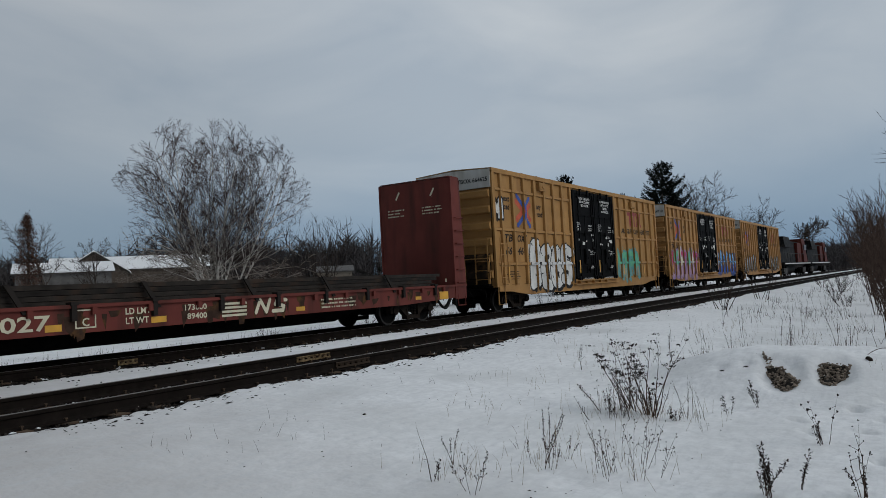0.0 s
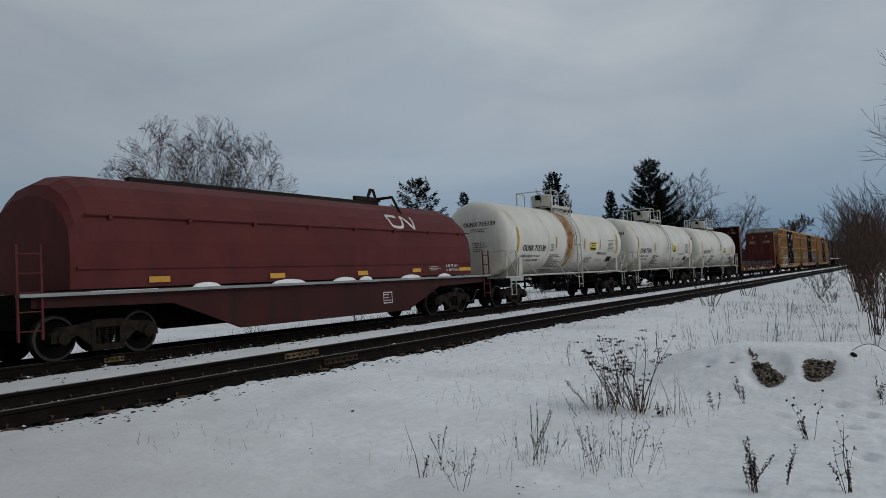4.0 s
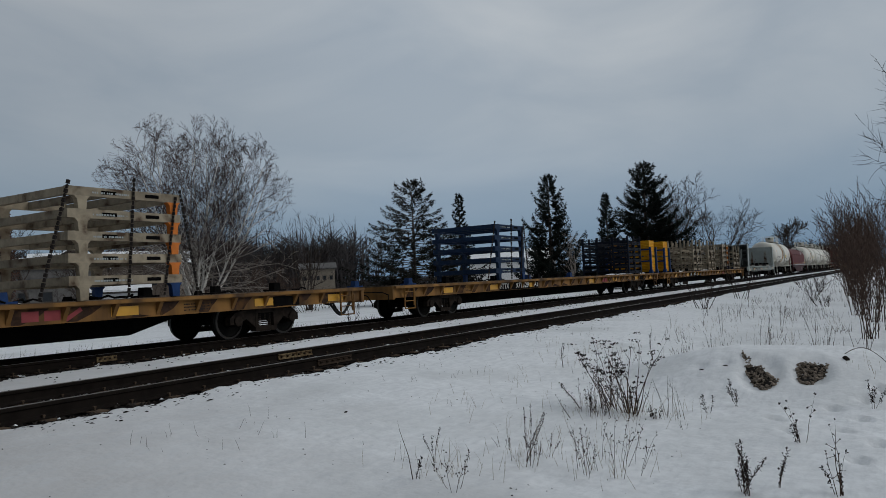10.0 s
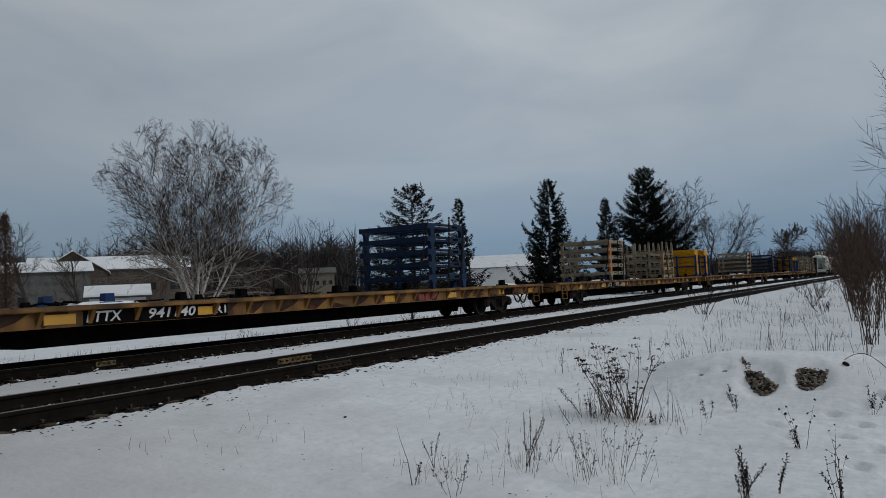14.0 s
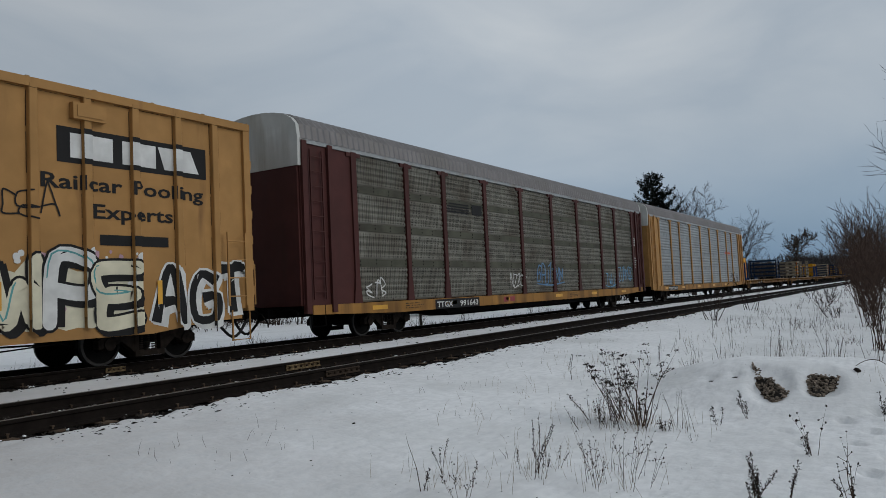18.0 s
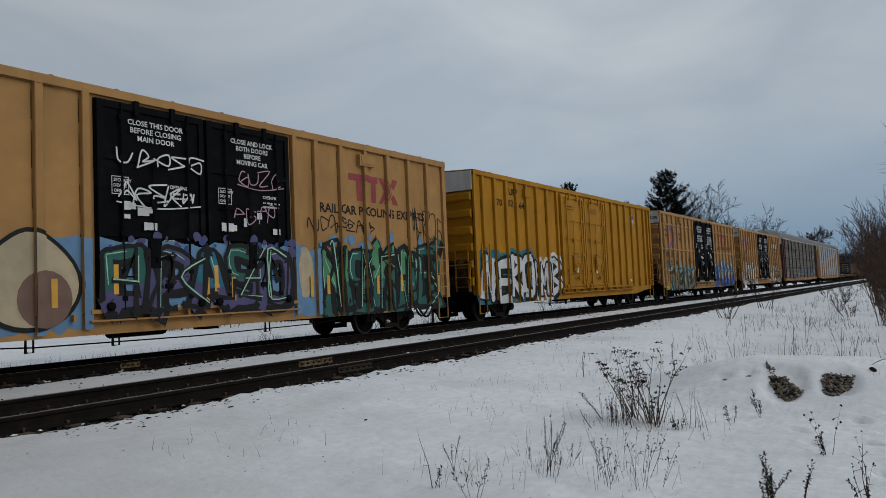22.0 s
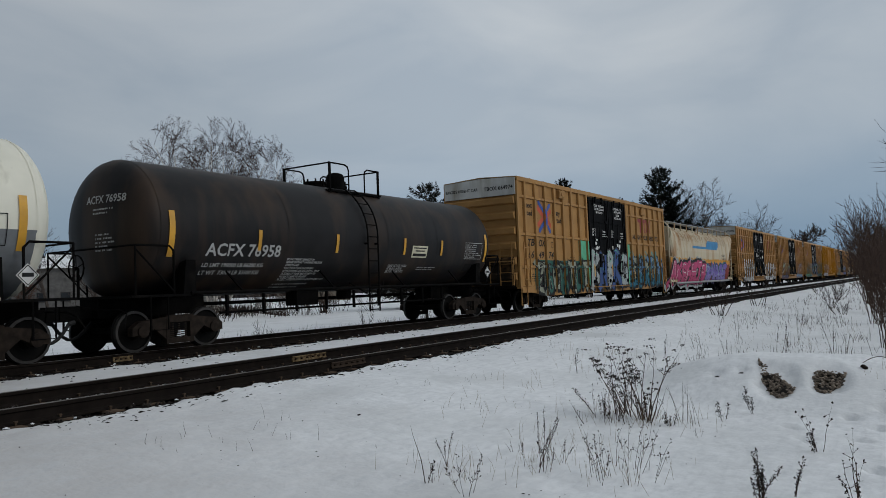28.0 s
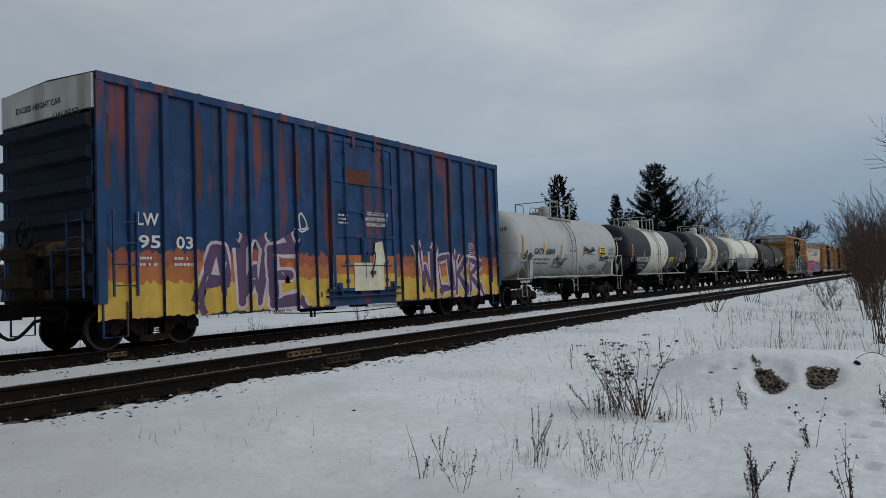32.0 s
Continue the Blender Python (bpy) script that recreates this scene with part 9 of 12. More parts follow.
M_RACKSILL = worn("yellow rack car sill paint", (0.345, 0.172, 0.045), rust=(0.06, 0.035, 0.022), at=(0.46, 0.68))
M_MAROON = worn("dull maroon paint", (0.072, 0.024, 0.021), rust=(0.045, 0.025, 0.02), at=(0.55, 0.75))
M_GREYPANEL = material("grimy galvanised panel", (0.185, 0.178, 0.15), 0.65, metal=0.15, grain=0.2, scale=3, per=0.08, stain=(0.10, 0.085, 0.065), stain_at=(0.45, 0.75), stain_scale=0.8)
M_SILVERPANEL = material("silvery galvanised panel", (0.25, 0.265, 0.27), 0.5, metal=0.3, grain=0.12, scale=3, per=0.06, stain=(0.18, 0.18, 0.17), stain_at=(0.5, 0.8), stain_scale=0.7)
M_BANDPANEL = material("olive grimy band", (0.085, 0.085, 0.062), 0.7, grain=0.25, scale=3, stain=(0.05, 0.045, 0.035), stain_at=(0.45, 0.7))
M_RIBROOF = material("ribbed metal roof", (0.16, 0.15, 0.15), 0.55, metal=0.3, grain=0.15, scale=2, stain=(0.13, 0.12, 0.11), stain_at=(0.5, 0.8), stain_scale=0.6)
c, h = auto_rack("auto rack car with yellow frame and silvery corrugated panels", -270.6, M_TAN, M_SILVERPANEL, M_RACKSILL, 81, dots=False)
paint("reporting_mark", rect(-10.4, -8.2, 0.66, 0.9), P_BLACK, c, -1.51, layer=1)
paint("reporting_mark", words("TTGX 254141", -9.3, 0.70, 0.15, 1.9, True), P_WHITE, c, -1.51, layer=2, label="white marks on a black panel")
paint("logo_bar", rect(6.6, 8.6, 3.22, 3.38), P_RED, c, -1.49, layer=1)
c, h = auto_rack("auto rack car with maroon frame and grimy perforated panels", -299.4, M_MAROON, M_GREYPANEL, M_RACKSILL, 82)
paint("reporting_mark", rect(-7.8, -5.0, 0.62, 0.92), P_BLACK, c, -1.51, layer=1)
paint("reporting_mark", words("TTGX", -7.7, 0.68, 0.18, 0.95) + words("991643", -6.3, 0.68, 0.18, 1.2), P_WHITE, c, -1.51, layer=2, label="white marks on a black panel")
paint("logo_bar", [q for k in range(4) for q in rect(-7.0 + 0.1 * k, -5.4, 3.75 + k * 0.09, 3.8 + k * 0.09)] + rect(-5.2, -4.5, 3.75, 4.1), P_BLACK, c, -1.49, layer=1)
paint("logo_bar", rect(-3.2, -2.8, 0.7, 0.88) + rect(-2.7, -2.3, 0.7, 0.88), P_DRED, c, -1.51, layer=1)
for a, b, z0, z1, n, m, sd in ((-2.6, -1.2, 1.2, 1.75, 5, P_WHITE, 91), (-0.2, 2.4, 1.3, 2.1, 5, P_STEEL, 92), (7.6, 8.9, 1.1, 1.8, 3, P_SKY, 93), (9.5, 11.6, 1.3, 2.1, 4, P_SKY, 94), (-11.2, -10.3, 1.1, 1.6, 3, P_WHITE, 95)):
    scrawl(c, (a, b, z0, z1), n, m, sd, -1.49, w=0.075 if m is P_STEEL else 0.042)

# ---- maroon coil car with a rounded hood ----
M_COIL = worn("maroon coil car paint", (0.115, 0.025, 0.024), rust=(0.055, 0.02, 0.018), at=(0.55, 0.8))
# dirtier, darker maroon: the shade under the walkway is painted into the girder
M_COILSHADE = worn("shaded grimy maroon girder paint", (0.055, 0.014, 0.013), rust=(0.02, 0.012, 0.010), at=(0.5, 0.75))
c, hf = rail_car("coil_car", "maroon coil steel car with rounded hood and snow on its ledge", -63.7, -45.1, 2.9)
x0, x1 = -hf + 2.0, hf - 2.1
prof = [(1.40, 1.30), (1.42, 2.2), (1.38, 2.65), (1.22, 3.0), (0.95, 3.3), (0.55, 3.52), (0.0, 3.6)]
prof = prof + [(-y, z) for y, z in prof[-2::-1]]
rings = []
for x, sy, sz in ((x0 + 0.0, 0.97, 0.80), (x0 + 0.12, 0.985, 0.90), (x0 + 0.4, 1.0, 0.97), (x0 + 0.8, 1, 1), (x1 - 0.8, 1, 1), (x1 - 0.4, 1.0, 0.97), (x1 - 0.12, 0.985, 0.90), (x1, 0.97, 0.80)):
    rings.append([(x, y * sy, 1.3 + (z - 1.3) * sz) for y, z in prof])
part("hood", fix(loft(B(), rings)), M_COIL, c, smooth=False)
bm = B()
for s in (-1, 1):
    rod(bm, (x0 + 0.3, s * 1.41, 2.68), (x1 - 0.1, s * 1.41, 2.68), 0.025, 6)
    for k in range(8):
        x = x0 + 0.8 + (x1 - x0 - 1.6) * k / 7
        box(bm, x - 0.04, x + 0.04, s * 1.40 - 0.05, s * 1.40 + 0.05, 2.6, 2.7)
    box(bm, x0 + 0.1, x1 - 0.1, s * 1.42 - 0.02, s * 1.42 + 0.02, 1.66, 1.70)
part("hood_rail", bm, M_COIL, c)
bm = B()
box(bm, x0 + 2.2, x1 - 3.4, -0.09, 0.09, 3.58, 3.70)
part("ridge_beam", bm, M_CHAIN, c)
bm = B()
pipe(bm, [(x1 - 3.5, -1.0, 3.22), (x1 - 3.4, -0.62, 3.80), (x1 - 3.4, 0.62, 3.80), (x1 - 3.5, 1.0, 3.22)], 0.045)
box(bm, x1 - 4.5, x1 - 3.25, -0.06, 0.06, 3.72, 3.84)
pipe(bm, [(x1 - 3.85, 0.0, 3.8), (x1 - 3.68, 0.0, 4.08), (x1 - 3.55, 0.0, 4.08), (x1 - 3.42, 0.0, 3.8)], 0.045)
part("lifting_bracket", bm, M_CHAIN, c)
for s in (-1, 1):
    bm = B()
    box(bm, -hf + 1.0, hf - 1.0, s * 1.44 - 0.1, s * 1.44 + 0.06, 1.19, 1.25)
    part("walkway", bm, M_GALV, c)
    bm = B()
    prism(bm, [(-hf + 1.1, 1.19), (hf - 1.1, 1.19), (hf - 1.1, 1.0), (hf - 4.2, 0.95), (hf - 6.0, 0.30), (-hf + 6.0, 0.30), (-hf + 4.2, 0.95), (-hf + 1.1, 1.0)], s * 1.36 - 0.03, s * 1.36 + 0.03, "y")
    part("side_girder", fix(bm), M_COILSHADE, c)
    bm = B()
    box(bm, s * (hf - 1.15) - 0.1, s * (hf - 1.15) + 0.1, -1.42, 1.42, 0.85, 1.25)
    part("end_sill", bm, M_BLACK, c)
    bm = B()
    ladder(bm, s * (hf - 1.2), -1.48, 0.45, 2.1, 0.42, 5)
    part("side_ladder", bm, M_COIL, c)
bm = B()
box(bm, -hf + 0.9, hf - 0.9, -0.4, 0.4, 0.62, 1.18)
part("centre_sill", bm, M_BLACK, c)
# bent-band emblem laid on the curve of the hood
vs, fs = [], []
for num, poly in enumerate(ribbon(curve([(12.05 - hf + 0.42, 3.10), (12.05 - hf, 3.12), (12.0 - hf, 3.02), (12.08 - hf, 2.84), (12.2 - hf, 2.78), (12.55 - hf, 2.78), (12.66 - hf, 2.90), (12.68 - hf, 3.06), (12.80 - hf, 3.08), (13.14 - hf, 2.78), (13.22 - hf, 2.82), (13.24 - hf, 3.12)], 3), 0.085)):
    flip = [(z, x) for x, z in poly]
    for a, b in ((2.65, 3.0), (3.0, 3.3)):
        q = clip(flip, a, b)
        if q:
            fs.append(list(range(len(vs), len(vs) + len(q))))
            vs += [(x, -float(np.interp(z, (2.65, 3.0, 3.3), (1.38, 1.22, 0.95))) - 0.012 - 3e-5 * num, z + 0.006) for z, x in q]
me = bpy.data.meshes.new("emblem")
me.from_pydata(vs, [], fs)
me.materials.append(P_WHITE)
piece("emblem", me, c, label="white bent-band emblem")
rnd = random.Random(3)
paint("reflector", rect(10.2 - hf, 10.65 - hf, 1.38, 1.5) + rect(12.85 - hf, 13.3 - hf, 1.42, 1.53) + rect(15.6 - hf, 16.4 - hf, 1.42, 1.53) + rect(3.6 - hf, 4.1 - hf, 1.38, 1.5) + rect(6.9 - hf, 7.4 - hf, 1.38, 1.5), P_REFLECT, c, -1.425, layer=1)
paint("data_stencil", outline(11.35 - hf, 11.78 - hf, 0.55, 0.88, 0.03) + fine_print(11.4 - hf, 11.7 - hf, 0.6, 0.85, 3, rnd), P_WHITE, c, -1.395, layer=1)
paint("data_stencil", words("L 53 FT 0 IN", 14.8 - hf, 1.56, 0.08, 0.7) + words("IL 48 FT 0 IN", 14.8 - hf, 1.42, 0.08, 0.75) + fine_print(13.8 - hf, 14.5 - hf, 1.45, 1.6, 3, rnd), P_WHITE, c, -1.425, layer=1)
for u, w in ((9.6, 0.5), (10.5, 0.3), (12.7, 0.55), (14.6, 0.4), (7.5, 0.6), (5.0, 0.4)):
    bm = B()
    loft(bm, [[(u - hf + rr * w * math.cos(a), -1.46 + rr * 0.08 * math.sin(a), 1.25 + zz) for a in [i * 0.5236 for i in range(12)]] for rr, zz in ((1, 0), (0.7, 0.07), (0.2, 0.1))])
    part("snow_patch", fix(bm), M_SNOW, c)
bm = B()
loft(bm, [[(x1 - 2.0 + 1.0 * rr * math.cos(a), -0.45 + 0.35 * rr * math.sin(a), 3.42 + zz - 0.18 * abs(math.sin(a) - 1) * rr * 0.5) for a in [i * 0.5236 for i in range(12)]] for rr, zz in ((1, 0.02), (0.7, 0.09), (0.2, 0.1))])
part("snow_patch", fix(bm), M_SNOW, c)

# ---- cream covered hopper ----
M_HOP = material("cream hopper paint with rust", (0.54, 0.47, 0.335), 0.6, grain=0.06, scale=1.4, stain=(0.36, 0.17, 0.06), stain_at=(0.50, 0.72), stain_scale=0.8, streak=True)
c, hf = rail_car("covered_hopper", "cream covered hopper with rust streaks, blue stripe and pink-purple graffiti", -442.55, -424.1, 2.5)
half_p = [(1.22, 0.72), (1.44, 1.25), (1.53, 2.0), (1.55, 2.8), (1.50, 3.5), (1.38, 3.9), (1.1, 4.15), (0.6, 4.32), (0.0, 4.36)]
full = half_p + [(-y, z) for y, z in half_p[-2::-1]]


def hop_section(x, zb):
    return [(x, y * (1.0 if z > zb else 1.0), zb + (z - 0.72) * (4.36 - zb) / (4.36 - 0.72)) for y, z in full]


e = hf - 0.75
part("body", fix(loft(B(), [hop_section(-e, 3.3), hop_section(-e + 1.75, 0.9), hop_section(-e + 1.9, 0.72), hop_section(e - 1.9, 0.72), hop_section(e - 1.75, 0.9), hop_section(e, 3.3)])), M_HOP, c, smooth=False)


def hop_y(z):
    pts = sorted((q[1], q[0]) for q in half_p)
    return float(np.interp(z, [a for a, b in pts], [b for a, b in pts]))


def paint_hop(name, polys, mat, layer=1, label="", lifts=None):
    vs, fs = [], []
    for num, poly in enumerate(polys):
        flip = [(z, x) for x, z in poly]
        lo, hi = min(p[0] for p in flip), max(p[0] for p in flip)
        edges = [lo] + [z for y, z in half_p if lo < z < hi] + [hi]
        for a, b in zip(edges, edges[1:]):
            q = clip(flip, a, b)
            if q:
                fs.append(list(range(len(vs), len(vs) + len(q))))
                vs += [(x, -hop_y(z) - 0.006 * layer - (lifts[num] + 1.6e-5 * (num % 50) if lifts else 3e-5 * (num % 110)), z) for z, x in q]
    me = bpy.data.meshes.new(name)
    me.from_pydata(vs, [], fs)
    me.materials.append(mat)
    return piece(name, me, c, label=label)


u = lambda v: v - hf
P_SWOOSH = flat_paint("blue stripe paint", (0.05, 0.22, 0.42))
sw = [[(u(5.7), 3.18), (u(5.7), 3.02), (u(9.3), 3.02), (u(9.3), 3.18)], [(u(9.3), 3.02), (u(11.0), 3.02), (u(11.0), 3.62), (u(9.9), 3.62), (u(9.5), 3.35)], [(u(11.0), 3.02), (u(12.4), 3.02), (u(12.9), 3.2), (u(13.15), 3.62), (u(11.0), 3.62)]]
paint_hop("stripe", sw, P_SWOOSH, 2, "blue swept stripe")
rnd = random.Random(77)
P_FLAME = flat_paint("yellow-orange spray", (0.55, 0.27, 0.03))
P_VIOLET = flat_paint("pale violet spray", (0.24, 0.20, 0.46))
P_BLOOD = flat_paint("dark red spray", (0.20, 0.03, 0.022))
paint_hop("spray_cloud", ragged(u(0.4), u(16.6), 1.75, 2.4, rnd, 0.1), P_FLAME, 2, "orange sprayed flames")
paint_hop("spray_cloud", ragged(u(0.45), u(16.5), 1.6, 2.24, rnd, 0.14), P_ORANGE, 3)
paint_hop("spray_cloud", ragged(u(0.5), u(16.4), 0.8, 2.08, rnd, 0.35), P_BLOOD, 4)
on_hopper = lambda name, polys, mat, car, y, posts, depth, layer, label="", lifts=None: paint_hop(name, polys, mat, layer + 4, label, lifts)
graffiti(c, (u(0.6), u(9.0), 0.76, 2.12), 7, P_PINK, P_BLACK, 101, 0.0, thick=0.33, word="AKSHETS", halo=P_GRAY, shine=P_WHITE, wild=0.6, splash=0.5, line=0.05, throw=(-0.05, 0.045), lay_on=on_hopper)
graffiti(c, (u(9.3), u(15.2), 0.82, 1.98), 5, P_PURPLE, P_BLACK, 102, 0.0, thick=0.33, word="BMAGE", shine=P_MINT, wild=0.7, line=0.035, block=P_DTEAL, shade=P_VIOLET, throw=(-0.04, 0.04), lay_on=on_hopper)
# rust run-down below the roof edge
P_RUN = material("rust run", (0.30, 0.15, 0.06), 0.9, grain=0.4, scale=5, stain=(0.50, 0.40, 0.27), stain_at=(0.42, 0.62), stain_scale=3)
pol = []
for k in range(330):
    x, w, z1 = u(0.9 + rnd.random() * 15.4), rnd.uniform(0.006, 0.03), rnd.uniform(3.7, 4.12)
    z0 = z1 - rnd.uniform(0.15, 1.1) * rnd.random()
    pol.append([(x - w * 0.6, z0), (x + w * 0.6, z0), (x + w, z1), (x - w, z1)])
paint_hop("rust_stain", pol, P_RUN, 1, "rust run-down below the roof edge")
paint_hop("data_stencil", fine_print(u(13.9), u(15.5), 2.2, 2.75, 5, rnd), P_BLACK, 2)
for s in (-1, 1):
    bm = B()
    rod(bm, (-e + 1.0, s * 1.40, 0.78), (e - 1.0, s * 1.40, 0.78), 0.07, 8)
    part("side_sill", bm, M_GALV, c)
    bm = B()
    box(bm, -e + 0.2, e - 0.2, s * 1.0 - 0.24, s * 1.0 + 0.24, 4.56, 4.60)
    part("running_board", bm, M_GALV, c)
    for k in range(12):
        x = -e + 0.6 + (2 * e - 1.2) * k / 11
        bm = B()
        box(bm, x - 0.035, x + 0.035, s * 1.22 - 0.03, s * 1.22 + 0.03, 4.1, 4.57)
        part("board_bracket", bm, M_HOP, c)
    # end cage
    xe = s * (e + 0.12)
    bm = B()
    pipe(bm, [(xe, -1.42, 0.8), (xe, -1.42, 4.3), (xe - s * 0.35, -1.1, 4.55)], 0.03)
    pipe(bm, [(xe, 1.42, 0.8), (xe, 1.42, 4.3), (xe - s * 0.35, 1.1, 4.55)], 0.03)
    part("end_post", bm, M_HOP, c)
    bm = B()
    ladder(bm, xe, -1.15, 0.9, 3.0, 0.5, 6, along="y")
    part("end_ladder", bm, M_HOP, c)
    bm = B()
    ladder(bm, s * (e - 0.2), -1.44, 0.7, 2.6, 0.5, 5)
    part("side_ladder", bm, M_HOP, c)
    bm = B()
    box(bm, min(xe - s * 1.5, xe), max(xe - s * 1.5, xe), -1.42, 1.42, 0.86, 1.0)
    part("end_platform", bm, M_HOP, c)
    bm = B()
    for y in (-0.5, 0.5):
        box(bm, min(s * e, s * (e - 1.2)) + 0.1, max(s * e, s * (e - 1.2)) - 0.1, y - 0.06, y + 0.06, 1.0, 3.1)
    part("end_brace", bm, M_UNDER, c)
for k in range(4):
    x = -e + 3.3 + (2 * e - 6.6) * k / 3
    bm = B()
    loft(bm, [[(x - a, -b, z), (x + a, -b, z), (x + a, b, z), (x - a, b, z)] for a, b, z in ((1.6, 1.1, 0.76), (0.45, 0.6, 0.34), (0.45, 0.6, 0.24))])
    part("outlet_gate", fix(bm), M_BLACK, c)
for k in range(8):
    bm = B()
    x = -e + 1.6 + (2 * e - 3.2) * k / 7
    box(bm, x - 0.75, x + 0.75, -0.4, 0.4, 4.34, 4.46, top=(0.05, 0.05))
    part("roof_hatch", fix(bm), M_HOP, c)

# ---- locomotives ----
M_LRED = material("locomotive red-orange", (0.075, 0.014, 0.010), 0.7, grain=0.15, stain=(0.1, 0.03, 0.02), stain_at=(0.55, 0.75))
M_LBLK = material("locomotive black", (0.006, 0.006, 0.0065), 0.7, grain=0.25, spec=0.1, stain=(0.04, 0.035, 0.03))
M_GLASS = material("cab glass", (0.012, 0.014, 0.016), 0.35)
M_LGREY = material("sooty grey casting", (0.07, 0.068, 0.065), 0.8, grain=0.3, scale=4, stain=(0.02, 0.018, 0.016), stain_at=(0.45, 0.7))
for xr in (86.0, 108.8):
    c, hf = rail_car("diesel_locomotive", "black diesel locomotive with a red cab and white trim", xr, xr + 22.8, 3.9)
    bm = B()
    box(bm, -hf + 0.9, hf - 0.9, -1.5, 1.5, 1.35, 1.6)
    part("frame", bm, M_LBLK, c)
    bm = B()
    box(bm, -hf + 1.6, hf - 6.4, -0.95, 0.95, 1.6, 4.1, top=(0.0, 0.12))
    part("hood", fix(bm), M_LBLK, c)
    bm = B()
    box(bm, -hf + 1.9, -hf + 6.6, -1.5, 1.5, 3.3, 4.45, top=(0.25, 0.2))
    part("radiator", fix(bm), M_LBLK, c)
    bm = B()
    box(bm, hf - 6.4, hf - 3.4, -1.5, 1.5, 1.6, 4.5, top=(0.1, 0.25))
    cab = part("cab", fix(bm), M_LRED, c)
    for s in (-1, 1):
        bm = B()
        box(bm, hf - 5.9, hf - 4.0, s * 1.47 - 0.03, s * 1.47 + 0.03, 3.1, 3.75)
        part("window", bm, M_GLASS, cab)
    bm = B()
    box(bm, hf - 3.4, hf - 1.3, -1.05, 1.05, 1.6, 3.1, top=(0.3, 0.15))
    part("nose", fix(bm), M_LRED, c)
    bm = B()
    box(bm, hf - 9.6, hf - 6.5, -1.2, 1.2, 1.6, 3.95)
    part("red_panel", bm, M_LRED, c)
    bm = B()
    rod(bm, (-3.0, 0, 0.85), (3.0, 0, 0.85), 0.62, 14)
    part("fuel_tank", bm, M_LBLK, c)
    for s in (-1, 1):
        bm = B()
        rod(bm, (-hf + 1.2, s * 1.5, 2.6), (hf - 6.5, s * 1.5, 2.6), 0.025, 6)
        for k in range(9):
            x = -hf + 1.4 + (2 * hf - 8.2) * k / 8
            rod(bm, (x, s * 1.5, 1.6), (x, s * 1.5, 2.6), 0.02, 5)
        part("handrail", bm, M_LGREY, c)
        bm = B()
        box(bm, -hf + 1.0, hf - 1.0, s * 1.51 - 0.012, s * 1.51 + 0.012, 1.42, 1.52)
        part("white_stripe", bm, P_WHITE, c)
        bm = B()
        for k in range(3):
            box(bm, s * (hf - 1.0) - 0.3, s * (hf - 1.0) + 0.3, -1.45, -1.1, 0.5 + 0.3 * k, 0.55 + 0.3 * k)
        part("steps", bm, M_LBLK, c)
        bm = B()
        box(bm, s * (hf - 3.9) - 1.5, s * (hf - 3.9) + 1.5, -1.12, -0.95, 0.35, 1.0, top=(0.35, 0))
        part("truck_cover", fix(bm), M_LGREY, c)
    bm = B()
    rod(bm, (-1.5, 0.3, 4.1), (-1.5, 0.3, 4.5), 0.3, 12)
    box(bm, -hf + 7.2, -hf + 8.6, -0.5, 0.5, 4.1, 4.4)
    part("exhaust_stack", bm, M_LBLK, c)

# ---- the two tracks ----
def blob_mesh(name, mat, seed, flat=0.7):
    """A rough stone: a jittered low icosphere of unit size."""
    rng = random.Random(seed)
    bm = B()
    bmesh.ops.create_icosphere(bm, subdivisions=1, radius=0.5)
    for v in bm.verts:
        v.co *= rng.uniform(0.75, 1.15)
        v.co.z *= flat
    return mesh_of(name, bm, mat)


def stone_mesh(name, mat, places, seed, flat=1.0):
    """Many small stones in one mesh: (x, y, z, size)."""
    rng = random.Random(seed)
    base = [(0, 0, 0.6), (0.5, 0.1, 0.15), (0.05, 0.5, 0.1), (-0.5, 0.05, 0.2), (-0.05, -0.5, 0.1), (0.3, 0.3, -0.3), (-0.3, -0.3, -0.3)]
    faces = [(0, 1, 2), (0, 2, 3), (0, 3, 4), (0, 4, 1), (1, 5, 2), (4, 6, 3), (4, 1, 6), (1, 5, 6), (2, 5, 3), (3, 5, 6)]
    V, F = [], []
    for x, y, z, s in places:
        a, n = rng.uniform(0, 6.28), len(V)
        c, sn = math.cos(a), math.sin(a)
        k = [rng.uniform(0.7, 1.25) for _ in range(3)]
        for px, py, pz in base:
            px, py, pz = px * k[0] * s * rng.uniform(0.8, 1.2), py * k[1] * s * rng.uniform(0.8, 1.2), pz * k[2] * s * flat
            V.append((x + px * c - py * sn, y + px * sn + py * c, z + pz))
        F += [tuple(i + n for i in f) for f in faces]
    me = bpy.data.meshes.new(name)
    me.from_pydata(V, [], F)
    me.materials.append(mat)
    return me


tx = spread(-1, 40, 0.16, -400, 1200)
TIE_STEP = 0.53


def bed_near(x, y):
    d = abs(y - NEAR_Y)
    return -0.205 - 0.22 * smooth(1.05, 1.7, d) + 0.035 * noise.noise((x * 6, y * 6, 1.0)) + 0.03 * noise.noise((x * 1.3, y * 2, 8.0))


def bed_far(x, y):
    d = abs(y - TRAIN_Y)
    return -0.20 - 0.24 * smooth(1.35, 2.2, d + 0.25 * noise.noise((x * 0.7, y, 2.0))) + 0.035 * noise.noise((x * 6, y * 6, 1.0))


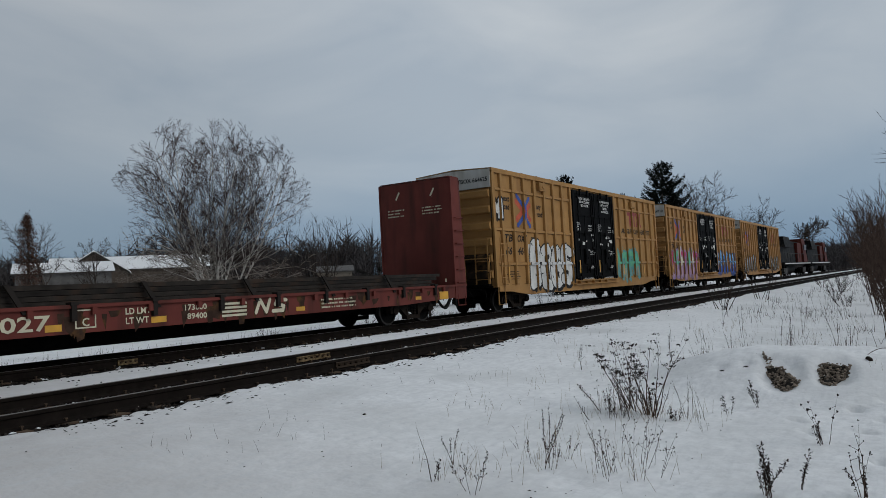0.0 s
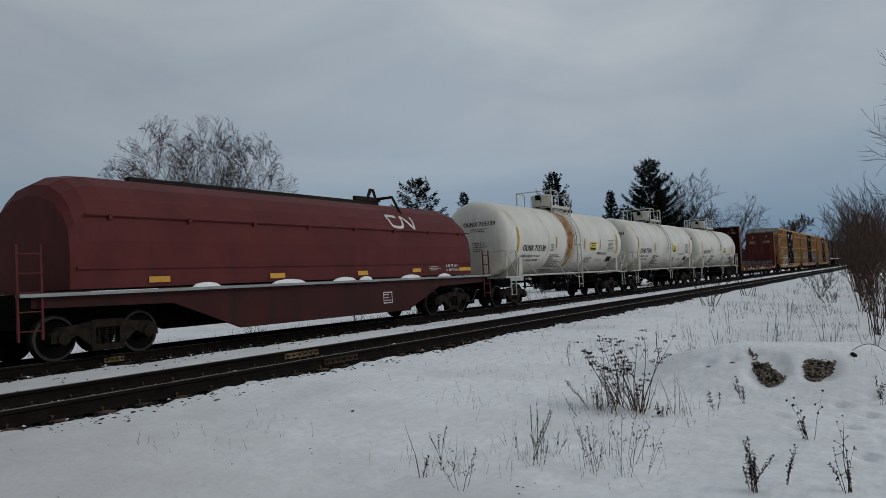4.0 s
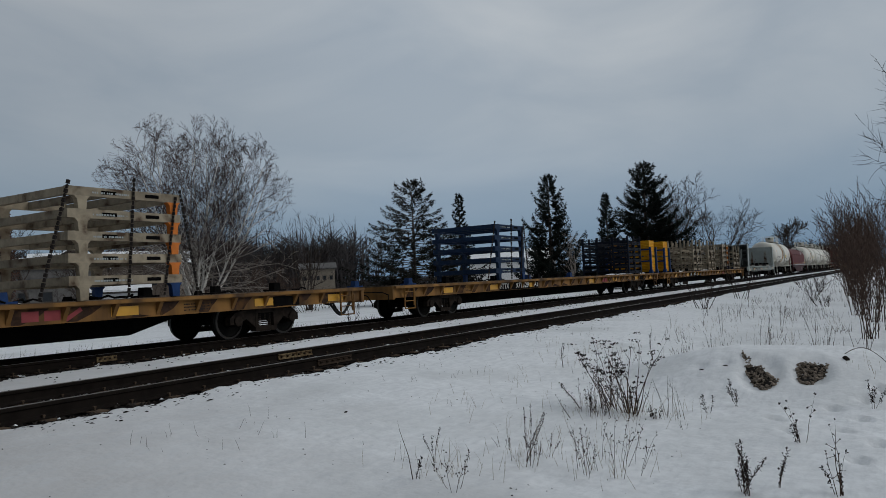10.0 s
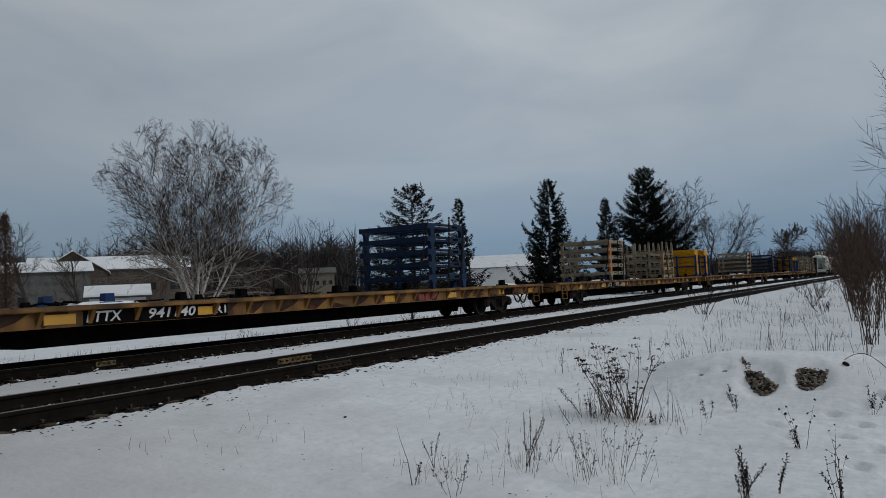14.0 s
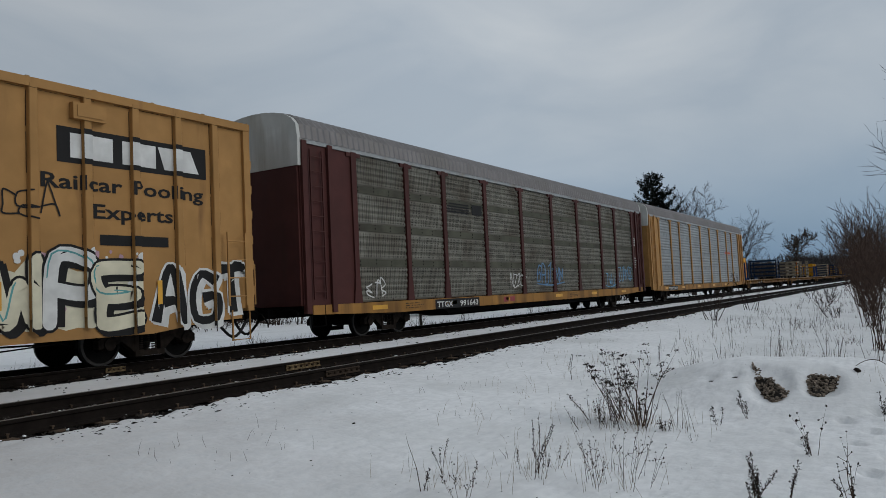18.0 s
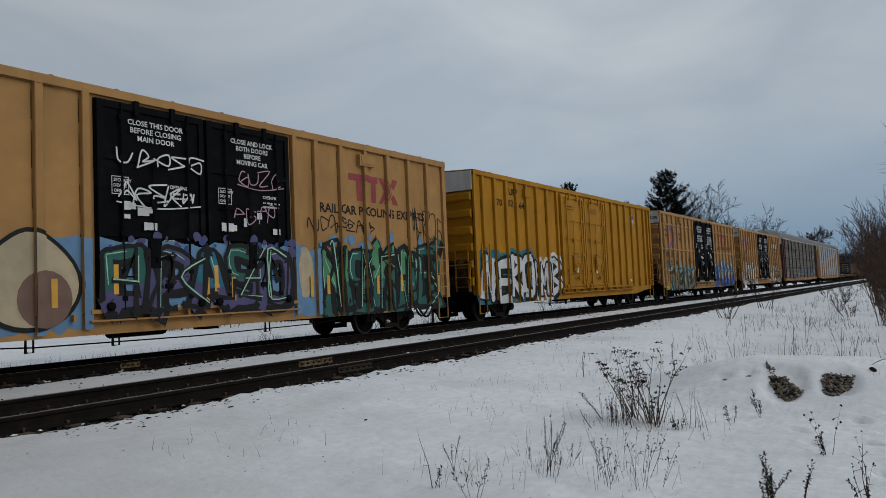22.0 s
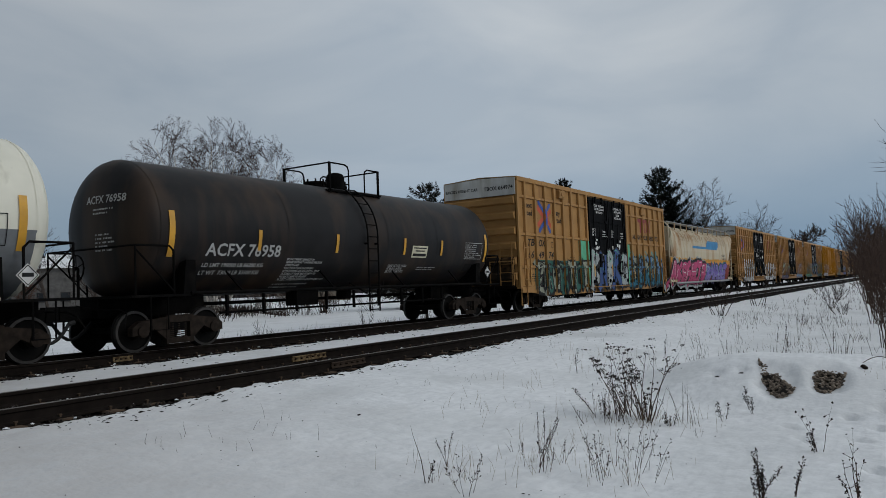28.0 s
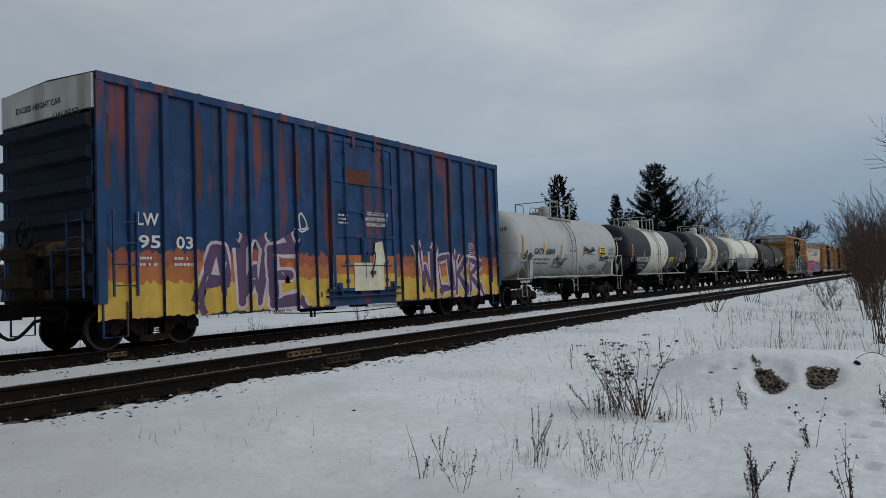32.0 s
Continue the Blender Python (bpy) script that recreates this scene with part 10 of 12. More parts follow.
bed1 = tagged(sheet("ballast_bed", M_BALLAST, tx, list(np.arange(7.1, 10.4, 0.11)), bed_near), "dark oily ballast under the nearer track", "ballast", kind="structure")
bed2 = tagged(sheet("ballast_bed", M_BALLAST, tx, list(np.arange(12.0, 16.45, 0.14)), bed_far), "dark oily ballast under the train's track", "ballast", kind="structure")


def strip(x, y):
    """Snow lying between the two tracks, ragged towards the train."""
    w = 12.12 + 0.14 * noise.noise((x * 0.8, 1, 2.0)) + 0.09 * noise.noise((x * 3.2, 1, 5.0))
    z = -0.105 + 0.018 * noise.noise((x * 1.2, y * 1.5, 9.0)) + 0.012 * noise.noise((x * 4.5, y * 5, 3.0))
    return z - 0.36 * smooth(w, w + 0.22, y) - 0.10 * (1 - smooth(9.6, 9.95, y + 0.12 * noise.noise((x * 1.7, 3, 1.0))))


tagged(sheet("snow_strip", M_TRODDEN, tx, [9.58, 9.64, 9.72, 9.82, 9.94, 10.1, 10.5, 11, 11.4] + list(np.arange(11.7, 12.6, 0.07)), strip), "trodden snow lying between the two tracks", "snow", kind="structure")


def patches(x, y):
    """Thin snow left between the rails of the nearer track, more of it farther off."""
    k = smooth(7.5, 22, x)
    n = noise.noise((x * 0.75, y * 2.1, 3.0)) + 0.5 * noise.noise((x * 2.6, y * 4.5, 6.0))
    side = smooth(0.66, 0.30, abs(y - 8.62))
    return -0.245 + 0.10 * smooth(0.5 - 1.15 * k, 0.95 - 0.9 * k, n) * side


tagged(sheet("snow_patch", M_SNOW, tx, list(np.arange(8.08, 9.46, 0.07)), patches), "thin patches of snow between the rails", "snow", kind="structure")

RAIL = [(-0.07, -0.178), (0.07, -0.178), (0.07, -0.166), (0.02, -0.152), (0.009, -0.135), (0.009, -0.055), (0.018, -0.042), (0.036, -0.036), (0.036, -0.008), (0.029, 0.0),
        (-0.029, 0.0), (-0.036, -0.008), (-0.036, -0.036), (-0.018, -0.042), (-0.009, -0.055), (-0.009, -0.135), (-0.02, -0.152), (-0.07, -0.166)]


def rail(y, label):
    top = thing("rail", label, "rail", kind="structure")
    bm = B()
    prism(bm, [(y + a, b) for a, b in RAIL], -400, 1200)
    part("rail_body", fix(bm), M_RAIL, top)
    bm = B()
    prism(bm, [(y - 0.029, 0.001), (y + 0.029, 0.001), (y + 0.026, 0.004), (y - 0.026, 0.004)], -400, 1200)
    part("running_surface", fix(bm), M_RAILTOP, top, "polished steel running surface")
    return top


def joint_bar(top, x0, x1, y, side, mat, n=6):
    """Bolted splice bar on the web of a rail."""
    bm = B()
    s = side
    prism(bm, [(y + s * 0.012, -0.148), (y + s * 0.05, -0.140), (y + s * 0.045, -0.115), (y + s * 0.03, -0.105), (y + s * 0.03, -0.075), (y + s * 0.042, -0.062), (y + s * 0.038, -0.044), (y + s * 0.012, -0.044)], x0, x1)
    bar = part("joint_bar", fix(bm), mat, top, "rusty bolted joint bar")
    for i in range(n):
        x = x0 + (i + 0.5) * (x1 - x0) / n
        bm = B()
        rod(bm, (x, y + s * 0.03, -0.09), (x, y + s * 0.062, -0.09), 0.017, 6)
        rod(bm, (x, y + s * 0.062, -0.09), (x, y + s * 0.078, -0.09), 0.009, 6)
        part("bolt", fix(bm), M_JOINT_DARK, bar)


M_JOINT = material("rusty_joint", (0.20, 0.145, 0.08), 0.8, 0.3, grain=0.5, scale=25, stain=(0.07, 0.04, 0.02), stain_at=(0.45, 0.65), stain_scale=9, bump=0.3)
M_JOINT_DARK = material("dark_bolt", (0.05, 0.035, 0.025), 0.7, 0.5, grain=0.3, scale=40)
r1 = rail(NEAR_Y - GAUGE, "worn steel rail of the empty nearer track")
r2 = rail(NEAR_Y + GAUGE, "worn steel rail of the empty nearer track beside snow")
r3 = rail(TRAIN_Y - GAUGE, "steel rail under the passing freight train")
rail(TRAIN_Y + GAUGE, "far steel rail under the passing freight train")
joint_bar(r2, 9.78, 10.66, NEAR_Y + GAUGE, -1, M_JOINT)
joint_bar(r1, 9.10, 9.95, NEAR_Y - GAUGE, -1, M_JOINT_DARK)
joint_bar(r3, 8.90, 9.33, TRAIN_Y - GAUGE, -1, M_JOINT, 4)

# ties, tie plates, spikes
bm = B()
box(bm, -0.11, 0.11, -1.29, 1.29, -0.16, 0.0, top=(0.008, 0.008))
tie_me = mesh_of("tie", fix(bm), M_TIE)
bm = B()
box(bm, -0.09, 0.09, -0.19, 0.19, 0.0, 0.016, top=(0.005, 0.005))
plate_me = mesh_of("tie_plate", fix(bm), M_PLATE)
bm = B()
box(bm, -0.009, 0.009, -0.009, 0.009, 0.0, 0.05)
box(bm, -0.016, 0.016, -0.026, 0.012, 0.05, 0.066)
spike_me = mesh_of("spike", fix(bm), M_PLATE)
rng = random.Random(5)
for yc, bed, x1 in ((NEAR_Y, bed1, 44.0), (TRAIN_Y, bed2, 40.0)):
    x = 2.0
    while x < x1:
        tie = piece("tie", tie_me, bed, (x, yc + rng.uniform(-0.04, 0.04), -0.193 + rng.uniform(-0.006, 0.004)))
        tie.rotation_euler = (0, 0, rng.uniform(-0.02, 0.02))
        for s in (-1, 1):
            pl = piece("tie_plate", plate_me, tie, (0, s * GAUGE, 0.0))
            if x < 16:
                for q in (-1, 1):
                    sp = piece("spike", spike_me, tie, (rng.uniform(-0.05, 0.05), s * GAUGE + q * 0.085, 0.0))
                    sp.rotation_euler = (0, 0, 0 if q > 0 else math.pi)
        x += TIE_STEP + rng.uniform(-0.03, 0.03)

# loose ballast stones
M_CLOD = material("dark_clod", (0.022, 0.018, 0.015), 0.95, spec=0.05, grain=0.4, scale=30)
M_STONE = material("crushed_stone", (0.034, 0.029, 0.025), 0.9, spec=0.1, grain=0.5, scale=16)
rng = random.Random(9)
pl = []
for i in range(9000):
    x = 3 + 40 * rng.random() ** 1.6
    y = rng.choice((rng.uniform(7.45, 9.5), rng.uniform(7.45, 8.0), rng.uniform(9.3, 9.75), rng.uniform(12.2, 13.4), rng.uniform(12.2, 13.4)))
    z = bed_near(x, y) if y < 10.3 else bed_far(x, y)
    pl.append((x, y, z + 0.004, rng.uniform(0.025, 0.06)))
tagged(piece("ballast_gravel", stone_mesh("ballast_gravel", M_STONE, pl, 3)), "dark crushed stone lying along the rails", "gravel", kind="stuff")

# crumbs of snow on the ballast, and dark crumbs on the snow strip
pl = []
for i in range(900):
    x = 3 + 40 * rng.random() ** 1.4
    y = rng.choice((rng.uniform(7.5, 9.45), rng.uniform(8.2, 9.4), rng.uniform(12.25, 13.4)))
    z = bed_near(x, y) if y < 10.3 else bed_far(x, y)
    pl.append((x, y, z + 0.02, rng.uniform(0.02, 0.075)))
tagged(piece("snow_crumbs", stone_mesh("snow_crumbs", M_SNOW, pl, 8, 0.5)), "crumbs of snow scattered over the ballast", "snow", kind="stuff")
pl = []
for i in range(420):
    x = 4 + 36 * rng.random() ** 1.3
    y = rng.choice((rng.uniform(9.75, 12.1), rng.uniform(11.6, 12.15)))
    pl.append((x, y, strip(x, y) + 0.004, rng.uniform(0.015, 0.06)))
tagged(piece("dark_crumbs", stone_mesh("dark_crumbs", M_CLOD, pl, 9, 0.45)), "dark crumbs on the snow between the tracks", "stone", kind="stuff")

# clods and stones poking through the snow beside the track
clods = []
for i in range(900):
    x = 4 + 26 * rng.random() ** 1.3
    y = snow_edge(x) - abs(rng.gauss(0, 0.30)) - 0.02
    clods.append((x, y, ground_z(x, y) - 0.004, rng.uniform(0.015, 0.085) * rng.uniform(0.35, 1.0)))
tagged(piece("dark_clods", stone_mesh("dark_clods", M_CLOD, clods, 4, 0.4)), "dark stones and clods poking through trodden snow", "stone", kind="stuff")
pl = []
for i in range(300):
    x, y = 2.5 + 16 * rng.random() ** 1.2, rng.uniform(1.6, 7.0)
    pl.append((x, y, ground_z(x, y) + 0.001, rng.uniform(0.006, 0.024) * rng.uniform(0.5, 1)))
tagged(piece("soil_specks", stone_mesh("soil_specks", M_CLOD, pl, 12, 0.5)), "dark specks of soil and chaff on open snow", "soil", kind="stuff")
lump = [blob_mesh("clod", M_CLOD, 40 + i, 0.5) for i in range(4)]
for i in range(46):
    x = 4.3 + 12 * rng.random()
    y = snow_edge(x) - abs(rng.gauss(0, 0.3)) - 0.03
    ob = piece("clod", lump[i % 4], None, (x, y, ground_z(x, y) + 0.002))
    ob.scale = (rng.uniform(0.03, 0.13) * rng.uniform(0.6, 1), rng.uniform(0.02, 0.06), rng.uniform(0.012, 0.035))
    ob.rotation_euler = (0, 0, rng.uniform(-0.5, 0.5))
    tagged(ob, "dark clod lying on the snow beside the rails", "clod", "clods along the track")
ob = piece("pebble", lump[1], None, (6.33, 5.19, ground_z(6.33, 5.19) + 0.004))
ob.scale = (0.05, 0.04, 0.04)
tagged(ob, "single dark pebble on smooth snow", "pebble")

# gravel showing in the thawed hollows of the mound
M_GRAVEL = material("mound_gravel", (0.24, 0.195, 0.155), 0.9, grain=0.5, scale=14, stain=(0.12, 0.095, 0.075), stain_at=(0.5, 0.65), stain_scale=6, per=0.6, bump=0.3)
M_SOIL = material("dark_soil", (0.012, 0.0095, 0.0075), 0.95, grain=0.4, scale=20)
peb = [blob_mesh("stone", M_GRAVEL, 60 + i, 0.75) for i in range(6)]
def within(x, y, poly):
    hit = False
    for (x0, y0), (x1, y1) in zip(poly, poly[1:] + poly[:1]):
        if (y0 > y) != (y1 > y) and x < (x1 - x0) * (y - y0) / (y1 - y0) + x0:
            hit = not hit
    return hit


for poly in GRAVEL:
    top = thing("gravel_patch", "brown-grey gravel laid bare on the snowy mound", "gravel", "gravel patches on the mound")
    cx, cy = sum(p[0] for p in poly) / len(poly), sum(p[1] for p in poly) / len(poly)
    me = bpy.data.meshes.new("soil")
    V = [(cx, cy, ground_z(cx, cy) + 0.006)]
    for x, y in poly:
        x, y = cx + (x - cx) * 0.93, cy + (y - cy) * 0.93
        V.append((x, y, ground_z(x, y) + 0.006))
    me.from_pydata(V, [], [(0, 1 + i, 1 + (i + 1) % len(poly)) for i in range(len(poly))])
    me.materials.append(M_SOIL)
    piece("soil", me, top)
    n = 0
    while n < 290:
        x, y = cx + rng.uniform(-0.6, 0.6), cy + rng.uniform(-0.4, 0.4)
        if not within(x, y, poly):
            continue
        n += 1
        ob = piece("stone", peb[n % 6], top, (x, y, ground_z(x, y) + rng.uniform(0.004, 0.034)))
        k = rng.uniform(0.02, 0.045) * rng.choice((0.8, 1, 1.3))
        ob.scale = (k, k * rng.uniform(0.7, 1.2), k * rng.uniform(0.7, 1.0))
        ob.rotation_euler = (rng.uniform(-0.4, 0.4), rng.uniform(-0.4, 0.4), rng.uniform(0, 6))
for x, y in ((10.55, 2.42), (10.6, 2.12), (10.84, 1.86)):
    ob = piece("dark_stone", lump[2], None, (x, y, ground_z(x, y) + 0.01))
    ob.scale = (0.12, 0.1, 0.05)
    tagged(ob, "dark wet stone in a hole in the snow", "stone", "stones in the mound")

# ---- buildings beyond the line ----
M_WALL_GREY = material("grey_siding", (0.12, 0.115, 0.11), 0.8, grain=0.2, scale=3, stain=(0.07, 0.067, 0.064), stain_at=(0.5, 0.7))
M_WALL_BROWN = material("brown_siding", (0.10, 0.08, 0.065), 0.8, grain=0.2, scale=3)
M_WALL_BEIGE = material("beige_siding", (0.175, 0.148, 0.118), 0.8, grain=0.15, scale=2)
M_WALL_WHITE = material("white_siding", (0.6, 0.6, 0.6), 0.8, grain=0.15, scale=2)
M_DARKGLASS = material("dark_window", (0.02, 0.022, 0.025), 0.15)
M_ROOFEDGE = material("dark_fascia", (0.06, 0.055, 0.05), 0.8, grain=0.2, scale=3)


def house(name, label, a, b, deep, base, eave, ridge, wall, windows=(), gable=False, snow=M_SNOW):
    """Gabled building; a-b is the wall towards the line. Ridge runs along it, or across it when gable."""
    a, b = Vector((*a, 0)), Vector((*b, 0))
    L = (b - a).length
    u = (b - a) / L
    v = Vector((-u.y, u.x, 0))
    if v.y < 0:
        v = -v
    top = thing(name, label, "building")
    m = Matrix((( u.x, v.x, 0, a.x), (u.y, v.y, 0, a.y), (0, 0, 1, 0), (0, 0, 0, 1)))
    top.matrix_world = m

    def wallpart(pts, d):
        bm = B()
        loft(bm, [pts, [Vector(p) + Vector(d) for p in pts]])
        return part("wall", fix(bm), wall, top)
    if gable:
        front = wallpart([(0, 0, base), (L, 0, base), (L, 0, eave), (L / 2, 0, ridge), (0, 0, eave)], (0, 0.2, 0))
        wallpart([(0, deep, base), (L, deep, base), (L, deep, eave), (L / 2, deep, ridge), (0, deep, eave)], (0, -0.2, 0))
        wallpart([(0, 0.2, base), (0, deep - 0.2, base), (0, deep - 0.2, eave), (0, 0.2, eave)], (0.2, 0, 0))
        wallpart([(L, 0.2, base), (L, deep - 0.2, base), (L, deep - 0.2, eave), (L, 0.2, eave)], (-0.2, 0, 0))
        slopes = [[(-0.4, -0.4), (L / 2, -0.4), (L / 2, deep + 0.4), (-0.4, deep + 0.4)], [(L / 2, -0.4), (L + 0.4, -0.4), (L + 0.4, deep + 0.4), (L / 2, deep + 0.4)]]
        hz = lambda x, y: ridge - (ridge - eave) * abs(x - L / 2) / (L / 2)
    else:
        front = wallpart([(0, 0, base), (L, 0, base), (L, 0, eave), (0, 0, eave)], (0, 0.2, 0))
        wallpart([(0, deep, base), (L, deep, base), (L, deep, eave), (0, deep, eave)], (0, -0.2, 0))
        for x, d in ((0, 0.2), (L, -0.2)):
            wallpart([(x, 0.2, base), (x, deep - 0.2, base), (x, deep - 0.2, eave), (x, deep / 2, ridge), (x, 0.2, eave)], (d, 0, 0))
        slopes = [[(-0.4, -0.4), (L + 0.4, -0.4), (L + 0.4, deep / 2), (-0.4, deep / 2)], [(-0.4, deep / 2), (L + 0.4, deep / 2), (L + 0.4, deep + 0.4), (-0.4, deep + 0.4)]]
        hz = lambda x, y: ridge - (ridge - eave) * abs(y - deep / 2) / (deep / 2)
    for s in slopes:
        bm = B()
        loft(bm, [[(x, y, hz(x, y) + 0.03) for x, y in s], [(x, y, hz(x, y) + 0.18) for x, y in s]])
        roof = part("roof", fix(bm), M_ROOFEDGE, top, "roof edge with dark fascia")
        bm = B()
        loft(bm, [[(x, y, hz(x, y) + 0.185) for x, y in s], [(x, y, hz(x, y) + 0.33) for x, y in s]])
        part("roof_snow", fix(bm), snow, roof, "snow lying on the roof")
    for x, z, w, h in windows:
        bm = B()
        box(bm, x, x + w, -0.04, -0.005, z, z + h)
        win = part("window", fix(bm), M_ROOFEDGE, front)
        bm = B()
        box(bm, x + 0.08, x + w - 0.08, -0.06, -0.042, z + 0.08, z + h - 0.08)
        part("pane", fix(bm), M_DARKGLASS, win)
    return top


house("grey_building", "grey sided building with a snow-covered roof beyond the line", (45.6, 87.9), (54.4, 82.8), 9, -0.6, 4.9, 6.1, M_WALL_GREY, ((2.5, 1.0, 1.1, 1.2), (5.0, 1.0, 1.1, 1.2)))
house("brown_building", "brown gabled building with snow on its roof", (54.0, 92.8), (60.2, 88.3), 10, -0.6, 5.2, 7.7, M_WALL_BROWN, gable=True)
house("long_building", "long low grey-brown building with a snowy roof", (56.5, 100.0), (73.5, 88.0), 9, -0.6, 5.7, 7.5, M_WALL_BROWN, tuple((2 + 3.2 * i, 2.6, 1.4, 1.1) for i in range(6)))
house("low_shed", "low shed with thick snow on its roof", (35.6, 54.4), (39.0, 52.0), 3.5, -0.6, 1.55, 2.2, M_WALL_WHITE, ((0.5, 0.4, 0.6, 0.6), (1.5, 0.4, 0.6, 0.6), (2.8, 0.3, 0.8, 0.7)))
house("beige_building", "dull beige building with a row of small windows", (103.4, 94.3), (107.6, 89.5), 9, -0.6, 4.6, 5.6, M_WALL_BEIGE, tuple((0.6 + 1.2 * i, 2.6, 0.6, 0.8) for i in range(5)), snow=M_WALL_GREY)
house("white_barn", "far pale barn with a broad snowy roof", (190.7, 107.5), (203.0, 86.0), 26, -0.6, 6.2, 10.0, M_WALL_WHITE)

# ---- trees ----
M_BIRCH = material("birch_bark", (0.50, 0.47, 0.43), 0.8, grain=0.35, scale=5, stain=(0.10, 0.08, 0.07), stain_at=(0.55, 0.66), stain_scale=2.5)
M_TWIG = material("reddish_twig", (0.05, 0.033, 0.030), 0.85, grain=0.3, scale=8)
M_BARK = material("dark_bark", (0.055, 0.045, 0.038), 0.9, grain=0.4, scale=6)
M_BARK_PALE = material("pale_bark", (0.22, 0.19, 0.165), 0.9, grain=0.35, scale=6)
M_BROWNTWIG = material("brown_twig", (0.042, 0.031, 0.026), 0.9, grain=0.35, scale=7)
M_NEEDLE = material("spruce_needle", (0.005, 0.0088, 0.006), 0.9, grain=0.4, scale=2.5, spec=0.25)
M_NEEDLE2 = material("larch_needle", (0.012, 0.0125, 0.009), 0.9, grain=0.4, scale=2.5, spec=0.2)
M_DEADLEAF = material("dead_leaf", (0.085, 0.042, 0.028), 0.85, grain=0.4, scale=5, spec=0.2)


class Wood:
    """Collects tapered twigs as one light mesh."""
    def __init__(self):
        self.V, self.F = [], []
        self.room = None

    def tube(self, a, b, r0, r1, n=3):
        d = b - a
        if d.length < 1e-6 or (self.room and not self.room(b)):
            return
        u, v = frame_of(d)
        k = len(self.V)
        cs = [(math.cos(6.2832 * i / n), math.sin(6.2832 * i / n)) for i in range(n)]
        self.V += [a + (u * c + v * s) * r0 for c, s in cs]
        if r1 < 1e-4:
            self.V.append(b)
            self.F += [(k + i, k + (i + 1) % n, k + n) for i in range(n)]
        else:
            self.V += [b + (u * c + v * s) * r1 for c, s in cs]
            self.F += [(k + i, k + (i + 1) % n, k + n + (i + 1) % n, k + n + i) for i in range(n)]

    def leaf(self, p, d, w, L):
        """A small three-sided blade."""
        u, v = frame_of(d)
        k = len(self.V)
        d = Vector(d).normalized()
        m = p + d * L * 0.45
        self.V += [p, m + u * w, m - u * w * 0.5 + v * w * 0.6, p + d * L]
        self.F += [(k, k + 1, k + 3), (k, k + 3, k + 2), (k + 1, k + 2, k + 3)]

    def mesh(self, name, mat):
        me = bpy.data.meshes.new(name)
        me.from_pydata([tuple(v) for v in self.V], [], self.F)
        me.materials.append(mat)
        return me

    def part(self, name, mat, parent, label=""):
        return piece(name, self.mesh(name, mat), parent, label=label)


def jit(rng, s):
    return Vector((rng.gauss(0, s), rng.gauss(0, s), rng.gauss(0, s)))


def limb(w, rng, p, d, L, r, depth, up=0.10, crook=0.10, kids=6, spread_a=0.8, shrink=0.5, fine=None, n=3, start=0.25, segs=None, rmin=0.006, keep=0.0):
    """A tapering crooked limb with side limbs; the finest go into the mesh `fine`."""
    segs = segs or max(2, min(7, int(L / 0.35)))
    d = Vector(d).normalized()
    pts = [Vector(p)]
    for i in range(segs):
        d = (d + jit(rng, crook) + Vector((0, 0, up / segs * 2))).normalized()
        pts.append(pts[-1] + d * (L / segs))
    for i in range(segs):
        a, b = i / segs, (i + 1) / segs
        w.tube(pts[i], pts[i + 1], max(rmin, r * (1 - 0.85 * a)), max(rmin, r * (1 - 0.85 * b)) if i < segs - 1 else 0, n)
    if depth > 0:
        for k in range(kids):
            f = start + (1 - start) * (k + rng.random()) / kids
            s = min(segs - 1, int(f * segs))
            q = pts[s].lerp(pts[s + 1], f * segs - s)
            stay = fine is None or q.z < keep
            t = w if stay else fine
            ax = (pts[s + 1] - pts[s]).normalized()
            u, v = frame_of(ax)
            ang = rng.uniform(0, 6.28)
            nd = ax + (u * math.cos(ang) + v * math.sin(ang)) * spread_a * rng.uniform(0.6, 1.3)
            limb(t, rng, q, nd, L * shrink * (1.15 - 0.6 * f) * rng.uniform(0.7, 1.25), max(rmin, r * (1 - 0.8 * f) * 0.55), depth - 1, up, crook * 1.2,
                 max(2, int(kids * 0.8)), spread_a, shrink, fine if stay else None, 3, 0.15, None, rmin, 0.0)
    return pts


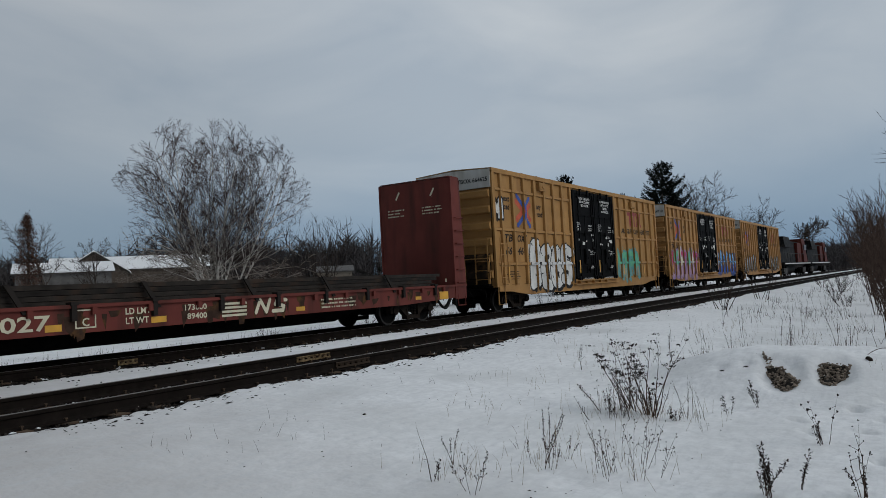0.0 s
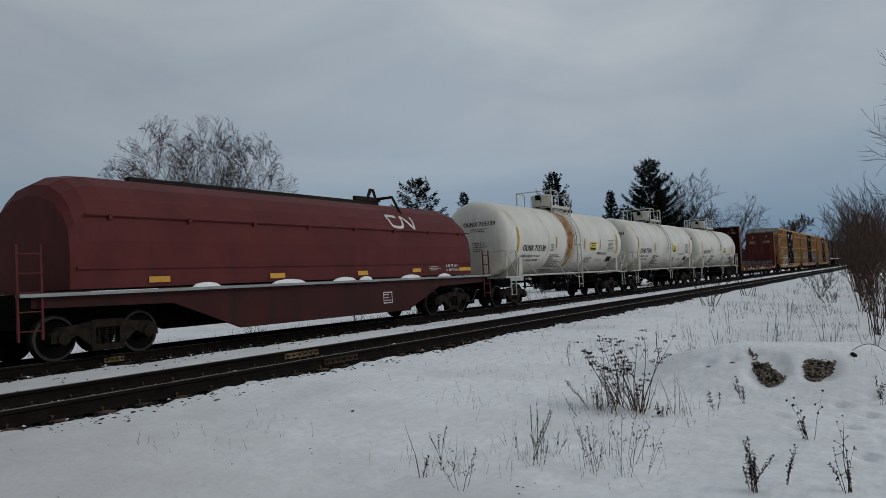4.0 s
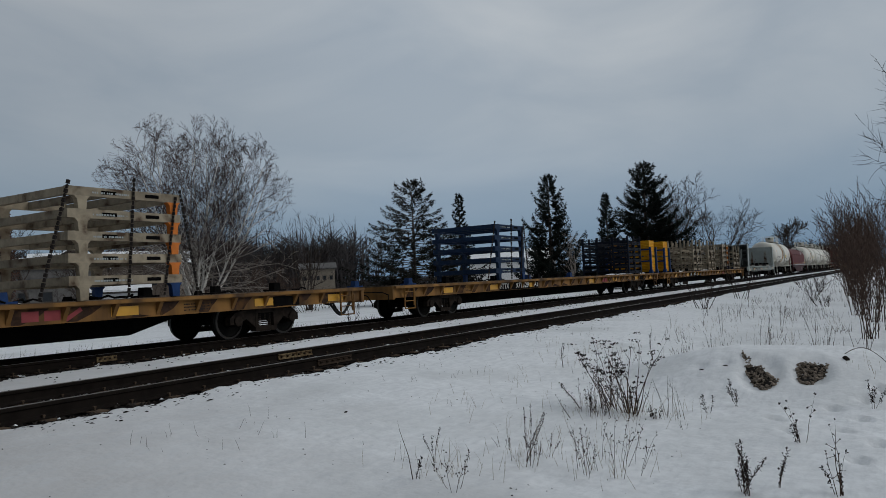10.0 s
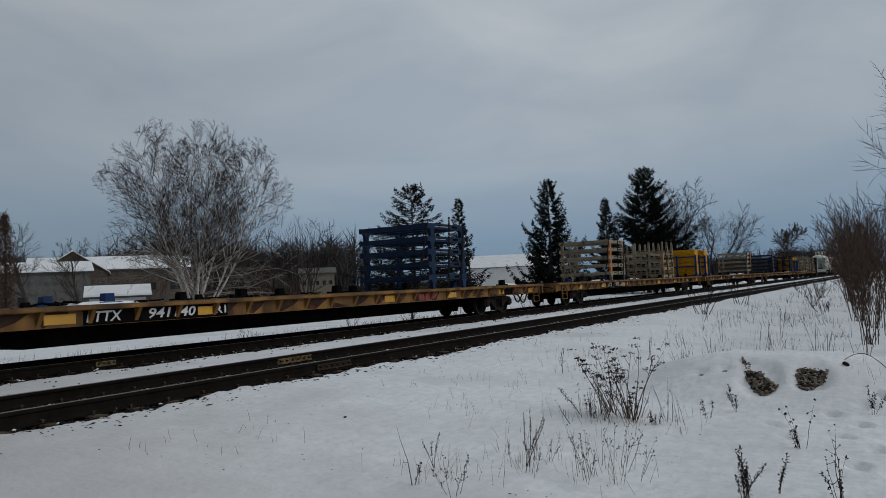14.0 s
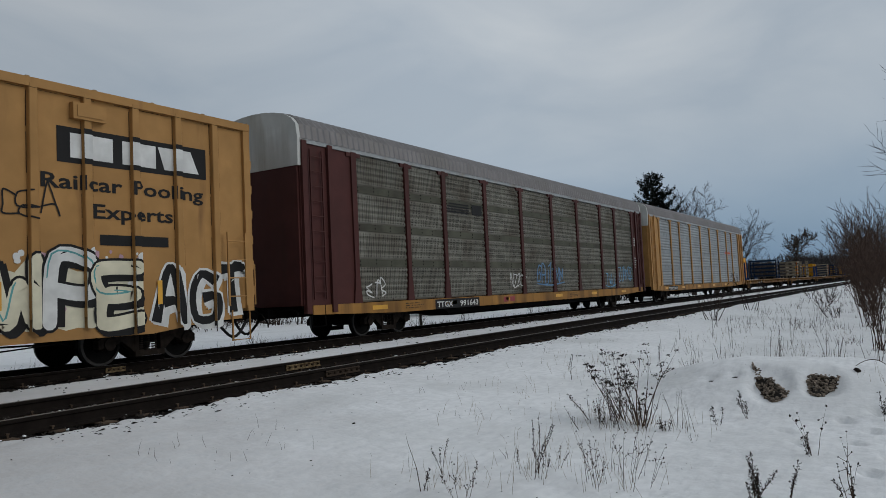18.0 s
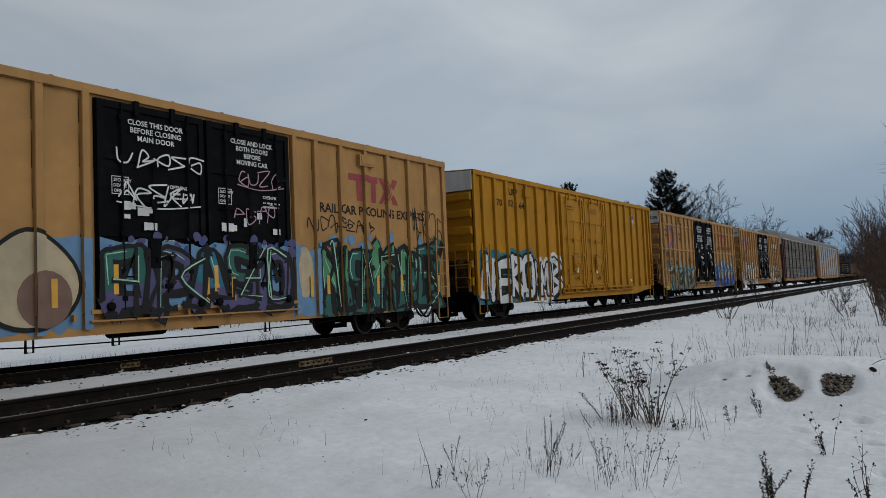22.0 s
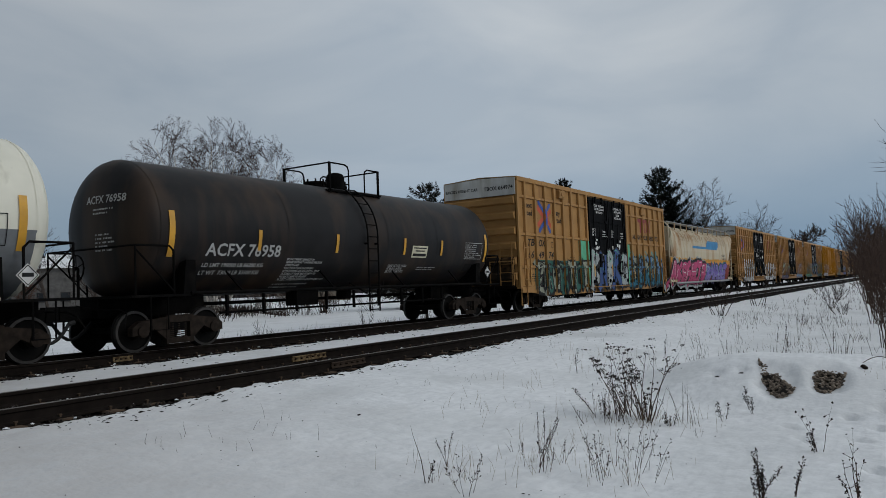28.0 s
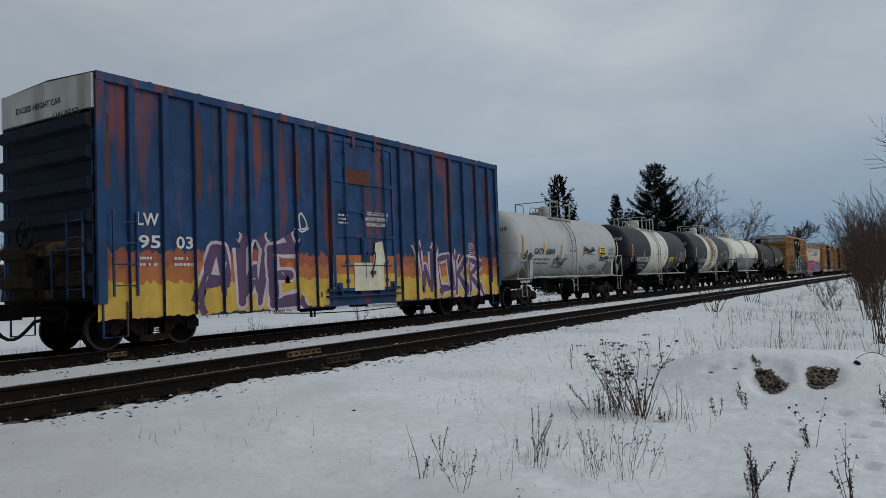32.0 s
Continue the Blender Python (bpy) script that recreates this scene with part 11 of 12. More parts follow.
def birch(x, y, top_z, width, seed):
    rng = random.Random(seed)
    g = ground_z(x, y)
    top = thing("birch_tree", "many-stemmed bare white birch with fine reddish twigs", "tree", at=(x, y, g - 0.05))
    H = top_z - g
    crown = Wood()

    def room(p):
        # rounded, uneven outline of the crown
        if p.z < 0.2 * H and math.hypot(p.x, p.y) < 2.2:
            return True
        q = Vector((p.x / (0.5 * width), p.y / (0.5 * width), (p.z - 0.54 * H) / (0.47 * H)))
        return q.length < 0.98 + 0.07 * noise.noise(p * 0.55) + 0.08 * noise.noise(p * 1.7)
    crown.room = room
    for i in range(15):
        t = (i - 7) / 7.0
        side = rng.uniform(-0.8, 0.8)
        # a fan across the line of sight
        fan = Vector((0.77, -0.64, 0)) * t * 0.55 + Vector((0.64, 0.77, 0)) * side * 0.35
        L = H * (1.0 - 0.22 * abs(t) ** 1.5) * rng.uniform(0.9, 1.02) * math.sqrt(1 + fan.length ** 2) * 0.95
        w = Wood()
        w.room = room
        limb(w, rng, (rng.uniform(-0.5, 0.5), rng.uniform(-0.5, 0.5), 0), fan + Vector((0, 0, 1)), L, 0.07 + 0.04 * rng.random(), 3, 0.05, 0.042, 17, 1.0, 0.36, crown, 5, 0.20, 9, 0.0070, 0.48 * H)
        w.part("trunk", M_BIRCH, top, "white birch stem")
    low = Wood()
    for i in range(24):
        a = rng.uniform(0, 6.28)
        limb(low, rng, (0, 0, rng.uniform(1.0, 4.5)), (math.cos(a), math.sin(a), 0.4), rng.uniform(4.2, 6.4), 0.05, 2, -0.12, 0.13, 9, 0.85, 0.36, None, 4, 0.2, 6, 0.008)
    low.part("low_limb", M_BARK_PALE, top, "pale drooping low limbs")
    crown.part("crown", M_TWIG, top, "fine reddish-brown twigs")
    return top


def bare_tree(name, label, x, y, top_z, width, seed, bark=M_BARK, kids=9, depth=3, stems=1, lean=(0, 0), twig=0.007, girth=1.0, crook=0.06, up=0.12):
    rng = random.Random(seed)
    g = ground_z(x, y)
    H = top_z - g
    top = thing(name, label, "tree", at=(x, y, g - 0.05))
    crown = Wood()
    for i in range(stems):
        w = Wood()
        d = Vector((lean[0] + rng.gauss(0, 0.06 + 0.12 * (stems > 1)), lean[1] + rng.gauss(0, 0.06 + 0.12 * (stems > 1)), 1))
        limb(w, rng, (rng.gauss(0, 0.2) * (stems > 1), rng.gauss(0, 0.2) * (stems > 1), 0), d, H * rng.uniform(0.85, 1.0), 0.022 * girth * H / (stems ** 0.5), depth, up, crook, kids, 1.0, min(0.62, 0.95 * width / H), crown, 6, 0.22, 8, twig)
        w.part("trunk", bark, top)
    crown.part("crown", M_BROWNTWIG if bark is not M_BARK_PALE else M_BARK_PALE, top, "bare twigs")
    return top


def spruce(label, x, y, top_z, width, seed, dense=1.0, droop=0.25, needle=M_NEEDLE, foot=0.06, ragged=0.25, taper=0.8, tip=0.30, rise=0.0):
    """A conifer: separate boughs that sag and turn up at their tips, each hung with side twigs of needles."""
    rng = random.Random(seed)
    g = ground_z(x, y)
    H = top_z - g
    top = thing("spruce_tree", label, "tree", at=(x, y, g - 0.05))
    w, c = Wood(), Wood()
    w.tube(Vector((0, 0, 0)), Vector((0.05, 0, H * 0.6)), 0.020 * H, 0.010 * H, 7)
    w.tube(Vector((0.05, 0, H * 0.6)), Vector((0.0, 0, H)), 0.010 * H, 0.0, 6)
    n = int(15 * H * (0.45 + 0.55 * dense))
    for i in range(n):
        f = foot + (0.985 - foot) * ((i + rng.random()) / n) ** 1.1
        long = rng.random() < 0.3
        R = 0.56 * width * (1 - f) ** taper * (rng.uniform(0.98, 1.0 + ragged) if long else rng.uniform(1 - 2 * ragged, 0.86)) + 0.10
        a = i * 2.39996 + rng.uniform(-0.5, 0.5)
        out = Vector((math.cos(a), math.sin(a), 0))
        side = out.cross((0, 0, 1))
        lift = rise + 0.55 * smooth(0.6, 1.0, f)
        sag = droop * (1 - 0.8 * smooth(0.6, 0.95, f)) * rng.uniform(0.8, 1.25)
        bend = rng.gauss(0, 0.10)
        pts = [Vector((0, 0, H * f)) + out * R * s + side * bend * R * s * s + Vector((0, 0, R * (lift * s - sag * s * (1.25 - s) + tip * s ** 4))) for s in (0, 0.2, 0.4, 0.6, 0.8, 1.0)]
        for k in range(5):
            w.tube(pts[k], pts[k + 1], (0.012 + 0.008 * R) * (1 - k / 5.6), (0.012 + 0.008 * R) * (1 - (k + 1) / 5.6), 3)
        # side twigs, shorter towards the tip, hanging a little
        m = int((6 + 17 * R) * (0.4 + 0.6 * dense))
        for j in range(m):
            s = rng.uniform(0.16, 0.97) ** 0.8
            k = min(4, int(s * 5))
            p = pts[k].lerp(pts[k + 1], s * 5 - k)
            q = rng.choice((-1, 1))
            L = (0.10 + 0.26 * R * (1.06 - s)) * rng.uniform(0.5, 1.1) * (0.6 + 0.4 * dense)
            d = (out * rng.uniform(0.6, 1.1) + side * q * rng.uniform(0.4, 0.9) + Vector((0, 0, rng.uniform(-0.7, 0.05)))).normalized()
            for b in range(max(2, int(L / 0.07 * dense))):
                o = p + d * L * rng.random()
                c.leaf(o, d * 1.0 + jit(rng, 0.35), rng.uniform(0.045, 0.085) * (0.7 + 0.5 * dense), rng.uniform(0.16, 0.34))
        for b in range(int(5 + 12 * R)):
            s = rng.uniform(0.3, 1.0)
            k = min(4, int(s * 5))
            e = (pts[k + 1] - pts[k]).normalized()
            c.leaf(pts[k].lerp(pts[k + 1], s * 5 - k), e + jit(rng, 0.25), 0.045, rng.uniform(0.18, 0.32))
    for j in range(int(30 * dense)):
        c.leaf(Vector((0, 0, H * rng.uniform(0.93, 0.998))), jit(rng, 0.4) + Vector((0, 0, 0.9)), 0.03, rng.uniform(0.12, 0.28))
    w.part("trunk", M_BARK, top)
    c.part("crown", needle, top, "dark needle-laden boughs")
    return top


def leafy_column(x, y, top_z, width, seed):
    rng = random.Random(seed)
    g = ground_z(x, y)
    H = top_z - g
    top = thing("oak_tree", "narrow upright oak still holding brown dead leaves", "tree", at=(x, y, g - 0.05))
    w, c = Wood(), Wood()
    limb(w, rng, (0, 0, 0), (0, 0, 1), H, 0.12, 0, 0.1, 0.01, 0, n=6, segs=8)
    for i in range(90):
        f = 0.08 + 0.9 * i / 90
        a = i * 2.4
        R = 0.5 * width * min(1, 0.45 + f * 1.8) * (1 - f ** 4) * rng.uniform(0.75, 1.1)
        e = Vector((math.cos(a) * R, math.sin(a) * R, H * f + R * 1.2))
        b = Vector((0, 0, H * f * 0.95))
        w.tube(b, e, 0.02, 0.006, 3)
        for j in range(64):
            s = rng.uniform(0.35, 1.05)
            c.leaf(b.lerp(e, s) + jit(rng, 0.12), jit(rng, 1), 0.05, rng.uniform(0.10, 0.2))
    w.part("trunk", M_BARK, top)
    c.part("crown", M_DEADLEAF, top, "brown dead leaves")


birch(34.0, 39.9, 13.2, 13.4, 7)
bare_tree("sapling", "slender bare sapling beside the birch", 44.7, 40.0, 7.2, 3.6, 11, M_BARK, 9, 2, 6, twig=0.010)
bare_tree("sapling", "slender pale sapling near the spruces", 72.0, 28.5, 6.0, 3.0, 12, M_BARK_PALE, 8, 2, 4)
spruce("open sparse conifer with long drooping boughs", 51.6, 34.4, 9.7, 12.0, 21, 0.62, 0.16, M_NEEDLE2, 0.10, 0.12, 0.75, 0.10, 0.10)
spruce("narrow dark spruce beyond the line", 64.9, 37.6, 10.0, 3.4, 22, 0.8, 0.15, ragged=0.3, taper=0.75, tip=0.2)
spruce("full dark spruce with drooping boughs", 73.5, 31.6, 12.1, 9.0, 23, 1.0, 0.34, ragged=0.24, taper=0.84, tip=0.42)
spruce("small dark spruce beside a taller one", 87.0, 30.0, 11.0, 4.8, 24, 1.1, 0.28, ragged=0.3, taper=0.85, tip=0.3)
spruce("tall dark broad spruce", 86.4, 25.1, 13.9, 11.3, 25, 1.05, 0.2, ragged=0.26, taper=0.72, tip=0.2, rise=0.16)
bare_tree("bare_tree", "spreading bare tree behind the tall spruce", 97.2, 23.6, 11.6, 6.8, 31, M_BARK, 12, 3, 4, twig=0.015, girth=1.3, crook=0.08)
bare_tree("bare_tree", "leaning bare tree with a wide open crown", 101.0, 21.6, 9.4, 8.5, 32, M_BARK, 9, 3, 3, (0.55, -0.40), twig=0.016, girth=1.7, crook=0.11, up=0.05)
leafy_column(33.1, 61.7, 8.9, 1.9, 41)
bare_tree("bare_tree", "small bare tree beside a snowy roof", 42.2, 74.0, 8.2, 5.0, 34, M_BARK, 12, 3, 1, twig=0.0125)
bare_tree("bare_tree", "bare tree between low snowy buildings", 49.5, 77.5, 8.2, 4.6, 35, M_BARK, 12, 3, 1, twig=0.0125)
bare_tree("bare_tree", "tall bare tree rising over the thicket", 44.0, -1.9, 9.6, 6.0, 36, M_BARK, 13, 3, 1, (0.0, 0.02), twig=0.009)
bare_tree("bare_tree", "rounded bare tree far along the line", 215.0, 26.0, 11.0, 10.0, 37, M_BARK, 12, 3, 1, twig=0.05)



def shrub(name, label, x, y, h, wide, stems, seed, mat, group="", depth=2, kids=6, twig=0.0035, r=0.011, up=0.05, cat="shrub", shrink=0.36):
    rng = random.Random(seed)
    top = thing(name, label, cat, group, (x, y, ground_z(x, y) - 0.03))
    for i in range(stems):
        a = rng.uniform(0, 6.28)
        s = rng.random() ** 0.6
        o = Vector((math.cos(a), math.sin(a), 0))
        w = Wood()
        limb(w, rng, o * rng.uniform(0, 0.2 * wide), o * s * wide * 0.5 / h * 1.1 + Vector((0, 0, 1)), h * rng.uniform(0.65, 1.03), r * rng.uniform(0.7, 1.2), depth, up, 0.09, kids, 0.65, shrink, None, 4, 0.3, 6, twig)
        w.part("stem", mat, top)
    return top


# brush and undergrowth beyond the line
for i, (x, y, h, wd) in enumerate(((36.5, 39, 2.2, 3), (38.5, 39.5, 2.8, 3.4), (41, 39.5, 3.0, 3.4), (43, 41.5, 3.2, 3.6), (46, 41.0, 2.8, 3.4), (41.5, 37.5, 1.6, 3), (30.5, 42, 1.4, 3), (33.0, 38.4, 1.2, 3), (47.0, 37, 1.5, 3), (55.0, 34, 1.6, 3.5), (59.5, 33.5, 1.7, 3), (48, 41, 1.9, 3), (66, 30, 2.0, 3), (92, 24.5, 2.4, 4), (80, 27, 2.0, 4))):
    shrub("brush", "tangled brown brush in the snow beyond the line", x, y, h, wd, 9, 100 + i, M_BROWNTWIG, "brush beyond the line", 2, 6, 0.008, 0.018)
for i, (x, y, h, wd) in enumerate(((40.5, 66, 3.2, 4.5), (45.5, 66, 4.6, 5), (49.5, 64, 5.8, 4.5), (52.5, 61, 5.2, 4.5), (56, 59, 5.8, 5), (60, 56, 5.0, 5))):
    shrub("brush", "brown brush before the snowy buildings", x, y, h, wd, 7, 150 + i, M_BROWNTWIG, "brush before the buildings", 2, 9, 0.012, 0.026)
for i, (x, y, h, wd) in enumerate(((22.0, 17.6, 1.0, 1.2), (25.6, 17.4, 0.9, 1.0), (17.8, 18.5, 0.8, 0.9), (31, 18.2, 1.1, 1.3), (38, 18.0, 1.2, 1.5))):
    shrub("low_shrub", "low bare shrub in snow past the rails", x, y, h, wd, 8, 130 + i, M_BROWNTWIG, "shrubs past the rails", 1, 5, 0.004, 0.009)
bm = B()
rod(bm, (24.9, 16.8, -0.55), (24.95, 16.8, 1.15), 0.055, 8, 0.05)
post = thing("fence_post", "weathered dark wooden fence post in snow", "post")
part("post", fix(bm), M_BARK, post)


# far woods
def woods(name, label, line, count, h0, h1, seed, deep=25, thick=0.5):
    rng = random.Random(seed)
    w = Wood()
    for i in range(count):
        f = rng.random() * (len(line) - 1)
        k = min(len(line) - 2, int(f))
        p = Vector((*line[k], 0)).lerp(Vector((*line[k + 1], 0)), f - k)
        p += Vector((rng.uniform(-1, 1), rng.uniform(-1, 1), 0)) * deep
        h = (h0 + (h1 - h0) * rng.random()) * (0.72 + 0.5 * noise.noise((p.x * 0.02, p.y * 0.02, seed)) + 0.2 * noise.noise((p.x * 0.1, p.y * 0.1, seed)))
        p.z = -0.6
        tip = p + Vector((rng.gauss(0, 0.06) * h, rng.gauss(0, 0.06) * h, h))
        w.tube(p, tip, thick, 0.0, 3)
        for j in range(7):
            q = p.lerp(tip, rng.uniform(0.2, 0.75))
            w.tube(q, q + Vector((rng.gauss(0, 0.2), rng.gauss(0, 0.2), rng.uniform(0.15, 0.34))) * h * 0.8, thick * 0.7, 0, 3)
    ob = piece(name, w.mesh(name, M_FARWOOD))
    return tagged(ob, label, "woods", kind="stuff")


M_FARWOOD = material("far_wood", (0.05, 0.045, 0.045), 0.95, grain=0.4, scale=0.05)
woods("far_woods", "distant band of bare brown woods", [(120, 470), (210, 398), (290, 330), (348, 286)], 2600, 36, 48, 51, 25, 0.5)
woods("far_woods", "distant bare woods behind the spruces", [(330, 300), (400, 220), (460, 140), (493, 82)], 2400, 6, 10, 52, 25, 0.3)
woods("far_woods", "distant dark woods along the line", [(380, 84), (440, 66), (493, 60), (499, 36)], 2400, 11, 18, 53, 20, 0.3)
woods("far_woods", "bare woods at the end of the line", [(225, 25), (300, 29), (380, 31), (520, 20)], 1300, 9, 14, 54, 7, 0.2)

# ---- thicket, grasses and dry weeds ----
rng = random.Random(77)
M_THICKET = material("thicket_twig", (0.07, 0.046, 0.036), 0.9, grain=0.35, scale=7)
# base, height, width, stems
THICKET = [(18.0, 0.68, 2.7, 1.5, 16), (20.5, 0.35, 3.1, 2.2, 18), (23.3, 0.8, 3.4, 2.4, 20), (26.5, 1.25, 3.7, 2.5, 22), (29.5, 0.8, 4.2, 2.9, 22), (33, 1.6, 4.2, 3.0, 22), (37.5, 1.6, 4.5, 3.4, 22),
           (42, 2.3, 4.6, 3.6, 22), (48, 2.6, 5.0, 4.0, 20), (55, 2.7, 5.3, 4.4, 20), (63, 3.2, 5.5, 4.4, 18), (75, 3.4, 5.8, 4.8, 16), (87, 3.8, 6.0, 5.2, 14), (102, 4.2, 6.2, 5.5, 14), (120, 4.4, 6.4, 6, 12), (145, 4.4, 6.6, 6, 12), (180, 4.6, 7, 8, 12)]
for i, (x, y, h, wd, n) in enumerate(THICKET):
    shrub("thicket_shrub", "tall bare brown shrub in a dense thicket", x, y, h, wd * 0.55, n, 200 + i, M_THICKET, "thicket beside the track", 2, 10, 0.0018 + 0.00012 * x, 0.006 + 0.0001 * x, 0.04, shrink=0.22)
for i, (x, y, h, wd, n) in enumerate(((31.0, 2.6, 0.5, 1.0, 8), (36, 3.4, 1.0, 1.6, 9), (45, 3.9, 1.2, 1.8, 9), (58, 4.2, 1.5, 2.2, 8))):
    shrub("low_bush", "low tangled bush at the thicket's edge", x, y, h, wd, n, 240 + i, M_BROWNTWIG, "bushes at the thicket", 2, 7, 0.005, 0.012)
for i, (x, y, h, wd, n) in enumerate(((26.1, 5.8, 1.25, 1.3, 9), (33.5, 5.9, 1.7, 1.9, 8), (49.8, 5.3, 0.9, 1.0, 7))):
    shrub("bare_shrub", "small bare shrub standing alone beside the track", x, y, h, wd, n, 260 + i, M_BROWNTWIG, "shrubs beside the track", 2, 5, 0.006, 0.014)

for i, (x, y, h, wd, n) in enumerate(((37.3, 38.6, 3.6, 1.9, 16), (39.2, 38.6, 3.3, 1.9, 16), (41.2, 38.4, 2.7, 1.8, 14), (43.4, 38.0, 2.0, 1.6, 10))):
    shrub("bare_shrub", "dense brown leafless shrub beside the birch", x, y, h, wd, n, 280 + i, M_THICKET, "shrubs by the birch", 2, 8, 0.007, 0.016)

M_STALK = material("dry_stalk", (0.058, 0.036, 0.025), 0.9, grain=0.3, scale=30)
M_STRAW = material("dry_straw", (0.26, 0.20, 0.13), 0.9, grain=0.3, scale=20)
M_SEED = material("dark_seed_head", (0.02, 0.0145, 0.0115), 0.95, grain=0.4, scale=60)


def knot(w, p, r, rng, n=7):
    """A small bristly head."""
    for i in range(n):
        d = jit(rng, 1)
        w.leaf(p - d.normalized() * r * 0.3, d, r * 0.55, r * 1.2)


def stalk(parent, rng, base, d, h, r=0.0028, heads="flat", twigs=4, mat=None):
    """One dry stalk with its seed heads."""
    w, s = Wood(), Wood()
    r *= 1.25
    pts = limb(w, rng, base, d, h, r, 0, 0.03, 0.085, 0, segs=5, n=4, rmin=0.0012)
    tips = [pts[-1]]
    for k in range(twigs):
        f = rng.uniform(0.35, 0.95)
        i = min(4, int(f * 5))
        q = pts[i].lerp(pts[i + 1], f * 5 - i)
        e = q + (jit(rng, 0.55) + Vector((0, 0, 0.9))).normalized() * h * rng.uniform(0.10, 0.24) * (1.3 - f)
        w.tube(q, e, r * 0.6, 0.0012, 3)
        tips.append(e)
    ob = w.part("stalk", mat or M_STALK, parent)
    if heads == "flat":
        for t in tips:
            for j in range(7):
                knot(s, t + Vector((rng.gauss(0, 0.023), rng.gauss(0, 0.023), rng.uniform(-0.004, 0.014))), 0.0145, rng, 5)
    elif heads == "spike":
        for j in range(int(60 * h / 0.5)):
            f = rng.uniform(0.5, 1.0)
            i = min(4, int(f * 5))
            q = pts[i].lerp(pts[i + 1], f * 5 - i)
            knot(s, q + jit(rng, 0.004), 0.008, rng, 3)
    elif heads == "bud":
        for t in tips:
            knot(s, t, 0.010, rng, 9)
    elif heads == "ball":
        for t in tips:
            knot(s, t, 0.017, rng, 12)
    elif heads == "leafy":
        for j in range(int(46 * h / 0.4)):
            f = rng.uniform(0.25, 1.0)
            i = min(4, int(f * 5))
            q = pts[i].lerp(pts[i + 1], f * 5 - i)
            s.leaf(q, jit(rng, 1) + Vector((0, 0, 0.2)), 0.007, rng.uniform(0.02, 0.042))
        for t in tips:
            knot(s, t, 0.013, rng, 7)
    if s.V:
        s.part("seed_head", M_SEED, ob, "dark dry seed head")
    return ob


def weed(name, label, x, y, stalks, seed, group=""):
    """stalks: (count, spread, height, lean, heads, twigs, radius)"""
    rng = random.Random(seed)
    top = thing(name, label, "weed", group, (x, y, ground_z(x, y) - 0.02))
    for count, wide, h, lean, heads, twigs, r in stalks:
        for i in range(count):
            a, q = rng.uniform(0, 6.28), rng.random() ** 0.5
            o = Vector((math.cos(a), math.sin(a), 0)) * q
            stalk(top, rng, o * wide, o * lean + Vector((rng.gauss(0, 0.06), rng.gauss(0, 0.06), 1)), h * rng.uniform(0.72, 1.04), r, heads, twigs)
    return top


bush = weed("tansy_bush", "tall dry weed bush with flat dark flower heads", 8.16, 2.65, ((7, 0.08, 0.94, 0.30, "flat", 3, 0.0058), (4, 0.10, 0.66, 0.42, "flat", 3, 0.0046), (5, 0.3, 0.34, 0.35, "bud", 3, 0.0026), (4, 0.14, 0.34, 0.5, "leafy", 3, 0.003)), 1)
rng = random.Random(18)
# a second root of the same bush, leaning away from the first
for n, wide, hh, lean, heads in ((6, 0.08, 0.84, 0.30, "flat"), (4, 0.10, 0.78, -0.12, "flat"), (5, 0.14, 0.4, 0.3, "leafy"), (4, 0.3, 0.36, 0.1, "bud")):
    for i in range(n):
        g = Vector((rng.gauss(0, wide), rng.gauss(0, wide), 0))
        o = Vector((0.22, 0.25, 0)) + g
        o.z = ground_z(8.16 + o.x, 2.65 + o.y) - ground_z(8.16, 2.65)
        stalk(bush, rng, o, Vector((-0.28 * lean, 0.95 * lean, 1)) + g + jit(rng, 0.08), hh * rng.uniform(0.72, 1.04), 0.0046, heads, 4)
weed("dry_weed", "bushy tuft of thin stalks beside the tall weed bush", 8.02, 3.04, ((13, 0.2, 0.42, 0.3, "bud", 5, 0.0024), (6, 0.18, 0.26, 0.4, "leafy", 2, 0.002)), 17)
weed("dry_weed", "upright thin stalks beside the tall weed bush", 8.28, 2.22, ((8, 0.18, 0.5, 0.14, "", 1, 0.0022),), 18)
weed("dry_weed", "small dark tuft at the weed bush's foot", 8.1, 2.38, ((5, 0.05, 0.16, 0.5, "leafy", 2, 0.002),), 19)
weed("dry_weed", "low clump of thin stalks with round seed heads", 5.96, 2.21, ((15, 0.34, 0.46, 0.3, "bud", 4, 0.0020), (10, 0.36, 0.3, 0.3, "bud", 2, 0.0016)), 2)
weed("dry_weed", "slender dry stalk with a narrow seed spike", 4.86, 3.33, ((1, 0.02, 0.56, 0.1, "", 1, 0.0034), (1, 0.02, 0.2, 0.2, "leafy", 1, 0.0028), (1, 0.05, 0.18, 0.3, "", 0, 0.0024)), 3)
weed("dry_weed", "forked dry weed with three upright spikes", 5.4, 3.48, ((3, 0.03, 0.36, 0.3, "spike", 0, 0.0024),), 4)
weed("dry_weed", "cluster of upright dry spikes", 5.74, 2.83, ((4, 0.10, 0.53, 0.2, "spike", 1, 0.0030), (4, 0.16, 0.32, 0.3, "spike", 1, 0.002)), 5)
weed("dry_weed", "short dry stalks in snow", 6.04, 2.79, ((5, 0.1, 0.24, 0.4, "spike", 1, 0.0018),), 6)
weed("dry_weed", "short bent weed stalk", 6.1, 3.2, ((3, 0.05, 0.17, 0.5, "", 2, 0.0018),), 7)
weed("dry_weed", "branched dry weed with dark tips", 4.78, 2.92, ((4, 0.05, 0.34, 0.7, "bud", 7, 0.0022),), 8)
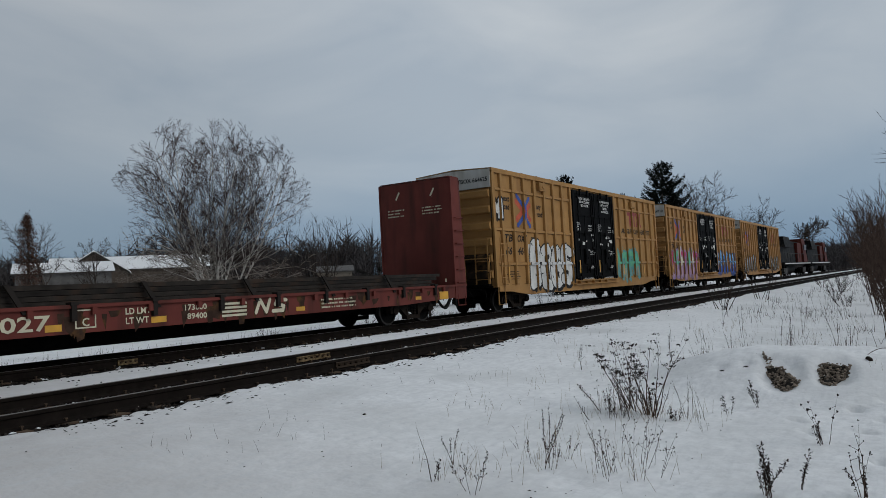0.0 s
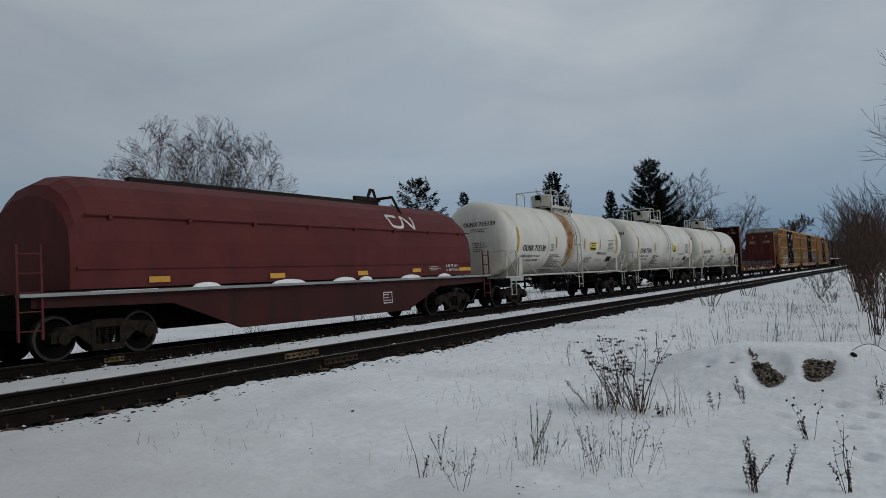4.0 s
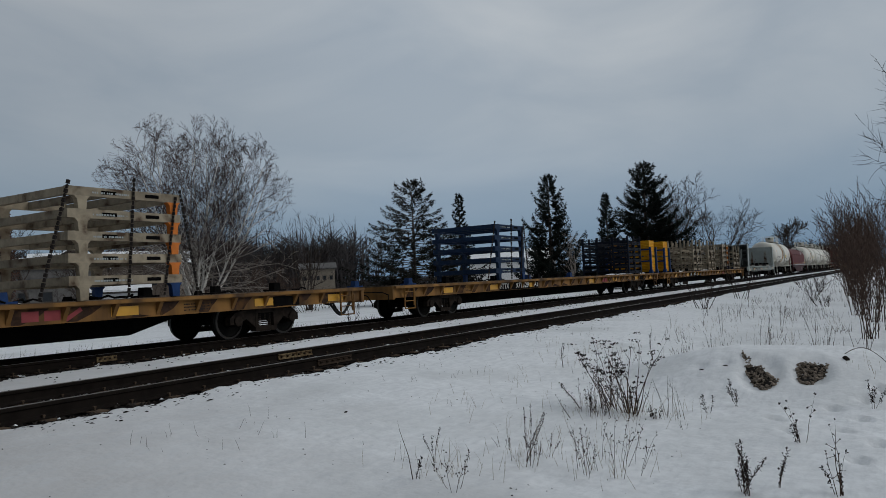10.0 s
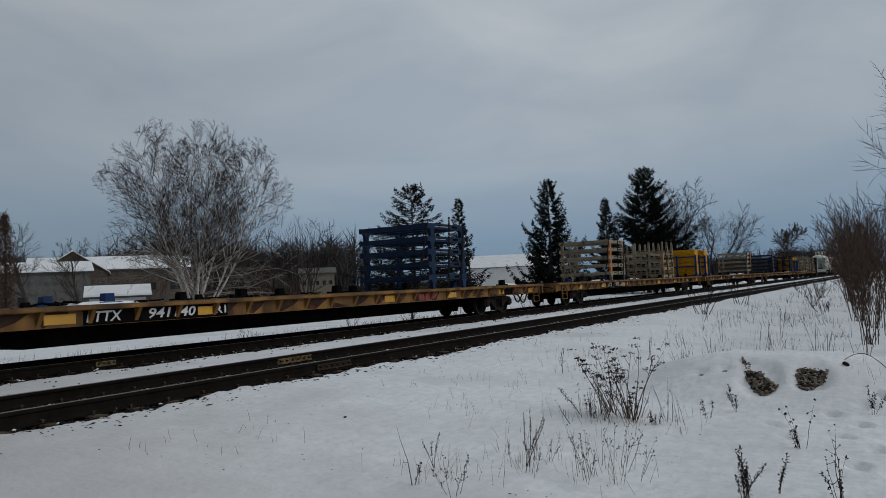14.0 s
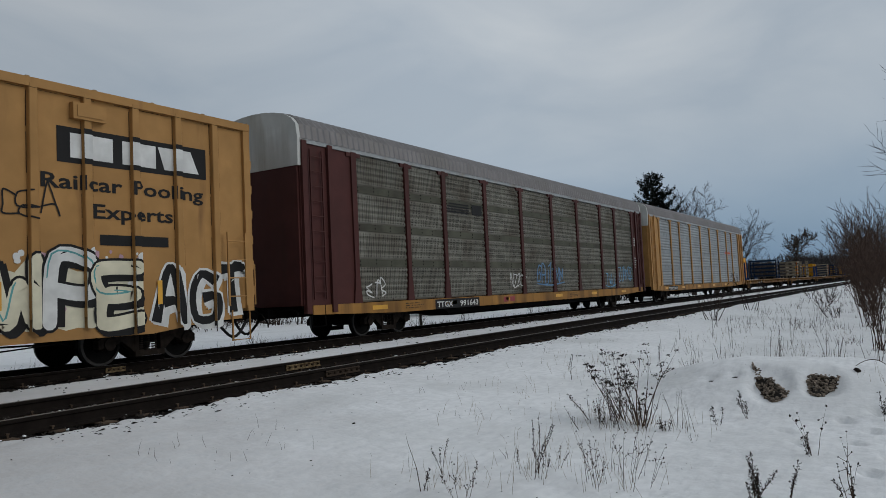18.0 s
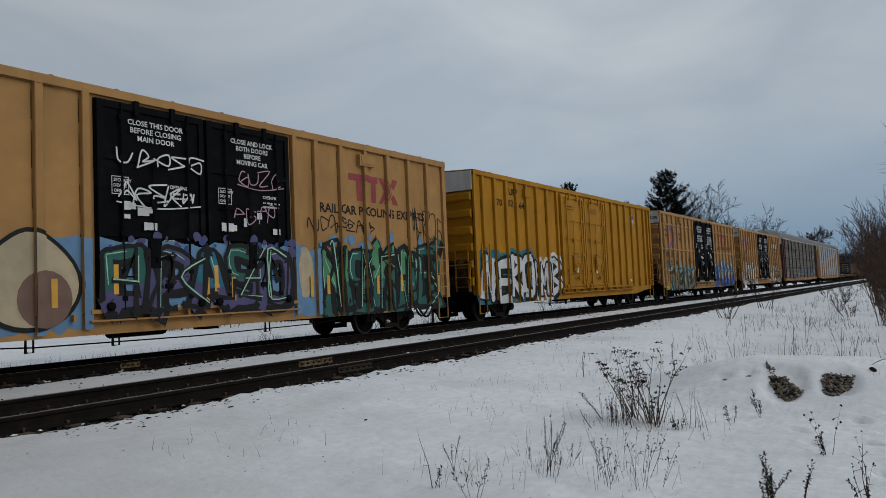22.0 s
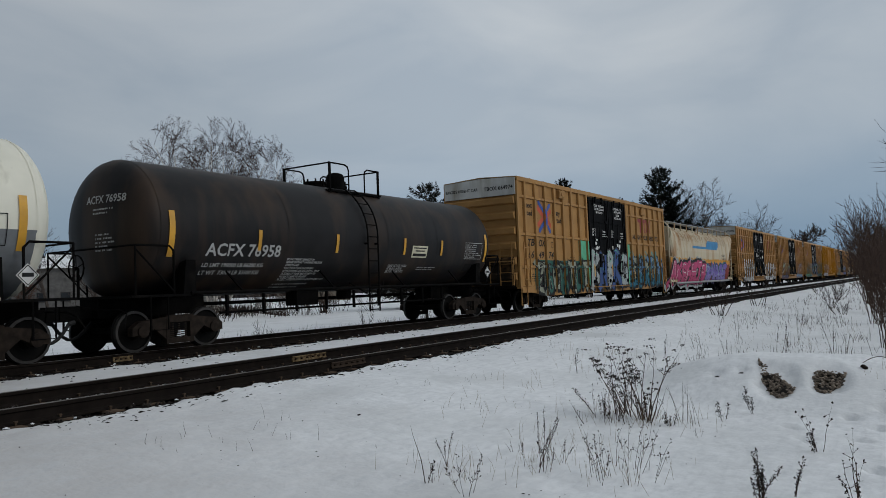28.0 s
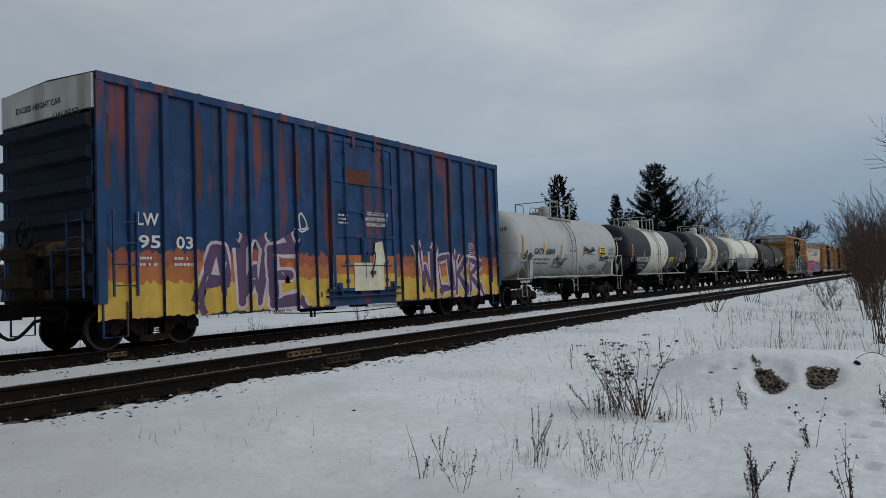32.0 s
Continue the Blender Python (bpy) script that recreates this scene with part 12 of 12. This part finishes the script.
weed("dry_weed", "dense dark leafy dry weed", 5.78, 1.04, ((5, 0.06, 0.40, 0.03, "leafy", 2, 0.0034), (4, 0.08, 0.24, 0.10, "leafy", 1, 0.003)), 9)
weed("dry_weed", "dark leafy stalk beside a denser weed", 6.0, 0.88, ((2, 0.02, 0.32, 0.1, "leafy", 3, 0.003),), 10)
weed("dry_weed", "tall dark weed with branching spikes", 5.96, 0.47, ((2, 0.03, 0.60, 0.10, "bud", 5, 0.0034), (3, 0.05, 0.42, 0.5, "bud", 4, 0.0026), (2, 0.05, 0.22, 0.3, "leafy", 1, 0.0024)), 11)
weed("dry_weed", "thin branched weed before the mound", 9.32, 1.75, ((3, 0.03, 0.36, 0.35, "leafy", 6, 0.0024),), 12)
weed("dry_weed", "tall thin weed with a few dark heads", 7.48, 0.86, ((3, 0.04, 0.52, 0.25, "ball", 3, 0.0024), (3, 0.08, 0.22, 0.4, "leafy", 2, 0.002)), 13)
weed("dry_weed", "tiny dark weed tuft in snow", 7.65, 1.96, ((4, 0.05, 0.14, 0.6, "", 2, 0.0016),), 14)
weed("dry_weed", "short weed by the mound's foot", 9.45, 0.39, ((4, 0.05, 0.31, 0.3, "leafy", 2, 0.0022),), 15)
weed("dry_weed", "small weed with a bent tip", 8.7, 1.95, ((3, 0.04, 0.25, 0.4, "leafy", 2, 0.002),), 16)
for i, (x, y, h) in enumerate(((13.0, 1.9, 0.62), (14.2, 3.1, 0.5), (15.4, 2.4, 0.7), (13.8, 0.6, 0.8), (12.2, 0.5, 0.9), (16.5, 1.6, 0.8), (17.5, 3.5, 0.75), (14.6, 1.2, 0.6), (19.5, 2.6, 0.8), (12.4, 3.6, 0.55), (11.0, 4.6, 0.4), (23.0, 5.0, 0.9), (20.0, 4.5, 0.6))):
    weed("tall_stalk", "tall dry stalk standing in snow beyond the mound", x, y, ((2, 0.05, h, 0.12, "spike", 1, 0.004),), 30 + i, "stalks beyond the mound")

# bent twig and a dark scrap on the mound
bm = B()
arc = [Vector((11.04 + 0.02 * i, 0.72 - 0.052 * i, ground_z(11.04 + 0.02 * i, 0.72 - 0.052 * i) + 0.15 * math.sin(math.pi * (0.12 + 0.88 * i / 9)) - 0.01)) for i in range(10)]
pipe(bm, arc, 0.0045, 5)
tagged(part("bent_twig", fix(bm), M_STALK), "bent brown twig arching over the snow", "twig")
bm = B()
box(bm, -0.045, 0.045, -0.025, 0.025, -0.015, 0.02, top=(0.012, 0.008))
ob = part("dark_scrap", fix(bm), M_SEED)
ob.location, ob.rotation_euler = (10.95, 0.70, ground_z(10.95, 0.70) + 0.015), (0.1, -0.4, 0.7)
tagged(ob, "small dark scrap of wood lying on the mound", "scrap")


def blades(name, label, spots, seed, mat, h0, h1, r=0.0022, lean=0.25):
    """Uncounted dry blades."""
    rng = random.Random(seed)
    w = Wood()
    for x, y, n, wide in spots:
        for i in range(n):
            px, py = x + rng.gauss(0, wide), y + rng.gauss(0, wide)
            h = rng.uniform(h0, h1) * rng.uniform(0.6, 1)
            p = Vector((px, py, ground_z(px, py) - 0.01))
            d = Vector((rng.gauss(0, lean), rng.gauss(0, lean), 1)).normalized()
            k = r * (1 + 0.03 * max(0, px - 8))
            m = p + d * h * 0.6
            w.tube(p, m, k, k * 0.7, 3)
            w.tube(m, m + (d + jit(rng, 0.2)) * h * 0.4, k * 0.7, 0, 3)
    return tagged(piece(name, w.mesh(name, mat)), label, "grass", kind="stuff")


rng = random.Random(21)
spots = [(rng.uniform(12, 17), rng.uniform(0.6, 4.2), rng.randint(1, 5), 0.14) for _ in range(24)] + [(rng.uniform(15, 26), rng.uniform(0.8, 4.8), rng.randint(1, 7), 0.16) for _ in range(50)] + [(rng.uniform(24, 55), rng.uniform(2.2, 5.4), rng.randint(3, 10), 0.3) for _ in range(60)]
blades("dry_grass", "thin dry grass standing in the snow", spots, 61, M_STALK, 0.08, 0.46, 0.0030)
spots = [(rng.uniform(11, 24), rng.uniform(0.8, 4.8), rng.randint(2, 7), 0.2) for _ in range(36)] + [(5.9, 2.8, 40, 0.25), (5.8, 2.2, 26, 0.22), (8.2, 2.5, 60, 0.3), (7.9, 2.9, 50, 0.3), (5.2, 3.2, 26, 0.22), (6.6, 2.6, 26, 0.4), (9.0, 3.1, 14, 0.3), (5.1, 3.4, 14, 0.2), (10.7, 0.2, 30, 0.25), (6.6, 3.2, 10, 0.3), (8.3, 3.6, 10, 0.35), (7.5, 4.4, 12, 0.4), (9.5, 4.6, 14, 0.5), (11.5, 4.9, 26, 0.4), (13.2, 4.9, 26, 0.4)]
blades("straw_grass", "pale straw blades sticking out of the snow", spots, 62, M_STRAW, 0.10, 0.34, 0.0016)
spots = [(rng.uniform(4, 30), rng.uniform(2.8, 6.6), rng.randint(2, 6), 0.15) for _ in range(60)]
blades("sparse_blades", "sparse short blades in open snow", spots, 63, M_STALK, 0.06, 0.2, 0.0016)
spots = [(rng.uniform(3, 60), rng.uniform(16.6, 21), rng.randint(4, 16), 0.35) for _ in range(350)]
blades("far_grass", "brown grass tufts in snow past the rails", spots, 64, M_STALK, 0.12, 0.5, 0.0045)
spots = [(33.9 + rng.gauss(0, 3), 39.6 + rng.gauss(0, 1.2), 14, 0.5) for _ in range(90)]
blades("birch_litter", "brown dead grass round the birch's foot", spots, 65, M_BROWNTWIG, 0.3, 0.9, 0.012)


# ---- motion ----
V_TRAIN = 17.4


def motions():
    for c in CARS:
        x, y, z = c.location
        walk(c, [(0, pose(x, y, z)), (16, pose(x + V_TRAIN * 16, y, z)), (32, pose(x + V_TRAIN * 32, y, z))])
    # every wheelset turns alike: one keyed roll for the leading axles, one for the trailing ones
    for group in WHEELS:
        x, y, z = group[0].location
        walk(group[0], [(i / 30, pose(x, y, z, 0, math.degrees(V_TRAIN * i / 30 / R_W), 0)) for i in range(961)])
        roll = group[0].animation_data
        for w in group[1:]:
            w.rotation_mode = "QUATERNION"
            w.animation_data_create()
            w.animation_data.action = roll.action
            w.animation_data.action_slot = roll.action_slot


motions()
